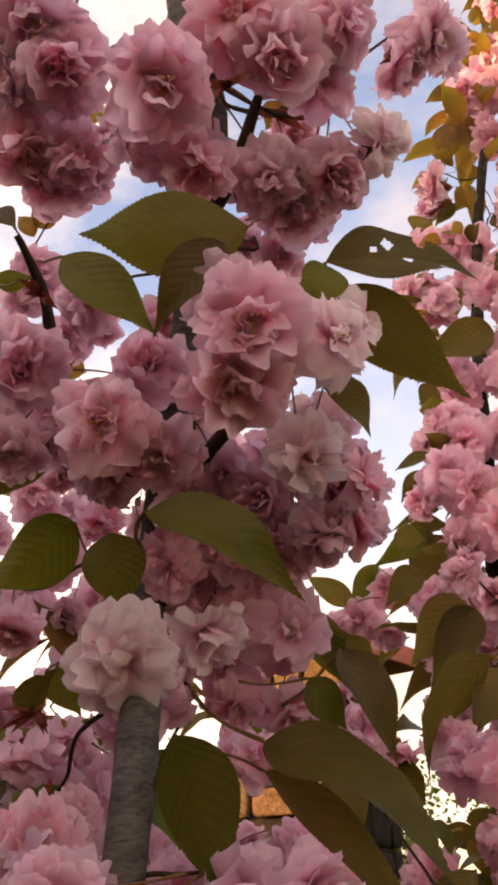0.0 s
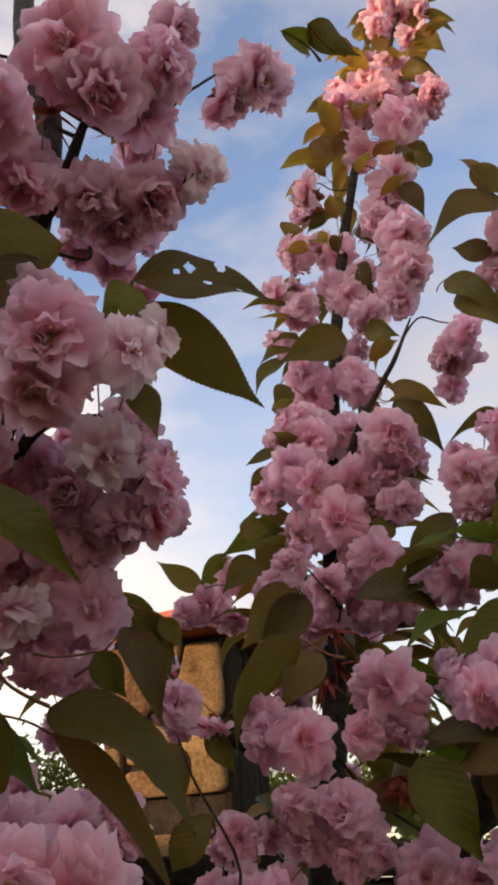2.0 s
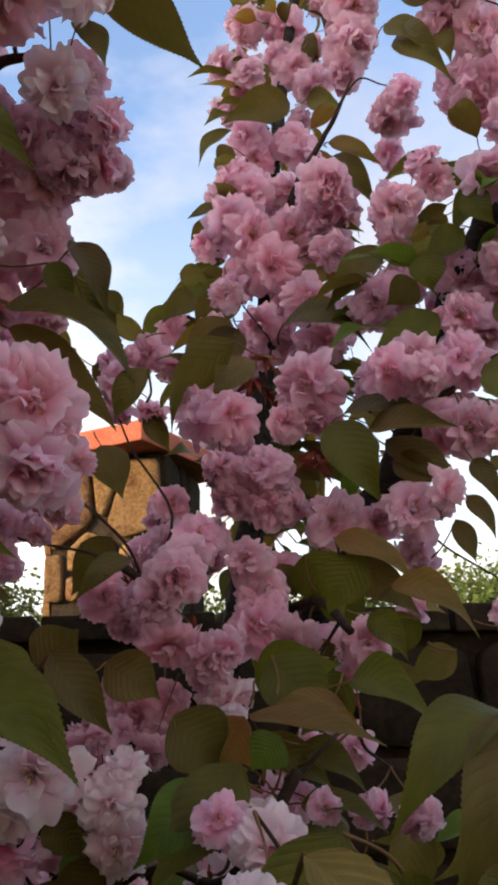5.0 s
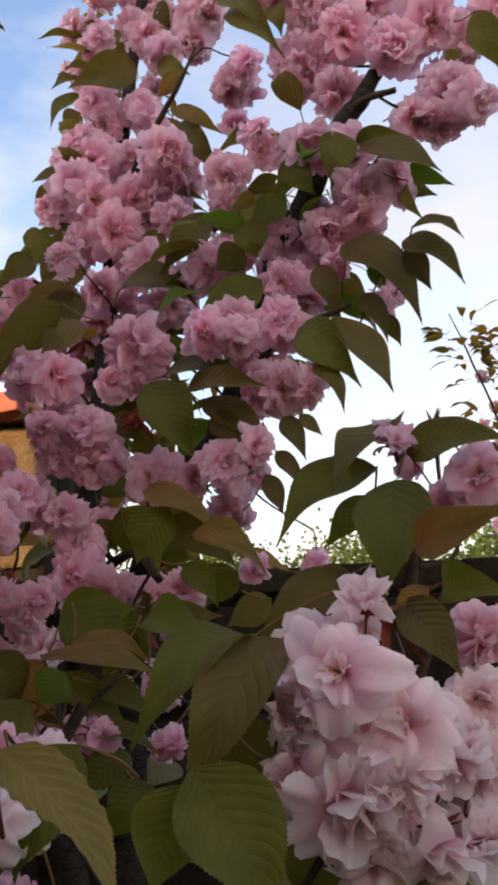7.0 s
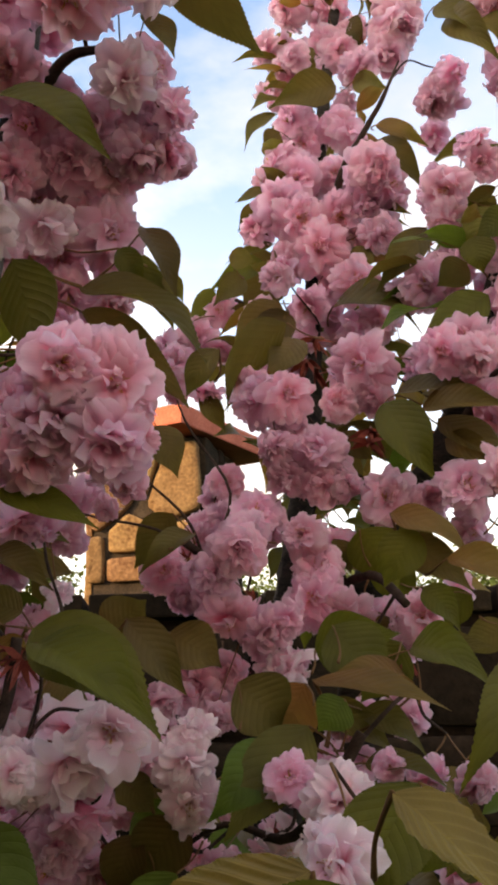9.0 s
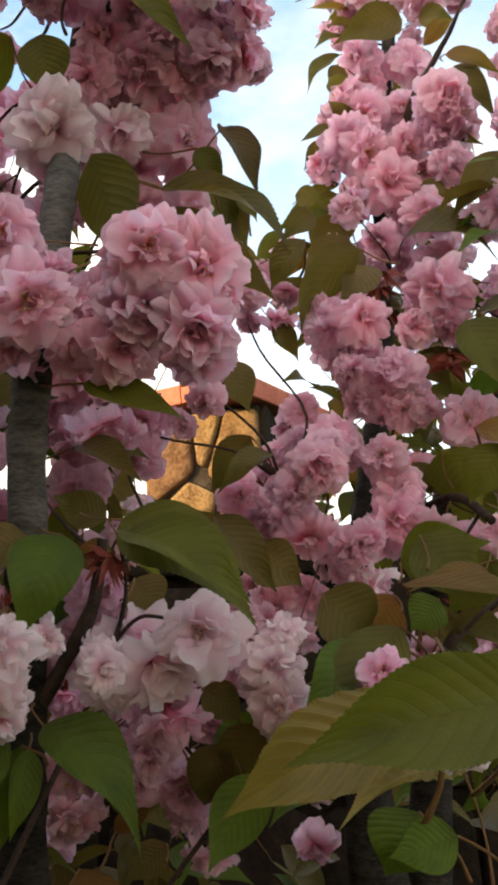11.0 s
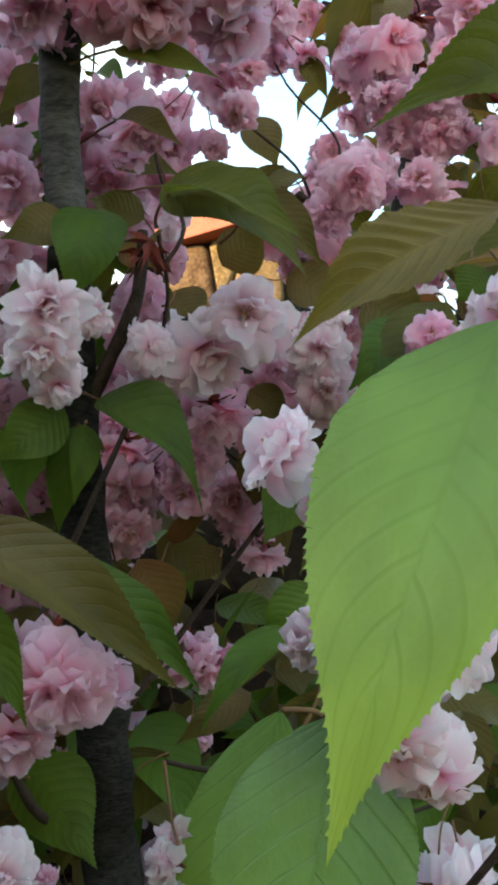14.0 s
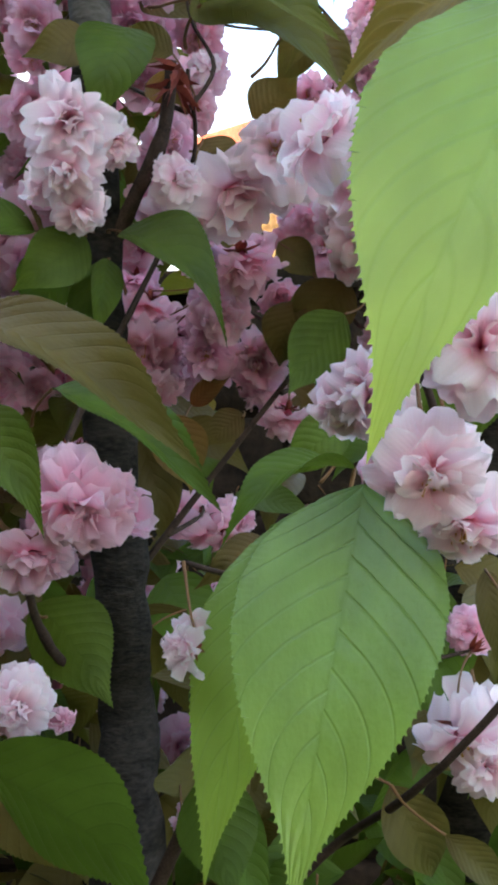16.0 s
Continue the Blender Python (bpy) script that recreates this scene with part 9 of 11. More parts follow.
inner_blossom(near_cherry, (0.118, 0.706, 1.272), (-0.53, -0.41, -0.74), 0.0210, "pink", 7)
inner_blossom(near_cherry, (0.116, 0.707, 1.277), (-0.91, -0.21, -0.35), 0.0210, "pink", 7)
blossom(near_cherry, (0.063, 0.186, 1.267), (-0.62, -0.55, 0.55), 0.0210, "pale", 4, (0.087, 0.249, 1.251))
inner_blossom(near_cherry, (0.073, 0.195, 1.258), (-0.5, -0.66, -0.20), 0.0220, "pale", 9)

blossom(near_cherry, (0.007, 0.549, 1.395), (0.33, -0.85, -0.41), 0.0345, "pink", 4, (0.008, 0.603, 1.433))
inner_blossom(near_cherry, (-0.004, 0.573, 1.393), (-0.32, -0.84, -0.45), 0.0293, "pink", 7)
blossom(near_cherry, (0.021, 0.583, 1.426), (0.12, -0.98, -0.14), 0.0296, "pink", 0, (0.008, 0.603, 1.433))
inner_blossom(near_cherry, (0.017, 0.602, 1.429), (-0.74, 0.20, -0.65), 0.0252, "pink", 9)
inner_blossom(near_cherry, (0.011, 0.609, 1.436), (-0.55, -0.74, -0.39), 0.0252, "pink", 8)
blossom(near_cherry, (0.077, 0.562, 1.335), (0.20, -0.82, -0.53), 0.0276, "pink", 3, (0.032, 0.638, 1.329))
inner_blossom(near_cherry, (0.077, 0.573, 1.340), (-0.35, -0.81, -0.48), 0.0235, "pink", 8)
inner_blossom(near_cherry, (0.078, 0.582, 1.337), (0.70, 0.16, -0.69), 0.0235, "pink", 8)
blossom(near_cherry, (0.133, 0.566, 1.319), (0.22, -0.30, -0.93), 0.0311, "pink", 2, (0.174, 0.539, 1.353))
inner_blossom(near_cherry, (0.139, 0.585, 1.322), (0.74, 0.24, -0.63), 0.0264, "pink", 9)
blossom(near_cherry, (0.168, 0.565, 1.334), (0.10, -0.77, -0.63), 0.0242, "pink", 5, (0.174, 0.539, 1.353))
inner_blossom(near_cherry, (0.171, 0.584, 1.344), (-0.67, -0.59, -0.46), 0.0205, "pink", 8)
inner_blossom(near_cherry, (0.172, 0.601, 1.331), (0.54, -0.21, -0.81), 0.0205, "pink", 7)
blossom(near_cherry, (0.150, 0.315, 1.320), (-0.84, -0.54, 0.10), 0.0321, "pale", 0, (0.157, 0.350, 1.352))
inner_blossom(near_cherry, (0.152, 0.339, 1.321), (-0.88, -0.38, -0.28), 0.0273, "pale", 7)
inner_blossom(near_cherry, (0.152, 0.339, 1.322), (-0.95, 0.15, -0.27), 0.0273, "pale", 8)
blossom(column_cherry, (0.145, 0.651, 1.435), (-0.00, -0.55, -0.84), 0.0452, "pink", 3, (0.165, 0.670, 1.450))
inner_blossom(column_cherry, (0.159, 0.685, 1.439), (-0.49, -0.12, -0.86), 0.0384, "pink", 8)
blossom(column_cherry, (0.172, 0.653, 1.426), (-0.10, -0.57, -0.81), 0.0329, "pink", 3, (0.165, 0.670, 1.450))
inner_blossom(column_cherry, (0.178, 0.675, 1.436), (0.01, -0.64, -0.77), 0.0280, "pink", 7)
blossom(column_cherry, (0.220, 0.847, 1.806), (-0.18, -0.90, -0.40), 0.0403, "pink", 4, (0.224, 0.877, 1.853))
inner_blossom(column_cherry, (0.233, 0.854, 1.822), (-0.93, -0.20, -0.31), 0.0342, "pink", 8)
blossom(near_cherry, (0.027, 0.537, 1.666), (0.13, -0.67, -0.74), 0.0370, "pink", 4, (0.030, 0.559, 1.719))
inner_blossom(near_cherry, (0.026, 0.561, 1.683), (0.45, 0.44, -0.78), 0.0314, "pink", 9)
blossom(near_cherry, (0.092, 0.194, 1.229), (-0.07, -1.00, 0.03), 0.0289, "pale", 1, (0.087, 0.249, 1.251))
inner_blossom(near_cherry, (0.096, 0.213, 1.239), (0.41, -0.89, -0.21), 0.0245, "pale", 9)
blossom(near_cherry, (0.084, 0.207, 1.205), (-0.13, -0.87, -0.48), 0.0247, "pale", 0, (0.087, 0.249, 1.251))
inner_blossom(near_cherry, (0.089, 0.224, 1.203), (0.02, -0.70, -0.72), 0.0210, "pale", 9)
inner_blossom(near_cherry, (0.094, 0.238, 1.208), (0.63, -0.38, -0.67), 0.0210, "pale", 7)
blossom(near_cherry, (0.076, 0.239, 1.225), (-0.85, -0.52, 0.11), 0.0244, "pale", 1, (0.087, 0.249, 1.251))
inner_blossom(near_cherry, (0.071, 0.247, 1.221), (-0.55, -0.49, -0.68), 0.0208, "pale", 7)
blossom(near_cherry, (0.093, 0.220, 1.194), (-0.22, -0.54, -0.81), 0.0234, "pale", 0, (0.087, 0.249, 1.251))
inner_blossom(near_cherry, (0.095, 0.237, 1.192), (-0.68, -0.56, -0.48), 0.0199, "pale", 7)
inner_blossom(near_cherry, (0.105, 0.261, 1.191), (0.22, -0.64, -0.74), 0.0199, "pale", 7)
blossom(near_cherry, (0.133, 0.418, 1.088), (0.03, -0.59, -0.81), 0.0444, "pale", 0, (0.150, 0.473, 1.114))
inner_blossom(near_cherry, (0.148, 0.454, 1.089), (0.51, 0.25, -0.82), 0.0377, "pale", 8)
blossom(near_cherry, (0.142, 0.418, 1.076), (0.08, -0.98, 0.20), 0.0296, "pale", 1, (0.150, 0.473, 1.114))
inner_blossom(near_cherry, (0.149, 0.443, 1.065), (-0.78, -0.57, -0.26), 0.0252, "pale", 7)
inner_blossom(near_cherry, (0.147, 0.453, 1.061), (-0.10, -0.53, -0.84), 0.0252, "pale", 9)
blossom(near_cherry, (0.152, 0.482, 1.121), (-0.20, -0.97, -0.12), 0.0288, "pink", 5, (0.150, 0.473, 1.114))
inner_blossom(near_cherry, (0.155, 0.507, 1.118), (-0.70, -0.52, -0.49), 0.0245, "pink", 8)
blossom(near_cherry, (-0.020, 0.382, 1.194), (0.01, -0.72, -0.69), 0.0486, "pink", 5, (-0.030, 0.422, 1.214))
inner_blossom(near_cherry, (-0.034, 0.419, 1.198), (0.04, -0.50, -0.87), 0.0413, "pink", 9)
blossom(near_cherry, (-0.040, 0.389, 1.175), (0.06, -0.74, -0.66), 0.0345, "pink", 6, (-0.030, 0.422, 1.214))
inner_blossom(near_cherry, (-0.044, 0.422, 1.170), (0.10, -0.61, -0.78), 0.0293, "pink", 7)
blossom(near_cherry, (-0.009, 0.389, 1.195), (0.75, -0.66, 0.05), 0.0299, "pink", 1, (-0.030, 0.422, 1.214))
inner_blossom(near_cherry, (-0.011, 0.413, 1.197), (0.64, -0.47, -0.61), 0.0254, "pink", 9)
inner_blossom(near_cherry, (-0.006, 0.419, 1.189), (-0.83, 0.45, -0.32), 0.0254, "pink", 9)
blossom(near_cherry, (-0.066, 0.455, 1.098), (0.18, -0.98, 0.12), 0.0380, "pale", 5, (-0.071, 0.522, 1.105))
inner_blossom(near_cherry, (-0.072, 0.476, 1.100), (-0.40, -0.88, -0.27), 0.0323, "pale", 7)
blossom(near_cherry, (0.028, 0.286, 1.157), (-0.73, -0.67, -0.09), 0.0164, "pale", 2, (0.025, 0.321, 1.178))
inner_blossom(near_cherry, (0.024, 0.293, 1.155), (-0.91, 0.08, -0.41), 0.0140, "pale", 9)
inner_blossom(near_cherry, (0.028, 0.304, 1.158), (-0.43, -0.78, -0.45), 0.0140, "pale", 8)
blossom(near_cherry, (0.018, 0.610, 1.168), (0.33, -0.02, -0.95), 0.0444, "pink", 3, (0.017, 0.650, 1.183))
inner_blossom(near_cherry, (0.019, 0.641, 1.174), (0.56, -0.66, -0.51), 0.0377, "pink", 8)
blossom(near_cherry, (0.007, 0.623, 1.177), (-0.05, -0.10, -0.99), 0.0303, "pink", 0, (0.017, 0.650, 1.183))
inner_blossom(near_cherry, (0.007, 0.648, 1.176), (-0.41, 0.30, -0.86), 0.0257, "pink", 8)
inner_blossom(near_cherry, (-0.007, 0.660, 1.180), (-0.40, -0.60, -0.70), 0.0257, "pink", 9)
blossom(near_cherry, (0.029, 0.611, 1.162), (0.38, -0.24, -0.90), 0.0296, "pink", 2, (0.017, 0.650, 1.183))
inner_blossom(near_cherry, (0.038, 0.630, 1.170), (0.77, 0.07, -0.63), 0.0252, "pink", 8)
inner_blossom(near_cherry, (0.027, 0.650, 1.158), (0.79, -0.12, -0.60), 0.0252, "pink", 8)
blossom(near_cherry, (0.001, 0.549, 1.007), (0.24, -0.84, -0.49), 0.0181, "pink", 6, (-0.002, 0.582, 1.023))
inner_blossom(near_cherry, (0.000, 0.561, 1.005), (-0.72, -0.58, -0.38), 0.0154, "pink", 9)
inner_blossom(near_cherry, (0.002, 0.565, 1.004), (-0.77, 0.27, -0.57), 0.0154, "pink", 9)
blossom(near_cherry, (-0.016, 0.607, 1.310), (-0.20, -0.30, -0.93), 0.0370, "pink", 6, (0.032, 0.638, 1.329))
inner_blossom(near_cherry, (-0.015, 0.641, 1.310), (-0.30, -0.00, -0.95), 0.0314, "pink", 8)
blossom(near_cherry, (0.022, 0.608, 1.278), (-0.43, -0.88, -0.22), 0.0407, "pink", 0, (0.032, 0.638, 1.329))
inner_blossom(near_cherry, (0.018, 0.644, 1.275), (-0.79, -0.52, -0.34), 0.0346, "pink", 8)
blossom(near_cherry, (0.052, 0.609, 1.269), (-0.24, -0.97, -0.06), 0.0370, "pink", 3, (0.032, 0.638, 1.329))
inner_blossom(near_cherry, (0.049, 0.642, 1.270), (0.24, 0.43, -0.87), 0.0314, "pink", 8)
inner_blossom(near_cherry, (0.050, 0.672, 1.273), (-0.32, -0.72, -0.62), 0.0314, "pink", 7)
blossom(near_cherry, (0.046, 0.607, 1.334), (-0.13, -0.85, -0.50), 0.0333, "pink", 1, (0.032, 0.638, 1.329))
inner_blossom(near_cherry, (0.051, 0.635, 1.341), (-0.69, -0.28, -0.67), 0.0283, "pink", 9)
inner_blossom(near_cherry, (0.059, 0.636, 1.350), (0.73, -0.17, -0.66), 0.0283, "pink", 7)
blossom(near_cherry, (0.098, 0.607, 1.343), (-0.14, -0.96, 0.23), 0.0388, "pink", 0, (0.099, 0.648, 1.398))
inner_blossom(near_cherry, (0.094, 0.643, 1.355), (-0.74, -0.61, -0.28), 0.0330, "pink", 9)
inner_blossom(near_cherry, (0.105, 0.679, 1.354), (-0.41, -0.89, -0.18), 0.0330, "pink", 8)
blossom(near_cherry, (0.071, 0.609, 1.236), (-0.12, -0.17, -0.98), 0.0370, "pink", 6, (0.072, 0.645, 1.266))
inner_blossom(near_cherry, (0.067, 0.633, 1.245), (0.54, -0.37, -0.76), 0.0314, "pink", 9)
blossom(near_cherry, (-0.004, 0.621, 1.291), (-0.39, -0.31, -0.87), 0.0340, "pink", 2, (0.032, 0.638, 1.329))
inner_blossom(near_cherry, (-0.000, 0.646, 1.295), (0.30, -0.81, -0.50), 0.0289, "pink", 7)
blossom(near_cherry, (0.054, 0.622, 1.256), (-0.03, -0.04, -1.00), 0.0340, "pink", 6, (0.032, 0.638, 1.329))
inner_blossom(near_cherry, (0.057, 0.651, 1.255), (-0.60, -0.37, -0.71), 0.0289, "pink", 8)
inner_blossom(near_cherry, (0.057, 0.675, 1.274), (0.35, 0.49, -0.80), 0.0289, "pink", 8)
blossom(near_cherry, (0.070, 0.608, 1.312), (-0.00, -1.00, 0.01), 0.0296, "pink", 1, (0.032, 0.638, 1.329))
inner_blossom(near_cherry, (0.075, 0.634, 1.318), (0.46, -0.79, -0.40), 0.0252, "pink", 7)
inner_blossom(near_cherry, (0.065, 0.635, 1.310), (-0.31, 0.26, -0.92), 0.0252, "pink", 7)
blossom(near_cherry, (-0.026, 0.633, 1.331), (-0.07, -0.40, -0.91), 0.0348, "pink", 6, (-0.031, 0.654, 1.317))
inner_blossom(near_cherry, (-0.040, 0.648, 1.332), (-0.59, -0.15, -0.80), 0.0296, "pink", 8)
inner_blossom(near_cherry, (-0.027, 0.672, 1.328), (-0.37, -0.29, -0.88), 0.0296, "pink", 8)
blossom(near_cherry, (0.095, 0.620, 1.379), (-0.01, -0.41, -0.91), 0.0303, "pink", 6, (0.099, 0.648, 1.398))
inner_blossom(near_cherry, (0.093, 0.626, 1.380), (-0.66, -0.32, -0.68), 0.0257, "pink", 7)
inner_blossom(near_cherry, (0.111, 0.653, 1.378), (0.22, -0.70, -0.68), 0.0257, "pink", 9)
blossom(near_cherry, (0.018, 0.464, 1.346), (0.45, -0.86, -0.23), 0.0307, "pale", 5, (0.060, 0.537, 1.374))
inner_blossom(near_cherry, (0.015, 0.484, 1.353), (0.05, 0.04, -1.00), 0.0261, "pale", 7)
blossom(near_cherry, (-0.060, 0.521, 1.073), (0.12, -0.47, -0.87), 0.0187, "pink", 5, (-0.071, 0.522, 1.105))
inner_blossom(near_cherry, (-0.066, 0.529, 1.071), (0.11, -0.55, -0.83), 0.0159, "pink", 9)
blossom(near_cherry, (0.020, 0.611, 1.123), (0.35, -0.52, -0.78), 0.0259, "pink", 6, (0.017, 0.650, 1.183))
inner_blossom(near_cherry, (0.019, 0.627, 1.126), (0.73, -0.46, -0.50), 0.0220, "pink", 8)
blossom(column_cherry, (0.148, 0.605, 1.478), (-0.04, -0.96, -0.26), 0.0481, "pink", 1, (0.208, 0.684, 1.499))
inner_blossom(column_cherry, (0.157, 0.629, 1.494), (0.44, -0.77, -0.46), 0.0409, "pink", 7)
blossom(column_cherry, (0.131, 0.618, 1.463), (-0.09, -0.80, -0.59), 0.0340, "pink", 2, (0.165, 0.670, 1.450))
inner_blossom(column_cherry, (0.125, 0.637, 1.470), (-0.06, -0.92, -0.39), 0.0289, "pink", 7)
blossom(near_cherry, (-0.081, 0.603, 1.493), (-0.09, -0.94, -0.34), 0.0407, "pink", 4, (-0.095, 0.651, 1.531))
inner_blossom(near_cherry, (-0.085, 0.620, 1.516), (-0.08, -0.59, -0.80), 0.0346, "pink", 8)
inner_blossom(near_cherry, (-0.093, 0.652, 1.514), (-0.82, -0.09, -0.56), 0.0346, "pink", 9)
spur(near_cherry, (0.315, 0.317, 1.388), (0, -0.3, -0.4), 0.0208)
spur(column_cherry, (0.234, 0.762, 1.680), (0, -0.3, -0.4), 0.0234)
spur(near_cherry, (0.019, 0.468, 1.401), (0, -0.3, -0.4), 0.0156)
spur(near_cherry, (-0.092, 0.604, 1.656), (0, -0.3, -0.4), 0.0208)
spur(column_cherry, (0.273, 0.930, 1.728), (0, -0.3, -0.4), 0.0260)
spur(column_cherry, (0.265, 0.885, 1.751), (0, -0.3, -0.4), 0.0234)
spur(near_cherry, (0.014, 0.510, 1.409), (0, -0.3, -0.4), 0.0182)
spur(near_cherry, (0.015, 0.489, 1.404), (0, -0.3, -0.4), 0.0156)
spur(column_cherry, (0.271, 0.698, 1.583), (0, -0.3, -0.4), 0.0182)
spur(near_cherry, (0.043, 0.385, 1.921), (0, -0.3, -0.4), 0.0182)
spur(near_cherry, (0.072, 0.507, 2.027), (0, -0.3, -0.4), 0.0260)
spur(column_cherry, (0.274, 0.705, 1.595), (0, -0.3, -0.4), 0.0208)
spur(near_cherry, (-0.060, 0.439, 1.837), (0, -0.3, -0.4), 0.0156)
spur(column_cherry, (0.244, 0.556, 1.403), (0, -0.3, -0.4), 0.0182)
leaf(near_cherry, (0.051, 0.398, 1.839), (-0.028, 0.377, 1.819), (0.10, 0.90, 0.42), 0.0430, "olive", 0, (0.038, 0.430, 1.890))
leaf(near_cherry, (0.011, 0.416, 1.858), (0.009, 0.429, 1.834), (-0.09, -0.89, -0.45), 0.0205, "olive", 3, (0.038, 0.430, 1.890))
leaf(near_cherry, (-0.039, 0.400, 1.829), (0.008, 0.397, 1.780), (-0.01, -1.00, 0.06), 0.0271, "moss", 2, (-0.063, 0.427, 1.848))
leaf(near_cherry, (0.040, 0.391, 1.824), (0.005, 0.398, 1.778), (0.01, -0.98, -0.18), 0.0234, "olive", 1, (0.038, 0.430, 1.890))
leaf(near_cherry, (0.092, 0.399, 1.810), (0.071, 0.396, 1.786), (0.22, -0.97, -0.08), 0.0225, "moss", 3, (0.049, 0.446, 1.758))
leaf(near_cherry, (0.087, 0.407, 1.822), (0.167, 0.436, 1.827), (0.32, -0.92, 0.22), 0.0341, "eaten", 2, (0.049, 0.446, 1.758))
leaf(near_cherry, (0.089, 0.413, 1.810), (0.161, 0.473, 1.782), (0.30, 0.80, 0.50), 0.0370, "olive", 2, (0.049, 0.446, 1.758))
leaf(near_cherry, (0.002, 0.411, 1.699), (0.067, 0.395, 1.653), (0.08, -0.90, 0.44), 0.0330, "moss", 1, (-0.007, 0.445, 1.700))
leaf(near_cherry, (-0.023, 0.461, 1.710), (-0.017, 0.467, 1.670), (-0.05, -0.99, -0.15), 0.0314, "moss", 2, (-0.011, 0.506, 1.672))
leaf(near_cherry, (-0.045, 0.482, 1.725), (-0.099, 0.496, 1.696), (0.06, 0.95, 0.32), 0.0352, "moss", 1, (-0.012, 0.518, 1.689))
leaf(near_cherry, (0.013, 0.426, 1.609), (0.031, 0.428, 1.549), (0.49, 0.85, 0.18), 0.0393, "moss", 2, (-0.007, 0.445, 1.589))
leaf(near_cherry, (0.047, 0.464, 1.611), (0.119, 0.410, 1.555), (0.25, -0.75, 0.60), 0.0360, "olive", 0, (-0.007, 0.475, 1.630))
leaf(near_cherry, (0.046, 0.474, 1.600), (0.112, 0.425, 1.525), (0.45, 0.60, 0.60), 0.0300, "olive", 2, (-0.007, 0.475, 1.620))
leaf(near_cherry, (0.087, 0.627, 1.705), (0.106, 0.637, 1.657), (0.12, -0.98, -0.16), 0.0235, "olive", 2, (-0.014, 0.543, 1.722))
leaf(near_cherry, (-0.076, 0.409, 1.869), (-0.064, 0.403, 1.851), (-0.20, -0.97, 0.13), 0.0116, "olive", 2, (-0.063, 0.427, 1.848))
leaf(near_cherry, (-0.074, 0.529, 1.803), (-0.113, 0.547, 1.767), (-0.00, 0.90, 0.43), 0.0274, "olive", 0, (-0.054, 0.498, 1.809))
leaf(near_cherry, (-0.081, 0.595, 1.673), (-0.113, 0.631, 1.658), (-0.50, -0.68, -0.54), 0.0210, "olive", 0, (-0.014, 0.543, 1.722))
leaf(near_cherry, (-0.091, 0.694, 1.708), (-0.116, 0.673, 1.748), (0.42, -0.89, -0.20), 0.0204, "bronze", 3, (-0.014, 0.543, 1.722))
leaf(near_cherry, (-0.198, 0.856, 2.244), (-0.165, 0.846, 2.266), (0.09, -0.84, -0.54), 0.0293, "bronze", 1, (0.002, 0.464, 2.210))
leaf(near_cherry, (-0.198, 0.862, 2.233), (-0.216, 0.850, 2.256), (0.23, -0.92, -0.31), 0.0228, "bronze", 3, (0.002, 0.464, 2.210))
leaf(near_cherry, (-0.134, 0.807, 2.345), (-0.113, 0.791, 2.378), (0.11, -0.86, -0.50), 0.0293, "bronze", 2, (0.002, 0.464, 2.210))
leaf(near_cherry, (-0.150, 0.801, 2.357), (-0.161, 0.817, 2.323), (-0.45, 0.73, 0.52), 0.0261, "bronze", 0, (0.002, 0.464, 2.210))
leaf(near_cherry, (-0.095, 0.467, 1.868), (-0.072, 0.467, 1.870), (-0.02, 0.89, 0.46), 0.0130, "moss", 0, (-0.059, 0.438, 1.840))
leaf(near_cherry, (-0.098, 0.713, 1.957), (-0.121, 0.708, 1.967), (0.10, -0.95, -0.29), 0.0195, "bronze", 2, (-0.054, 0.498, 1.809))
leaf(near_cherry, (0.077, 0.522, 2.054), (0.064, 0.531, 2.037), (-0.01, -0.90, -0.43), 0.0204, "bronze", 2, (0.012, 0.438, 2.071))
leaf(near_cherry, (-0.094, 0.632, 1.686), (-0.071, 0.646, 1.659), (0.41, -0.91, -0.12), 0.0220, "moss", 0, (-0.014, 0.543, 1.722))
leaf(column_cherry, (0.337, 1.007, 2.168), (0.244, 1.008, 2.129), (0.11, -0.96, -0.27), 0.0497, "olive", 1, (0.332, 1.083, 2.156))
leaf(column_cherry, (0.443, 0.697, 2.126), (0.351, 0.690, 2.072), (-0.14, -0.92, 0.36), 0.0429, "olive", 1, (0.587, 0.700, 2.067))
leaf(column_cherry, (0.417, 0.699, 2.132), (0.404, 0.693, 2.189), (0.16, -0.98, -0.07), 0.0211, "bronze", 3, (0.577, 0.699, 2.047))
leaf(column_cherry, (0.408, 0.687, 2.165), (0.444, 0.683, 2.126), (-0.46, -0.83, -0.33), 0.0266, "olive", 2, (0.587, 0.700, 2.067))
leaf(column_cherry, (0.427, 0.717, 2.083), (0.394, 0.740, 2.107), (-0.68, -0.68, -0.27), 0.0241, "olive", 2, (0.568, 0.697, 2.026))
leaf(column_cherry, (0.384, 0.743, 2.069), (0.422, 0.707, 2.002), (-0.29, -0.90, 0.32), 0.0339, "olive", 0, (0.385, 0.916, 2.111))
leaf(column_cherry, (0.360, 0.912, 2.042), (0.417, 0.891, 2.002), (-0.34, -0.94, 0.02), 0.0260, "bronze", 1, (0.361, 0.934, 2.067))
leaf(column_cherry, (0.364, 0.918, 2.026), (0.415, 0.910, 1.956), (-0.28, -0.96, -0.09), 0.0347, "olive", 3, (0.349, 0.948, 2.046))
leaf(column_cherry, (0.338, 0.943, 1.936), (0.396, 0.911, 1.924), (-0.35, -0.81, 0.47), 0.0269, "olive", 1, (0.320, 0.988, 1.979))
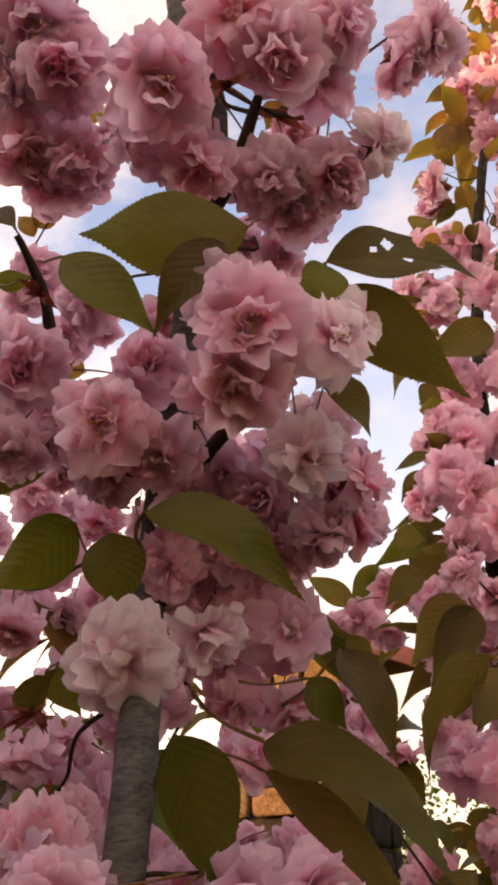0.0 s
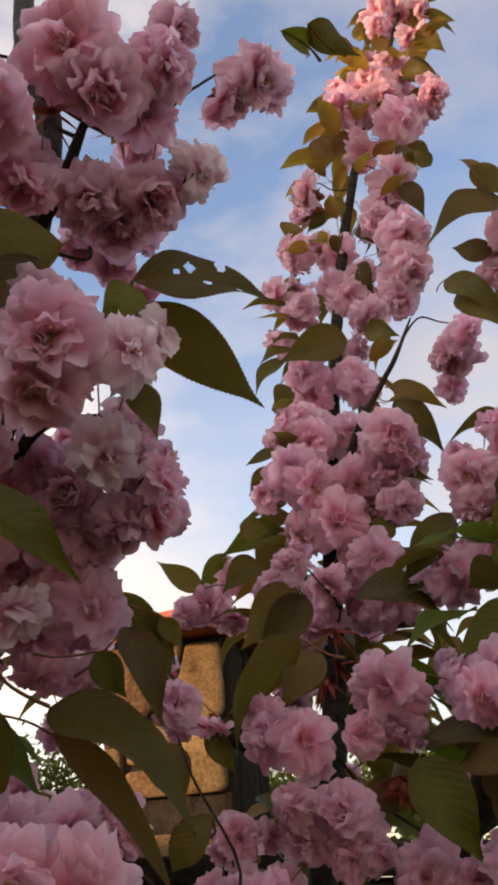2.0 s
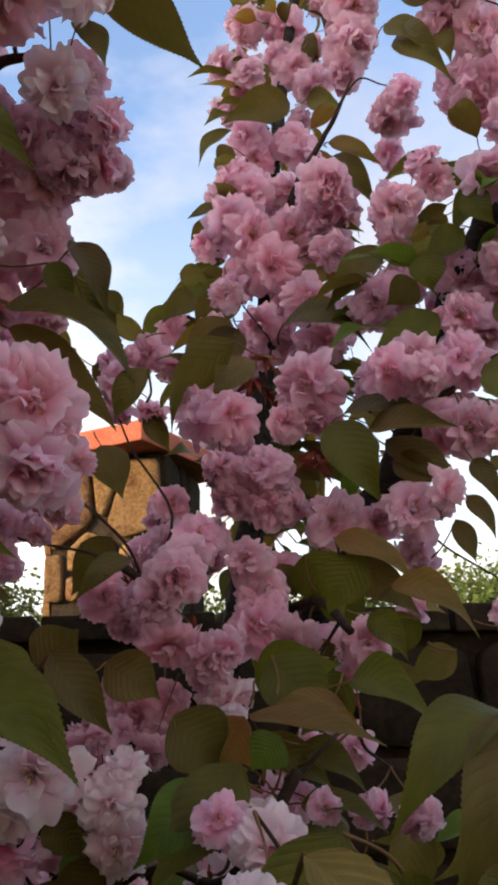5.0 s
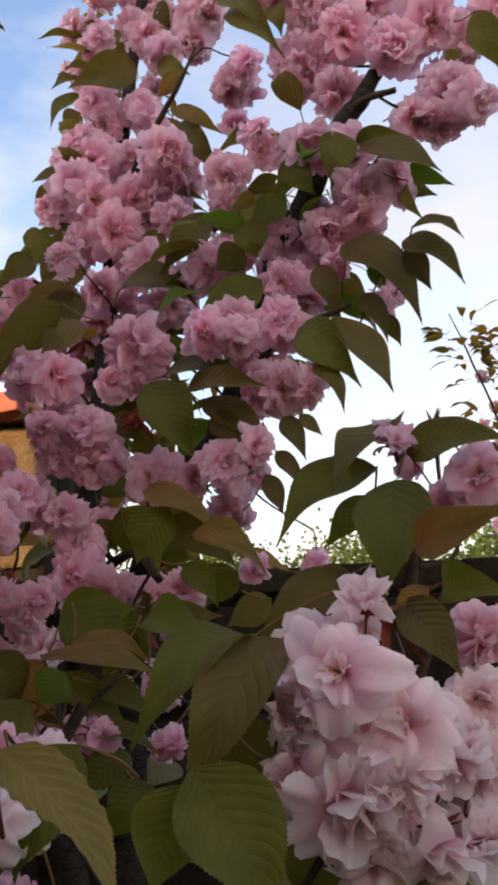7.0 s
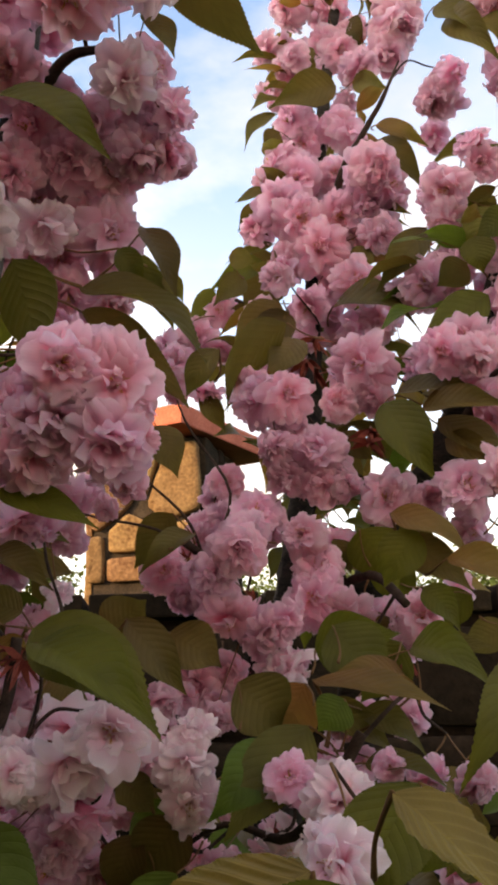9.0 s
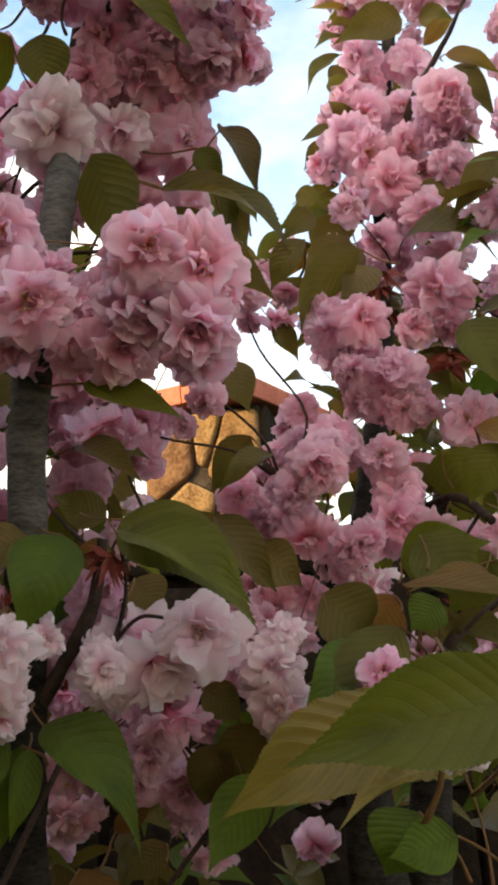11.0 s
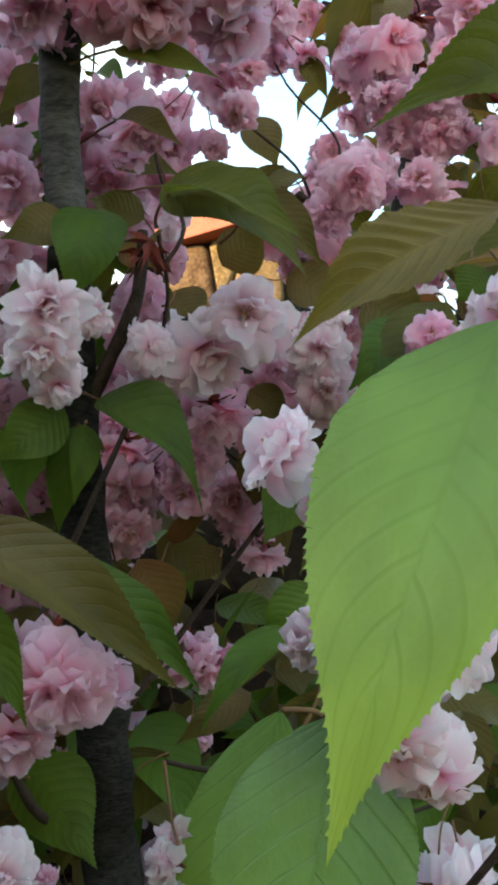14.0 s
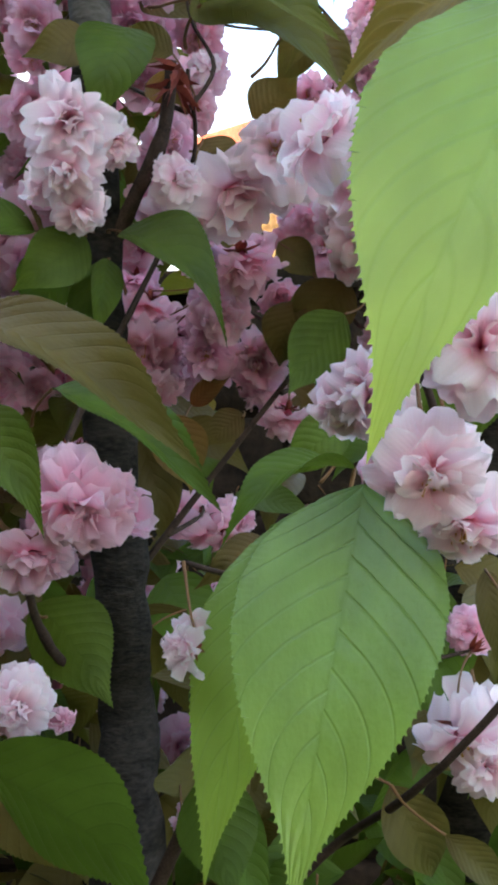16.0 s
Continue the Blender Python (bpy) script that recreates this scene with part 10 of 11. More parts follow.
leaf(column_cherry, (0.234, 0.990, 1.999), (0.195, 1.002, 1.985), (-0.31, -0.95, 0.11), 0.0173, "olive", 2, (0.306, 1.031, 1.976))
leaf(column_cherry, (0.230, 0.987, 1.974), (0.198, 1.003, 1.944), (-0.22, -0.93, -0.28), 0.0248, "olive", 1, (0.303, 1.025, 1.956))
leaf(column_cherry, (0.238, 1.048, 1.924), (0.165, 1.045, 1.886), (0.08, -0.99, -0.09), 0.0348, "moss", 3, (0.212, 1.059, 1.869))
leaf(column_cherry, (0.253, 1.047, 1.920), (0.208, 1.053, 1.850), (-0.12, -0.99, -0.01), 0.0616, "olive", 2, (0.306, 1.035, 1.931))
leaf(column_cherry, (0.143, 1.088, 1.857), (0.088, 1.082, 1.894), (0.02, -0.99, -0.14), 0.0293, "olive", 2, (0.212, 1.059, 1.869))
leaf(column_cherry, (0.171, 1.068, 1.897), (0.140, 1.091, 1.851), (0.24, 0.92, 0.29), 0.0293, "moss", 2, (0.212, 1.059, 1.869))
leaf(column_cherry, (0.071, 0.619, 1.715), (0.101, 0.635, 1.664), (0.18, -0.97, -0.19), 0.0254, "moss", 2, (0.128, 0.676, 1.483))
leaf(column_cherry, (0.098, 0.622, 1.697), (0.114, 0.628, 1.677), (0.13, -0.98, -0.17), 0.0148, "olive", 3, (0.128, 0.676, 1.483))
leaf(column_cherry, (0.366, 0.782, 1.833), (0.312, 0.788, 1.768), (-0.16, -0.99, 0.05), 0.0365, "olive", 0, (0.432, 0.737, 1.777))
leaf(column_cherry, (0.280, 0.846, 1.774), (0.359, 0.793, 1.736), (-0.22, -0.76, 0.61), 0.0410, "olive", 3, (0.274, 0.956, 1.737))
leaf(column_cherry, (0.393, 0.708, 1.725), (0.324, 0.709, 1.678), (-0.08, -0.99, 0.10), 0.0397, "moss", 2, (0.414, 0.750, 1.734))
leaf(column_cherry, (0.212, 0.741, 1.709), (0.143, 0.730, 1.620), (-0.69, 0.55, 0.47), 0.0498, "olive", 0, (0.387, 0.765, 1.657))
leaf(column_cherry, (0.226, 0.769, 1.705), (0.190, 0.739, 1.653), (0.13, -0.89, 0.44), 0.0353, "olive", 0, (0.259, 0.917, 1.643))
leaf(column_cherry, (0.273, 0.648, 1.602), (0.303, 0.628, 1.533), (-0.21, -0.96, 0.18), 0.0419, "moss", 1, (0.382, 0.695, 1.634))
leaf(column_cherry, (0.249, 0.711, 1.594), (0.278, 0.715, 1.572), (0.06, -0.99, -0.13), 0.0232, "olive", 1, (0.345, 0.784, 1.562))
leaf(column_cherry, (0.291, 0.680, 1.619), (0.350, 0.635, 1.605), (-0.41, -0.71, 0.57), 0.0304, "olive", 1, (0.382, 0.695, 1.634))
leaf(column_cherry, (0.319, 0.659, 1.592), (0.362, 0.615, 1.543), (-0.25, -0.82, 0.51), 0.0316, "olive", 2, (0.382, 0.695, 1.634))
leaf(column_cherry, (0.255, 0.591, 1.501), (0.302, 0.556, 1.466), (-0.10, -0.77, 0.63), 0.0248, "bronze", 0, (0.263, 0.627, 1.447))
leaf(column_cherry, (0.283, 0.560, 1.464), (0.326, 0.523, 1.432), (-0.21, -0.78, 0.60), 0.0233, "bronze", 3, (0.263, 0.627, 1.447))
leaf(column_cherry, (0.246, 0.650, 1.500), (0.276, 0.665, 1.450), (0.22, 0.89, 0.41), 0.0448, "moss", 1, (0.256, 0.665, 1.462))
leaf(column_cherry, (0.296, 0.659, 1.457), (0.317, 0.641, 1.422), (-0.24, -0.92, 0.32), 0.0239, "moss", 3, (0.260, 0.646, 1.454))
leaf(column_cherry, (0.450, 0.706, 1.853), (0.412, 0.704, 1.799), (-0.21, -0.96, 0.18), 0.0291, "moss", 1, (0.469, 0.714, 1.855))
leaf(column_cherry, (0.418, 0.733, 1.830), (0.391, 0.745, 1.777), (-0.37, -0.93, -0.00), 0.0352, "moss", 3, (0.452, 0.723, 1.819))
leaf(column_cherry, (0.401, 0.745, 1.842), (0.391, 0.759, 1.812), (0.46, 0.86, 0.22), 0.0277, "moss", 1, (0.452, 0.723, 1.819))
leaf(column_cherry, (0.367, 1.158, 2.666), (0.355, 1.181, 2.613), (-0.27, -0.90, -0.33), 0.0391, "bronze", 0, (0.434, 1.177, 2.654))
leaf(column_cherry, (0.404, 1.150, 2.674), (0.396, 1.172, 2.621), (0.31, 0.89, 0.32), 0.0440, "bronze", 1, (0.434, 1.177, 2.654))
leaf(column_cherry, (0.312, 1.167, 2.486), (0.297, 1.180, 2.461), (-0.17, -0.92, -0.35), 0.0421, "olive", 3, (0.387, 1.152, 2.461))
leaf(column_cherry, (0.404, 1.125, 2.451), (0.425, 1.113, 2.404), (-0.47, -0.88, 0.03), 0.0361, "olive", 0, (0.383, 1.148, 2.440))
leaf(column_cherry, (0.484, 1.123, 2.534), (0.506, 1.117, 2.468), (-0.38, -0.92, -0.05), 0.0353, "olive", 1, (0.406, 1.162, 2.538))
leaf(column_cherry, (0.381, 1.110, 2.356), (0.405, 1.097, 2.307), (-0.44, -0.90, 0.01), 0.0436, "olive", 3, (0.368, 1.131, 2.358))
leaf(column_cherry, (0.311, 1.100, 2.299), (0.328, 1.109, 2.271), (-0.09, -0.94, -0.34), 0.0342, "olive", 1, (0.356, 1.119, 2.297))
leaf(column_cherry, (0.286, 1.155, 2.348), (0.308, 1.146, 2.364), (0.13, 0.92, 0.38), 0.0313, "bronze", 2, (0.364, 1.127, 2.338))
leaf(column_cherry, (0.384, 1.143, 2.521), (0.357, 1.160, 2.488), (-0.15, -0.92, -0.35), 0.0374, "olive", 0, (0.401, 1.159, 2.519))
leaf(column_cherry, (0.373, 1.055, 2.212), (0.414, 1.030, 2.187), (-0.60, -0.77, -0.23), 0.0322, "olive", 0, (0.338, 1.095, 2.195))
leaf(column_cherry, (0.340, 0.910, 1.877), (0.322, 0.922, 1.854), (-0.33, -0.92, -0.21), 0.0293, "olive", 2, (0.290, 0.997, 1.854))
leaf(column_cherry, (0.259, 1.017, 2.101), (0.238, 1.028, 2.081), (-0.19, -0.93, -0.31), 0.0303, "olive", 2, (0.320, 1.060, 2.076))
leaf(column_cherry, (0.454, 0.748, 1.887), (0.426, 0.744, 1.907), (-0.16, -0.91, -0.39), 0.0228, "moss", 1, (0.478, 0.710, 1.873))
leaf(column_cherry, (0.122, 0.420, 1.556), (0.104, 0.432, 1.533), (-0.31, -0.92, -0.23), 0.0166, "olive", 3, (0.128, 0.676, 1.483))
leaf(column_cherry, (0.231, 0.681, 1.498), (0.248, 0.689, 1.471), (0.14, -0.97, -0.21), 0.0212, "olive", 3, (0.253, 0.683, 1.469))
leaf(column_cherry, (0.468, 0.658, 2.110), (0.460, 0.670, 2.082), (0.46, 0.85, 0.24), 0.0171, "olive", 2, (0.577, 0.699, 2.047))
leaf(column_cherry, (0.529, 1.107, 2.558), (0.501, 1.100, 2.585), (-0.26, -0.85, -0.47), 0.0281, "olive", 0, (0.415, 1.167, 2.577))
leaf(column_cherry, (0.251, 0.672, 1.440), (0.271, 0.682, 1.410), (0.16, -0.97, -0.18), 0.0244, "olive", 3, (0.256, 0.665, 1.462))
leaf(column_cherry, (0.055, 0.595, 1.424), (0.085, 0.583, 1.444), (0.16, 0.93, 0.33), 0.0342, "olive", 0, (0.128, 0.676, 1.483))
leaf(column_cherry, (0.104, 0.664, 1.517), (0.073, 0.684, 1.477), (-0.34, -0.92, -0.20), 0.0326, "olive", 2, (0.128, 0.676, 1.483))
leaf(column_cherry, (0.158, 0.698, 1.518), (0.167, 0.714, 1.474), (0.17, -0.94, -0.31), 0.0345, "moss", 3, (0.141, 0.686, 1.471))
leaf(column_cherry, (0.526, 1.267, 3.069), (0.503, 1.288, 3.030), (-0.18, -0.91, -0.38), 0.0342, "bronze", 3, (0.562, 1.247, 3.054))
leaf(column_cherry, (0.572, 1.255, 3.087), (0.627, 1.257, 3.075), (-0.12, -0.75, -0.65), 0.0399, "bronze", 3, (0.573, 1.255, 3.092))
leaf(column_cherry, (0.586, 1.224, 3.001), (0.637, 1.217, 2.948), (-0.50, -0.78, -0.38), 0.0436, "bronze", 0, (0.550, 1.240, 3.017))
leaf(column_cherry, (0.524, 1.167, 2.831), (0.593, 1.128, 2.754), (-0.55, -0.83, -0.06), 0.0443, "olive", 3, (0.490, 1.204, 2.827))
leaf(column_cherry, (0.404, 1.177, 2.681), (0.361, 1.189, 2.662), (-0.05, -0.88, -0.47), 0.0440, "bronze", 0, (0.439, 1.179, 2.674))
leaf(column_cherry, (0.395, 1.169, 2.699), (0.365, 1.208, 2.623), (-0.25, -0.90, -0.37), 0.0440, "bronze", 2, (0.444, 1.182, 2.693))
leaf(column_cherry, (0.521, 1.137, 2.744), (0.564, 1.140, 2.734), (-0.11, -0.79, -0.60), 0.0293, "olive", 0, (0.462, 1.191, 2.751))
leaf(column_cherry, (0.502, 1.127, 2.620), (0.542, 1.138, 2.593), (-0.16, -0.82, -0.55), 0.0374, "olive", 2, (0.430, 1.174, 2.635))
leaf(column_cherry, (0.485, 1.127, 2.536), (0.512, 1.127, 2.473), (-0.35, -0.92, -0.15), 0.0361, "olive", 0, (0.411, 1.164, 2.558))
leaf(column_cherry, (0.485, 1.206, 2.905), (0.432, 1.222, 2.879), (-0.03, -0.87, -0.50), 0.0423, "bronze", 0, (0.510, 1.214, 2.885))
leaf(column_cherry, (0.532, 1.231, 2.994), (0.499, 1.247, 2.967), (-0.07, -0.90, -0.44), 0.0440, "bronze", 0, (0.544, 1.236, 2.998))
leaf(column_cherry, (0.557, 1.198, 2.910), (0.599, 1.187, 2.927), (0.03, 0.86, 0.51), 0.0423, "bronze", 2, (0.521, 1.221, 2.922))
leaf(column_cherry, (0.190, 0.374, 1.983), (0.224, 0.399, 1.986), (-0.43, 0.48, 0.77), 0.0184, "olive", 0, (0.514, 0.666, 1.905))
leaf(column_cherry, (0.174, 0.377, 1.980), (0.197, 0.401, 1.986), (0.69, -0.53, -0.49), 0.0137, "moss", 3, (0.514, 0.666, 1.905))
leaf(column_cherry, (0.463, 0.653, 1.852), (0.453, 0.657, 1.795), (-0.10, -0.99, -0.06), 0.0373, "moss", 1, (0.469, 0.714, 1.855))
leaf(column_cherry, (0.478, 0.640, 1.833), (0.520, 0.574, 1.773), (-0.37, -0.75, 0.55), 0.0393, "olive", 2, (0.469, 0.714, 1.855))
leaf(column_cherry, (0.478, 0.651, 1.843), (0.513, 0.617, 1.831), (-0.72, -0.63, -0.29), 0.0212, "moss", 0, (0.469, 0.714, 1.855))
leaf(column_cherry, (0.381, 0.696, 1.777), (0.389, 0.703, 1.743), (-0.12, -0.97, -0.23), 0.0349, "moss", 1, (0.432, 0.737, 1.777))
leaf(column_cherry, (0.418, 0.692, 1.803), (0.381, 0.697, 1.774), (-0.05, -1.00, -0.08), 0.0298, "moss", 2, (0.443, 0.728, 1.800))
leaf(column_cherry, (0.421, 0.683, 1.834), (0.442, 0.673, 1.797), (-0.46, -0.89, -0.02), 0.0298, "moss", 1, (0.452, 0.723, 1.819))
leaf(column_cherry, (0.458, 0.656, 1.740), (0.494, 0.587, 1.647), (-0.17, -0.82, 0.54), 0.0485, "olive", 0, (0.440, 0.662, 1.671))
leaf(column_cherry, (0.493, 0.610, 1.721), (0.520, 0.561, 1.667), (-0.31, -0.78, 0.55), 0.0309, "olive", 0, (0.440, 0.662, 1.671))
leaf(column_cherry, (0.495, 0.594, 1.726), (0.511, 0.541, 1.697), (-0.33, -0.54, 0.78), 0.0249, "olive", 0, (0.440, 0.662, 1.671))
leaf(column_cherry, (0.496, 0.611, 1.714), (0.511, 0.604, 1.672), (-0.43, -0.90, -0.00), 0.0222, "olive", 1, (0.440, 0.662, 1.671))
leaf(column_cherry, (0.402, 0.640, 1.650), (0.437, 0.605, 1.591), (-0.53, -0.83, 0.18), 0.0381, "moss", 3, (0.404, 0.671, 1.652))
leaf(column_cherry, (0.430, 0.631, 1.657), (0.454, 0.576, 1.575), (0.03, -0.83, 0.56), 0.0407, "olive", 2, (0.440, 0.662, 1.671))
leaf(column_cherry, (0.405, 0.622, 1.613), (0.422, 0.601, 1.566), (0.08, -0.90, 0.42), 0.0217, "olive", 0, (0.404, 0.671, 1.652))
leaf(column_cherry, (0.514, 0.627, 1.790), (0.518, 0.623, 1.750), (-0.95, -0.32, -0.06), 0.0163, "olive", 3, (0.461, 0.719, 1.837))
leaf(column_cherry, (0.482, 0.642, 1.666), (0.491, 0.634, 1.633), (-0.39, -0.91, 0.09), 0.0150, "olive", 2, (0.440, 0.662, 1.671))
leaf(column_cherry, (0.322, 0.656, 1.573), (0.361, 0.624, 1.545), (-0.56, -0.82, 0.13), 0.0232, "olive", 3, (0.382, 0.695, 1.634))
leaf(column_cherry, (0.376, 0.628, 1.567), (0.386, 0.608, 1.528), (-0.35, -0.86, 0.36), 0.0182, "olive", 0, (0.386, 0.675, 1.643))
leaf(column_cherry, (0.359, 0.631, 1.521), (0.369, 0.624, 1.487), (-0.21, -0.97, 0.15), 0.0172, "olive", 2, (0.260, 0.646, 1.454))
leaf(column_cherry, (0.367, 0.625, 1.538), (0.384, 0.615, 1.504), (-0.08, -0.97, 0.24), 0.0156, "olive", 0, (0.386, 0.675, 1.643))
leaf(column_cherry, (0.389, 0.624, 1.568), (0.403, 0.612, 1.547), (-0.46, -0.86, 0.20), 0.0115, "olive", 2, (0.386, 0.675, 1.643))
leaf(column_cherry, (0.396, 0.742, 2.057), (0.433, 0.709, 1.984), (-0.62, -0.78, 0.03), 0.0359, "olive", 3, (0.546, 0.695, 1.985))
leaf(column_cherry, (0.436, 0.732, 2.053), (0.444, 0.726, 2.015), (-0.35, -0.93, 0.07), 0.0243, "olive", 3, (0.546, 0.695, 1.985))
leaf(column_cherry, (0.433, 0.668, 1.722), (0.448, 0.663, 1.672), (-0.29, -0.96, -0.00), 0.0258, "olive", 0, (0.440, 0.662, 1.671))
leaf(column_cherry, (0.463, 0.642, 1.684), (0.476, 0.624, 1.635), (-0.22, -0.93, 0.29), 0.0216, "olive", 0, (0.440, 0.662, 1.671))
leaf(column_cherry, (0.304, 0.654, 1.598), (0.356, 0.601, 1.586), (-0.59, -0.68, 0.43), 0.0300, "olive", 1, (0.382, 0.695, 1.634))
leaf(column_cherry, (0.383, 0.726, 1.766), (0.356, 0.739, 1.747), (-0.28, -0.93, -0.23), 0.0332, "olive", 2, (0.421, 0.747, 1.754))
leaf(column_cherry, (0.271, 0.581, 1.486), (0.248, 0.598, 1.449), (-0.39, -0.91, -0.16), 0.0326, "moss", 1, (0.263, 0.627, 1.447))
leaf(column_cherry, (0.184, 0.983, 1.899), (0.217, 0.977, 1.890), (-0.26, -0.94, -0.22), 0.0277, "olive", 2, (0.212, 1.059, 1.869))
leaf(column_cherry, (0.547, 0.533, 1.898), (0.566, 0.541, 1.850), (-0.71, -0.59, -0.38), 0.0293, "olive", 0, (0.514, 0.666, 1.905))
leaf(column_cherry, (0.560, 0.611, 1.908), (0.575, 0.604, 1.917), (-0.25, -0.93, -0.27), 0.0161, "olive", 2, (0.514, 0.666, 1.905))
leaf(column_cherry, (0.294, 0.710, 1.501), (0.343, 0.681, 1.457), (-0.35, -0.91, 0.22), 0.0336, "olive", 0, (0.253, 0.683, 1.469))
leaf(column_cherry, (0.350, 0.707, 1.455), (0.308, 0.727, 1.426), (0.20, 0.92, 0.33), 0.0342, "moss", 0, (0.253, 0.683, 1.469))
leaf(column_cherry, (0.275, 0.747, 1.489), (0.308, 0.722, 1.445), (0.69, 0.72, 0.10), 0.0374, "moss", 1, (0.237, 0.724, 1.458))
leaf(column_cherry, (0.377, 0.706, 1.430), (0.340, 0.722, 1.410), (-0.42, -0.91, 0.06), 0.0293, "olive", 2, (0.256, 0.665, 1.462))
leaf(column_cherry, (0.371, 0.567, 1.436), (0.402, 0.564, 1.414), (-0.11, -0.99, -0.03), 0.0244, "olive", 1, (0.263, 0.627, 1.447))
leaf(column_cherry, (0.377, 0.505, 1.399), (0.349, 0.516, 1.387), (0.27, 0.93, 0.23), 0.0220, "moss", 0, (0.263, 0.627, 1.447))
leaf(column_cherry, (0.323, 0.724, 1.523), (0.299, 0.740, 1.492), (-0.40, -0.91, -0.13), 0.0303, "olive", 0, (0.334, 0.789, 1.544))
leaf(near_cherry, (0.363, 0.386, 1.494), (0.307, 0.356, 1.456), (-0.32, -0.46, 0.83), 0.0294, "olive", 0, (0.339, 0.339, 1.408))
leaf(near_cherry, (0.346, 0.384, 1.467), (0.286, 0.384, 1.427), (-0.41, -0.67, 0.63), 0.0289, "moss", 1, (0.339, 0.339, 1.408))
leaf(near_cherry, (0.341, 0.389, 1.453), (0.315, 0.390, 1.427), (-0.25, -0.94, 0.23), 0.0163, "moss", 0, (0.339, 0.339, 1.408))
leaf(near_cherry, (0.339, 0.348, 1.452), (0.318, 0.327, 1.398), (-0.42, -0.77, 0.47), 0.0370, "moss", 0, (0.339, 0.339, 1.408))
leaf(near_cherry, (0.350, 0.355, 1.468), (0.378, 0.306, 1.464), (-0.80, -0.48, 0.35), 0.0225, "olive", 0, (0.339, 0.339, 1.408))
leaf(near_cherry, (0.331, 0.318, 1.416), (0.352, 0.269, 1.425), (-0.91, -0.40, -0.10), 0.0204, "bronze", 1, (0.339, 0.339, 1.408))
leaf(near_cherry, (0.343, 0.320, 1.399), (0.352, 0.278, 1.390), (-0.92, -0.26, 0.30), 0.0180, "moss", 3, (0.334, 0.337, 1.395))
leaf(near_cherry, (0.320, 0.314, 1.392), (0.332, 0.291, 1.361), (-0.45, -0.79, 0.42), 0.0212, "olive", 0, (0.334, 0.337, 1.395))
leaf(near_cherry, (0.319, 0.365, 1.410), (0.264, 0.362, 1.377), (-0.12, -0.95, 0.29), 0.0322, "olive", 0, (0.339, 0.339, 1.408))
leaf(near_cherry, (0.266, 0.360, 1.383), (0.204, 0.330, 1.348), (-0.10, -0.66, 0.75), 0.0306, "moss", 3, (0.329, 0.335, 1.376))
leaf(near_cherry, (0.275, 0.344, 1.381), (0.221, 0.319, 1.321), (-0.20, -0.83, 0.52), 0.0340, "olive", 3, (0.329, 0.335, 1.376))
leaf(near_cherry, (0.221, 0.287, 1.336), (0.244, 0.266, 1.286), (-0.10, -0.93, 0.35), 0.0371, "moss", 0, (0.270, 0.337, 1.295))
leaf(near_cherry, (0.221, 0.303, 1.329), (0.206, 0.303, 1.293), (0.01, 1.00, -0.00), 0.0291, "moss", 2, (0.270, 0.337, 1.295))
leaf(near_cherry, (0.155, 0.246, 1.350), (0.190, 0.220, 1.306), (0.36, -0.66, 0.66), 0.0224, "ribbed", 0, (0.239, 0.342, 1.267))
leaf(near_cherry, (0.192, 0.569, 1.407), (0.237, 0.527, 1.414), (-0.69, -0.72, 0.02), 0.0403, "moss", 2, (0.186, 0.482, 1.341))
leaf(near_cherry, (0.243, 0.521, 1.379), (0.185, 0.506, 1.390), (0.30, -0.64, 0.71), 0.0218, "bronze", 3, (0.186, 0.482, 1.341))
leaf(near_cherry, (0.224, 0.483, 1.330), (0.190, 0.470, 1.309), (0.07, -0.90, 0.43), 0.0217, "moss", 1, (0.186, 0.482, 1.341))
leaf(near_cherry, (0.226, 0.416, 1.319), (0.202, 0.415, 1.297), (-0.22, -0.93, 0.29), 0.0245, "moss", 3, (0.186, 0.482, 1.341))
leaf(near_cherry, (0.242, 0.541, 1.409), (0.217, 0.557, 1.373), (-0.42, -0.90, -0.13), 0.0366, "moss", 2, (0.186, 0.482, 1.341))
leaf(near_cherry, (0.187, 0.523, 1.375), (0.229, 0.519, 1.345), (0.02, -0.99, 0.17), 0.0205, "olive", 0, (0.186, 0.482, 1.341))
leaf(near_cherry, (0.252, 0.539, 1.405), (0.285, 0.502, 1.404), (-0.74, -0.66, 0.13), 0.0215, "olive", 2, (0.186, 0.482, 1.341))
leaf(near_cherry, (0.263, 0.399, 1.343), (0.283, 0.400, 1.318), (0.25, 0.94, 0.24), 0.0304, "olive", 0, (0.286, 0.335, 1.309))
leaf(near_cherry, (0.289, 0.349, 1.294), (0.277, 0.358, 1.271), (0.32, 0.92, 0.22), 0.0391, "olive", 3, (0.286, 0.335, 1.309))
leaf(near_cherry, (0.176, 0.571, 1.366), (0.162, 0.580, 1.346), (0.06, 0.92, 0.39), 0.0366, "olive", 2, (0.135, 0.527, 1.300))
leaf(near_cherry, (0.199, 0.473, 1.343), (0.233, 0.437, 1.336), (-0.23, -0.40, 0.89), 0.0198, "olive", 0, (0.186, 0.482, 1.341))
leaf(near_cherry, (0.331, 0.310, 1.397), (0.317, 0.318, 1.382), (-0.55, -0.83, 0.07), 0.0122, "bronze", 3, (0.334, 0.337, 1.395))
leaf(near_cherry, (0.007, 0.444, 1.455), (0.040, 0.419, 1.431), (-0.15, -0.78, 0.61), 0.0188, "olive", 1, (-0.023, 0.464, 1.454))
leaf(near_cherry, (0.0296, 0.4242, 1.4134), (0.0919, 0.3917, 1.3664), (0.02, -0.83, 0.56), 0.0409, "moss", 0, (-0.023, 0.468, 1.428))
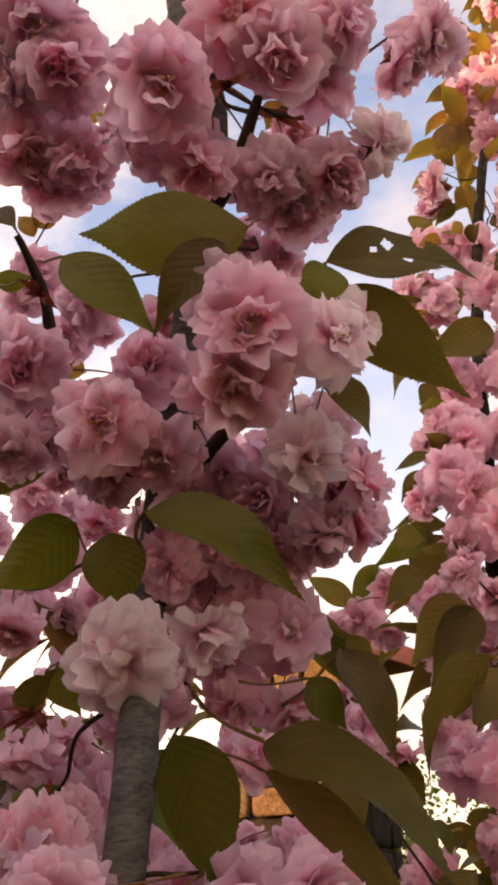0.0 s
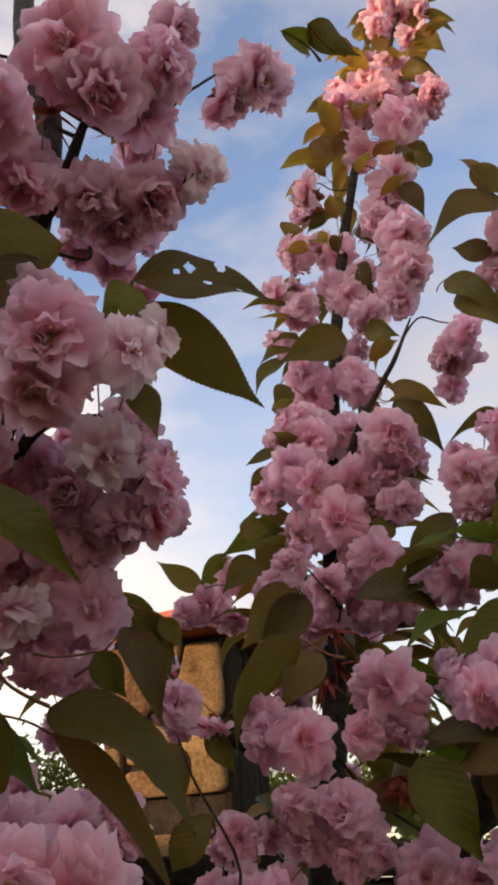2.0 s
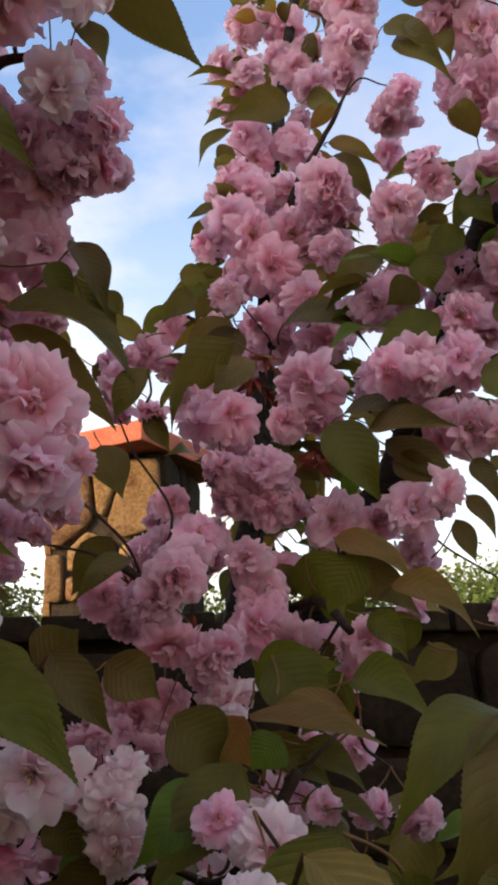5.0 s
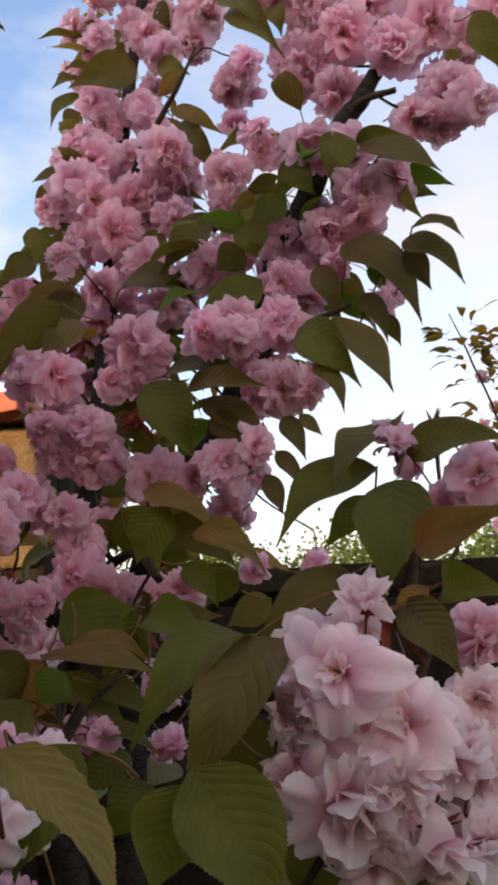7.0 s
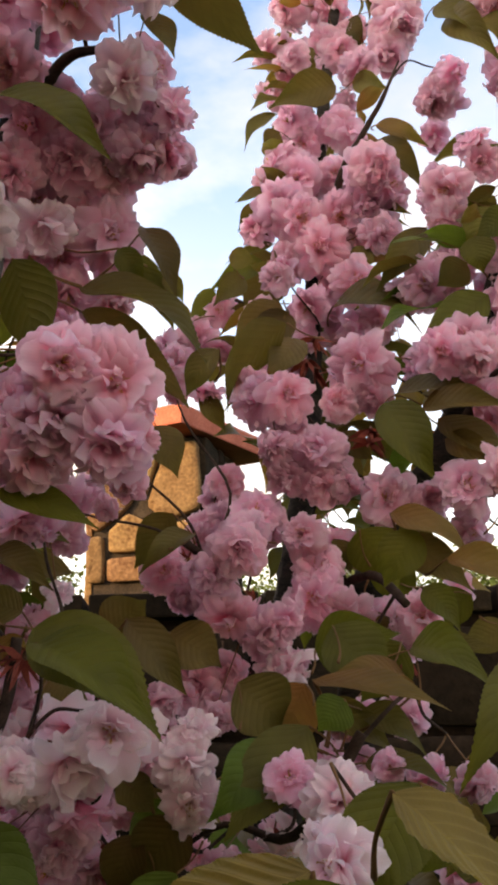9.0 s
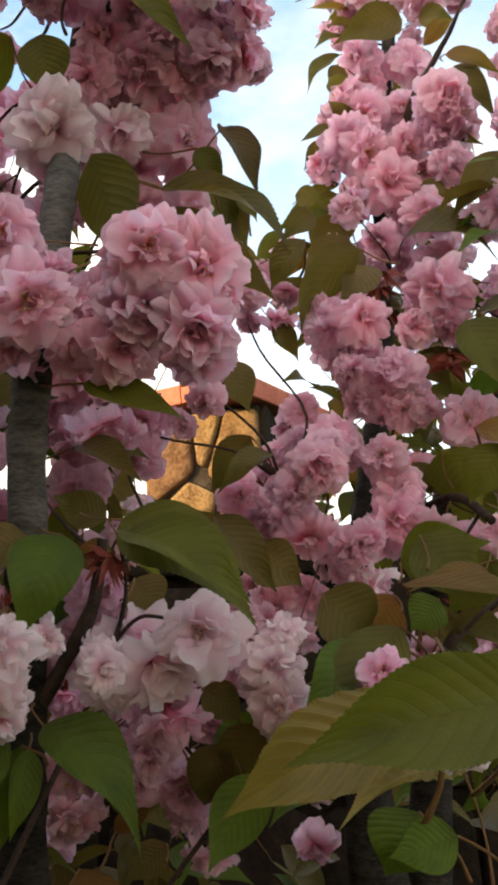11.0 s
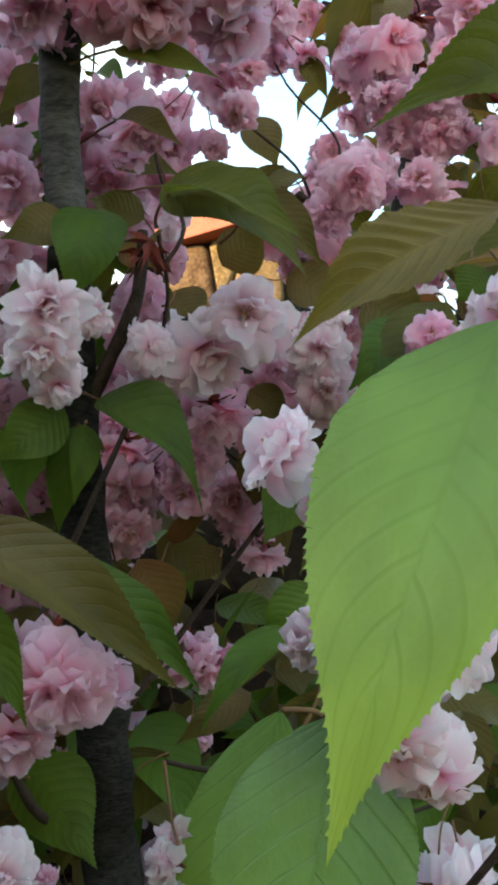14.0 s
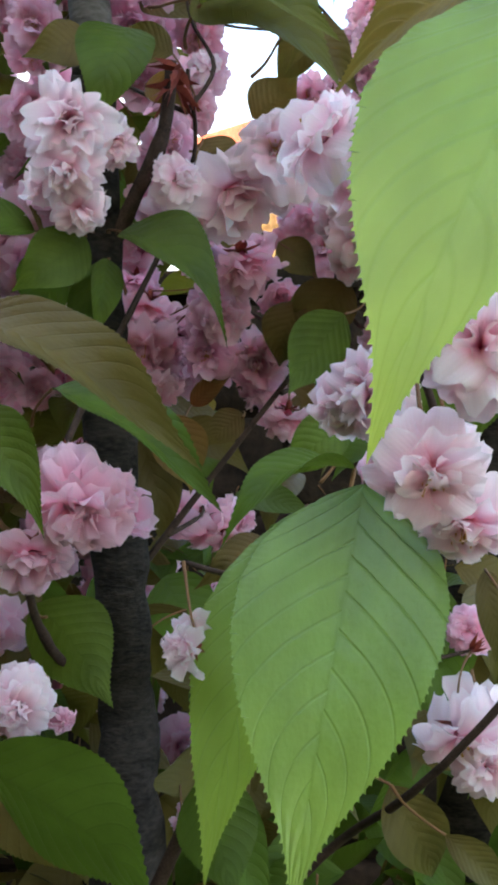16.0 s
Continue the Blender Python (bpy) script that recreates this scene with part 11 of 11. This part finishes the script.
leaf(near_cherry, (0.074, 0.459, 1.420), (0.105, 0.454, 1.380), (0.06, -0.98, 0.18), 0.0238, "olive", 1, (0.012, 0.489, 1.397))
leaf(near_cherry, (0.119, 0.637, 1.496), (0.078, 0.622, 1.468), (0.01, -0.90, 0.44), 0.0208, "olive", 3, (0.019, 0.517, 1.399))
leaf(near_cherry, (0.093, 0.868, 1.649), (0.115, 0.855, 1.592), (-0.01, -0.97, 0.23), 0.0405, "olive", 2, (-0.014, 0.543, 1.722))
leaf(near_cherry, (0.199, 0.540, 1.420), (0.227, 0.522, 1.376), (-0.19, -0.94, 0.27), 0.0403, "moss", 2, (0.186, 0.482, 1.341))
leaf(near_cherry, (0.178, 0.498, 1.387), (0.238, 0.440, 1.373), (-0.11, -0.35, 0.93), 0.0305, "bronze", 2, (0.186, 0.482, 1.341))
leaf(near_cherry, (0.170, 0.478, 1.363), (0.121, 0.458, 1.310), (-0.08, -0.90, 0.42), 0.0357, "moss", 2, (0.186, 0.482, 1.341))
leaf(near_cherry, (0.183, 0.318, 1.346), (0.159, 0.321, 1.299), (-0.43, -0.89, 0.17), 0.0332, "moss", 1, (0.254, 0.340, 1.281))
leaf(near_cherry, (0.080, 0.560, 1.302), (0.064, 0.573, 1.264), (-0.34, -0.93, -0.16), 0.0308, "olive", 3, (0.093, 0.558, 1.279))
leaf(near_cherry, (0.107, 0.554, 1.311), (0.080, 0.568, 1.273), (-0.40, -0.92, -0.05), 0.0376, "olive", 1, (0.107, 0.559, 1.295))
leaf(near_cherry, (0.140, 0.556, 1.388), (0.175, 0.561, 1.356), (0.16, -0.99, 0.02), 0.0430, "olive", 3, (0.135, 0.527, 1.300))
leaf(near_cherry, (0.182, 0.552, 1.386), (0.161, 0.565, 1.346), (-0.42, -0.90, -0.09), 0.0358, "bronze", 0, (0.186, 0.482, 1.341))
leaf(near_cherry, (0.067, 0.552, 1.335), (0.090, 0.555, 1.314), (0.25, -0.96, 0.14), 0.0239, "olive", 2, (0.107, 0.559, 1.295))
leaf(near_cherry, (0.241, 0.512, 1.406), (0.271, 0.461, 1.382), (-0.46, -0.59, 0.66), 0.0257, "moss", 3, (0.186, 0.482, 1.341))
leaf(near_cherry, (0.211, 0.526, 1.369), (0.243, 0.502, 1.346), (-0.21, -0.79, 0.57), 0.0185, "olive", 3, (0.186, 0.482, 1.341))
leaf(near_cherry, (-0.002, 0.511, 1.413), (0.021, 0.512, 1.400), (0.15, -0.97, 0.17), 0.0195, "bronze", 3, (0.019, 0.517, 1.399))
leaf(near_cherry, (0.100, 0.632, 1.425), (0.139, 0.634, 1.401), (0.11, -0.99, 0.08), 0.0366, "olive", 3, (0.017, 0.527, 1.381))
leaf(near_cherry, (0.025, 0.565, 1.401), (0.039, 0.571, 1.377), (0.32, -0.95, -0.02), 0.0322, "olive", 2, (0.017, 0.527, 1.381))
leaf(near_cherry, (0.083, 0.462, 1.649), (0.102, 0.447, 1.597), (0.21, -0.92, 0.34), 0.0229, "olive", 1, (-0.010, 0.482, 1.639))
leaf(near_cherry, (0.068, 0.467, 1.638), (0.084, 0.471, 1.615), (0.05, -0.99, -0.16), 0.0171, "moss", 1, (-0.009, 0.469, 1.622))
leaf(near_cherry, (0.255, 0.462, 1.288), (0.232, 0.458, 1.313), (0.13, -0.99, -0.06), 0.0264, "moss", 3, (0.186, 0.482, 1.341))
leaf(near_cherry, (0.085, 0.427, 1.773), (0.101, 0.410, 1.730), (0.13, -0.90, 0.41), 0.0193, "olive", 2, (0.049, 0.446, 1.758))
leaf(near_cherry, (0.010, 0.426, 1.482), (0.062, 0.418, 1.462), (0.10, -0.81, 0.58), 0.0223, "moss", 2, (-0.019, 0.456, 1.501))
leaf(near_cherry, (-0.000, 0.440, 1.409), (-0.017, 0.422, 1.359), (0.21, -0.94, 0.26), 0.0349, "green", 3, (-0.023, 0.468, 1.428))
leaf(near_cherry, (-0.020, 0.452, 1.411), (-0.050, 0.440, 1.399), (0.37, -0.93, -0.01), 0.0225, "olive", 0, (-0.023, 0.473, 1.402))
leaf(near_cherry, (0.0330, 0.4145, 1.4059), (0.0876, 0.3705, 1.3701), (-0.08, -0.68, 0.73), 0.0354, "moss", 1, (0.012, 0.489, 1.397))
leaf(near_cherry, (0.131, 0.173, 1.334), (0.082, 0.167, 1.323), (0.08, -0.98, 0.19), 0.0203, "moss", 1, (0.089, 0.253, 1.207))
leaf(near_cherry, (0.1292, 0.2403, 1.3312), (0.0690, 0.2520, 1.3050), (-0.01, -0.86, 0.50), 0.0267, "ribbed", 0, (0.089, 0.253, 1.207))
leaf(near_cherry, (0.173, 0.386, 1.300), (0.115, 0.347, 1.286), (0.10, -0.47, 0.88), 0.0256, "ribbed", 1, (0.223, 0.345, 1.252))
leaf(near_cherry, (-0.010, 0.456, 1.320), (0.043, 0.428, 1.270), (0.24, -0.71, 0.66), 0.0314, "green", 3, (-0.009, 0.496, 1.345))
leaf(near_cherry, (-0.030, 0.457, 1.315), (-0.051, 0.453, 1.263), (-0.82, 0.49, 0.29), 0.0345, "green", 3, (-0.028, 0.501, 1.336))
leaf(near_cherry, (-0.023, 0.471, 1.310), (-0.036, 0.468, 1.255), (-0.28, -0.95, 0.13), 0.0225, "green", 2, (-0.012, 0.503, 1.294))
leaf(near_cherry, (-0.037, 0.498, 1.514), (-0.059, 0.478, 1.479), (0.50, -0.85, 0.17), 0.0191, "olive", 0, (-0.019, 0.456, 1.501))
leaf(near_cherry, (0.152, 0.481, 1.355), (0.115, 0.460, 1.320), (0.14, -0.91, 0.39), 0.0313, "green", 0, (0.186, 0.482, 1.341))
leaf(near_cherry, (-0.014, 0.606, 1.505), (0.033, 0.585, 1.483), (-0.21, -0.89, 0.40), 0.0226, "olive", 2, (0.019, 0.517, 1.399))
leaf(near_cherry, (0.107, 0.593, 1.315), (0.069, 0.585, 1.279), (-0.24, 0.97, 0.06), 0.0354, "green", 3, (0.107, 0.559, 1.295))
leaf(near_cherry, (0.077, 0.599, 1.279), (0.104, 0.603, 1.263), (0.20, -0.97, 0.13), 0.0215, "green", 1, (0.093, 0.558, 1.279))
leaf(near_cherry, (0.193, 0.907, 1.834), (0.157, 0.900, 1.796), (0.20, -0.98, -0.01), 0.0303, "olive", 1, (-0.008, 0.533, 1.770))
leaf(near_cherry, (0.233, 0.913, 1.808), (0.174, 0.898, 1.739), (0.17, -0.98, 0.07), 0.0482, "olive", 2, (-0.008, 0.533, 1.770))
leaf(near_cherry, (0.244, 0.916, 1.796), (0.190, 0.903, 1.716), (0.07, -0.99, 0.11), 0.0422, "olive", 1, (-0.008, 0.533, 1.770))
leaf(near_cherry, (0.087, 0.735, 1.681), (0.120, 0.740, 1.660), (-0.02, -0.97, -0.26), 0.0220, "olive", 2, (-0.014, 0.543, 1.722))
leaf(near_cherry, (0.145, 0.347, 1.290), (0.132, 0.351, 1.267), (-0.36, -0.93, 0.05), 0.0265, "green", 3, (0.192, 0.350, 1.224))
leaf(near_cherry, (0.156, 0.336, 1.283), (0.131, 0.336, 1.277), (-0.08, -0.97, 0.24), 0.0195, "green", 2, (0.208, 0.347, 1.238))
leaf(near_cherry, (0.145, 0.368, 1.251), (0.113, 0.379, 1.188), (-0.45, 0.81, 0.37), 0.0449, "green", 0, (0.176, 0.352, 1.210))
leaf(near_cherry, (-0.004, 0.551, 1.239), (0.015, 0.561, 1.191), (0.41, -0.91, -0.01), 0.0326, "bronze", 3, (-0.030, 0.528, 1.226))
leaf(near_cherry, (-0.022, 0.577, 1.238), (-0.007, 0.594, 1.154), (0.45, -0.89, -0.09), 0.0345, "olive", 0, (-0.030, 0.528, 1.226))
leaf(near_cherry, (0.133, 0.744, 1.641), (0.155, 0.751, 1.607), (0.01, -0.98, -0.20), 0.0195, "olive", 3, (-0.014, 0.543, 1.722))
leaf(near_cherry, (0.013, 0.515, 1.430), (-0.018, 0.512, 1.444), (0.09, -0.99, -0.04), 0.0228, "olive", 0, (0.019, 0.517, 1.399))
leaf(near_cherry, (0.188, 0.464, 1.376), (0.173, 0.467, 1.360), (-0.24, -0.97, 0.07), 0.0228, "green", 2, (0.186, 0.482, 1.341))
leaf(near_cherry, (0.104, 0.170, 1.287), (0.0605, 0.127, 1.212), (-0.42, -0.84, 0.34), 0.0420, "fresh", 2, (0.089, 0.253, 1.207))
leaf(near_cherry, (0.0760, 0.2530, 1.2030), (0.0520, 0.2090, 1.1200), (-0.20, -0.83, 0.51), 0.0490, "broad", 2, (0.089, 0.253, 1.207))
leaf(near_cherry, (0.0640, 0.3050, 1.1950), (0.0270, 0.2740, 1.0960), (-0.61, -0.66, 0.43), 0.0438, "broad", 2, (0.077, 0.308, 1.185))
leaf(near_cherry, (-0.037, 0.303, 1.257), (0.035, 0.278, 1.209), (0.25, -0.80, 0.55), 0.0270, "olive", 1, (0.081, 0.290, 1.193))
leaf(near_cherry, (-0.033, 0.401, 1.242), (0.037, 0.376, 1.192), (0.35, -0.70, 0.60), 0.0290, "green", 1, (-0.045, 0.462, 1.208))
leaf(near_cherry, (-0.054, 0.362, 1.233), (-0.025, 0.350, 1.188), (0.25, -0.89, 0.39), 0.0228, "green", 3, (-0.052, 0.454, 1.191))
leaf(near_cherry, (-0.026, 0.451, 1.317), (-0.058, 0.438, 1.291), (0.30, -0.95, 0.10), 0.0291, "green", 0, (-0.028, 0.501, 1.336))
leaf(near_cherry, (-0.018, 0.464, 1.309), (-0.023, 0.452, 1.269), (0.48, -0.85, 0.21), 0.0167, "green", 1, (-0.012, 0.503, 1.294))
leaf(near_cherry, (0.087, 0.376, 1.205), (0.035, 0.350, 1.188), (-0.08, -0.42, 0.90), 0.0243, "green", 3, (0.069, 0.344, 1.168))
leaf(near_cherry, (0.090, 0.415, 1.224), (0.060, 0.415, 1.202), (-0.14, -0.97, 0.18), 0.0230, "green", 3, (0.061, 0.380, 1.151))
leaf(near_cherry, (0.100, 0.518, 1.287), (0.066, 0.505, 1.243), (-0.41, 0.91, 0.06), 0.0351, "green", 2, (0.121, 0.543, 1.298))
leaf(near_cherry, (-0.067, 0.390, 1.095), (0.014, 0.366, 1.050), (0.39, 0.90, 0.21), 0.0593, "green", 0, (-0.057, 0.484, 1.136))
leaf(near_cherry, (-0.076, 0.443, 1.080), (-0.027, 0.418, 1.032), (0.08, 0.92, -0.39), 0.0505, "olive", 1, (-0.058, 0.494, 1.118))
leaf(near_cherry, (0.021, 0.443, 1.069), (0.035, 0.419, 1.022), (0.17, 0.89, -0.42), 0.0379, "green", 0, (0.020, 0.447, 1.060))
leaf(near_cherry, (0.056, 0.494, 1.168), (0.017, 0.481, 1.148), (0.11, -0.92, 0.37), 0.0202, "olive", 3, (0.025, 0.551, 1.201))
leaf(near_cherry, (0.009, 0.622, 1.247), (0.040, 0.609, 1.270), (-0.32, -0.94, -0.12), 0.0148, "bronze", 0, (0.039, 0.552, 1.216))
leaf(near_cherry, (0.105, 0.444, 1.061), (0.126, 0.445, 1.015), (0.21, -0.97, 0.08), 0.0287, "olive", 3, (0.076, 0.447, 1.078))
leaf(near_cherry, (0.124, 0.419, 1.048), (0.150, 0.419, 1.021), (0.30, -0.92, 0.26), 0.0149, "olive", 3, (0.080, 0.430, 1.090))
leaf(near_cherry, (0.005, 0.572, 1.123), (-0.041, 0.573, 1.068), (-0.30, 0.92, 0.26), 0.0445, "olive", 0, (-0.030, 0.553, 1.116))
leaf(near_cherry, (-0.066, 0.493, 1.141), (-0.028, 0.495, 1.088), (-0.08, 1.00, -0.03), 0.0469, "green", 3, (-0.057, 0.484, 1.136))
leaf(near_cherry, (0.145, 0.416, 1.160), (0.149, 0.417, 1.119), (0.27, -0.96, 0.00), 0.0164, "olive", 2, (0.129, 0.360, 1.167))
leaf(near_cherry, (0.042, 0.609, 1.241), (0.016, 0.609, 1.220), (-0.10, -0.99, 0.11), 0.0220, "olive", 2, (0.053, 0.554, 1.232))


# a full umbel on the stem between the leaf pairs
for place, face, wide, shape in (((0.048, 0.490, 1.736), (-0.1, -0.9, -0.3), 0.047, 1), ((0.060, 0.497, 1.712), (0.3, -0.8, -0.5), 0.045, 4), ((0.034, 0.498, 1.716), (-0.3, -0.7, -0.6), 0.046, 2),
                                 ((0.010, 0.500, 1.740), (-0.5, -0.8, -0.2), 0.048, 0), ((0.076, 0.502, 1.762), (0.3, -0.9, 0.1), 0.044, 5), ((0.089, 0.506, 1.742), (0.6, -0.7, -0.3), 0.042, 6),
                                 ((0.020, 0.530, 1.772), (-0.2, -0.8, 0.2), 0.048, 1), ((0.058, 0.540, 1.784), (0.2, -0.8, 0.3), 0.046, 2), ((0.000, 0.492, 1.704), (-0.4, -0.7, -0.6), 0.044, 5)):
    blossom(near_cherry, place, face, wide, "pink", shape, (0.006, 0.535, 1.745))
    inner_blossom(near_cherry, Vector(place) + Vector((0.004, 0.030, 0.008)), face, wide * 0.85, "pink", 7 + shape % 3)


def foliage(tree, low, high, count, kinds, size, seed, bloom=0, mass=0):
    """Leaves, and some blossoms, of the inner crown, scattered through a box and hanging outwards."""
    rng = random.Random(seed)
    mid = (Vector(low) + Vector(high)) / 2
    for k in range(count + mass):
        p = Vector([rng.uniform(a, b) for a, b in zip(low, high)])
        d = Vector((rng.gauss(0, 0.8), rng.gauss(-0.25, 0.6), rng.gauss(-0.55, 0.45))).normalized()
        n = size * rng.uniform(0.75, 1.15)
        face, wide, kind, form = (rng.gauss(0, 0.5), rng.gauss(-0.4, 0.5), 0.8), n * rng.uniform(0.38, 0.5), rng.choice(kinds), rng.randrange(4)
        if k < count:
            leaf(tree, p, p + d * n, face, wide, kind, form, p - d * 0.03 + Vector((0, 0, 0.01)))
        else:
            inner_leaf(tree, p, p + d * n, face, wide, kind, form)
    for k in range(bloom):
        p = Vector([rng.uniform(a, b) for a, b in zip(low, high)])
        d = Vector((rng.gauss(0, 0.5), -0.7, rng.gauss(-0.4, 0.4)))
        inner_blossom(tree, p, d, 0.052 * rng.uniform(0.85, 1.15), "pink", rng.choice((7, 8, 9)))


# shaded inner crown, low behind the front shoots
foliage(near_cherry, (-0.34, 0.60, 0.62), (0.42, 0.84, 1.16), 105, ("green", "olive", "green", "olive"), 0.085, 51, 10, 420)
foliage(column_cherry, (-0.45, 0.86, 0.55), (0.85, 1.30, 1.30), 110, ("green", "olive", "olive"), 0.09, 52, 24, 420)
foliage(near_cherry, (-0.40, 0.85, 0.95), (-0.07, 1.20, 1.50), 34, ("bronze", "olive", "moss"), 0.085, 54, 150, 130)

# a third cherry farther along the wall, its sunlit tip over the leaves
tip_cherry = tagged(new("cherry_tree"), "distant cherry tree with bronze leaves and pink blossom", "cherry tree")
FX, FY = 1.56, 2.22
limb(tip_cherry, "trunk", [(FX + 0.1, FY + 0.1, 0.0, 0.05), (FX + 0.08, FY + 0.05, 1.0, 0.035), (FX, FY, 1.9, 0.007), (FX - 0.08, FY, 2.22, 0.003), (FX - 0.13, FY, 2.36, 0.0015)], BARK)
limb(tip_cherry, "limb", [(FX + 0.08, FY + 0.05, 1.2, 0.018), (FX + 0.2, FY + 0.1, 1.8, 0.012), (FX + 0.16, FY + 0.1, 2.28, 0.005)], BARK)
far_rng = random.Random(77)
for k in range(210):
    z = 1.55 + 0.80 * far_rng.random() ** 0.8
    cx = FX + 0.02 - 0.13 * max(0.0, (z - 1.9) / 0.5) + (0.14 if k % 3 == 0 else 0.0)
    w = far_rng.uniform(0, 6.28)
    p = Vector((cx + far_rng.uniform(0.02, 0.07) * math.cos(w), FY + 0.05 * math.sin(w), z))
    d = Vector((math.cos(w), math.sin(w), far_rng.uniform(-0.5, 0.5))).normalized()
    n = far_rng.uniform(0.045, 0.075)
    leaf(tip_cherry, p + d * 0.025, p + d * (0.025 + n), (far_rng.gauss(0, 0.4), far_rng.gauss(0, 0.4), 1), n * 0.42, far_rng.choice(("bronze", "olive", "bronze")), far_rng.randrange(4), p)
for k in range(70):
    z = far_rng.uniform(1.45, 2.05) if k % 5 else far_rng.uniform(2.0, 2.25)
    w = far_rng.uniform(0, 6.28)
    p = Vector((FX + 0.06 + far_rng.uniform(0.05, 0.16) * math.cos(w), FY + 0.12 * math.sin(w), z))
    blossom(tip_cherry, p, (math.cos(w), math.sin(w) - 0.6, -0.3), 0.052, "pink", far_rng.choice((7, 8, 9)), (FX + 0.04, FY, z + 0.05))

foliage(near_cherry, (-0.26, 0.64, 1.34), (-0.01, 0.80, 1.66), 18, ("olive", "moss", "green"), 0.075, 59, 60, 50)
foliage(near_cherry, (-0.36, 0.46, 0.55), (0.14, 0.62, 0.98), 20, ("green", "olive", "green"), 0.085, 57, 0, 130)

# unseen crown foliage beside the path, added to shade the lower leaves
foliage(near_cherry, (-0.60, 0.10, 0.85), (-0.27, 0.62, 1.42), 60, ("green", "olive"), 0.085, 53, 60, 380)


def dress(tree, line, blossoms, leaves, reach, kinds, seed):
    """Blossoms and small young leaves close round an upright stem."""
    rng = random.Random(seed)
    pts = spline(line, 10)
    for k in range(blossoms + leaves):
        c = Vector(pts[rng.randrange(len(pts)), :3])
        w = rng.uniform(0, 6.28)
        d = Vector((math.cos(w), math.sin(w), rng.uniform(-0.5, 0.45))).normalized()
        if k < blossoms:
            inner_blossom(tree, c + d * reach * rng.uniform(0.35, 1.0), d + Vector((0, -0.3, -0.3)), 0.056 * rng.uniform(0.8, 1.1), "pink", rng.choice((7, 8, 9)))
        else:
            b = c + d * reach * rng.uniform(0.55, 1.0)
            n = rng.uniform(0.05, 0.085)
            leaf(tree, b, b + (d + Vector((0, 0, rng.uniform(-0.7, 0.1)))).normalized() * n, (rng.gauss(0, 0.4), rng.gauss(0, 0.4), 1), n * 0.42, rng.choice(kinds), rng.randrange(4), c)


dress(column_cherry, [(0.276, 0.979, 1.725, 0), (0.287, 1.004, 1.801, 0), (0.313, 1.060, 2.008, 0), (0.349, 1.128, 2.250, 0), (0.392, 1.173, 2.478, 0)], 22, 70, 0.085, ("olive", "bronze", "olive"), 61)
dress(column_cherry, [(0.410, 1.191, 2.567, 0), (0.452, 1.194, 2.723, 0), (0.513, 1.223, 2.895, 0), (0.588, 1.271, 3.141, 0)], 10, 60, 0.075, ("bronze", "bronze", "olive"), 62)
dress(column_cherry, [(0.372, 0.800, 1.606, 0), (0.429, 0.769, 1.765, 0), (0.452, 0.750, 1.813, 0), (0.496, 0.727, 1.906, 0)], 12, 40, 0.09, ("olive", "green"), 63)
# these leaves stay out of view, added to block light from the front left
foliage(near_cherry, (-0.36, 0.06, 1.22), (-0.13, 0.30, 1.44), 24, ("green", "olive"), 0.08, 55, 14, 60)
foliage(near_cherry, (-0.30, 0.78, 1.28), (0.02, 1.02, 1.95), 36, ("bronze", "olive", "moss"), 0.08, 56, 115, 30)
# shaded heart of the tall tree, behind its stem
foliage(column_cherry, (0.20, 1.03, 1.50), (0.50, 1.24, 1.84), 18, ("olive", "moss", "bronze"), 0.08, 58, 16, 100)
join_inner()
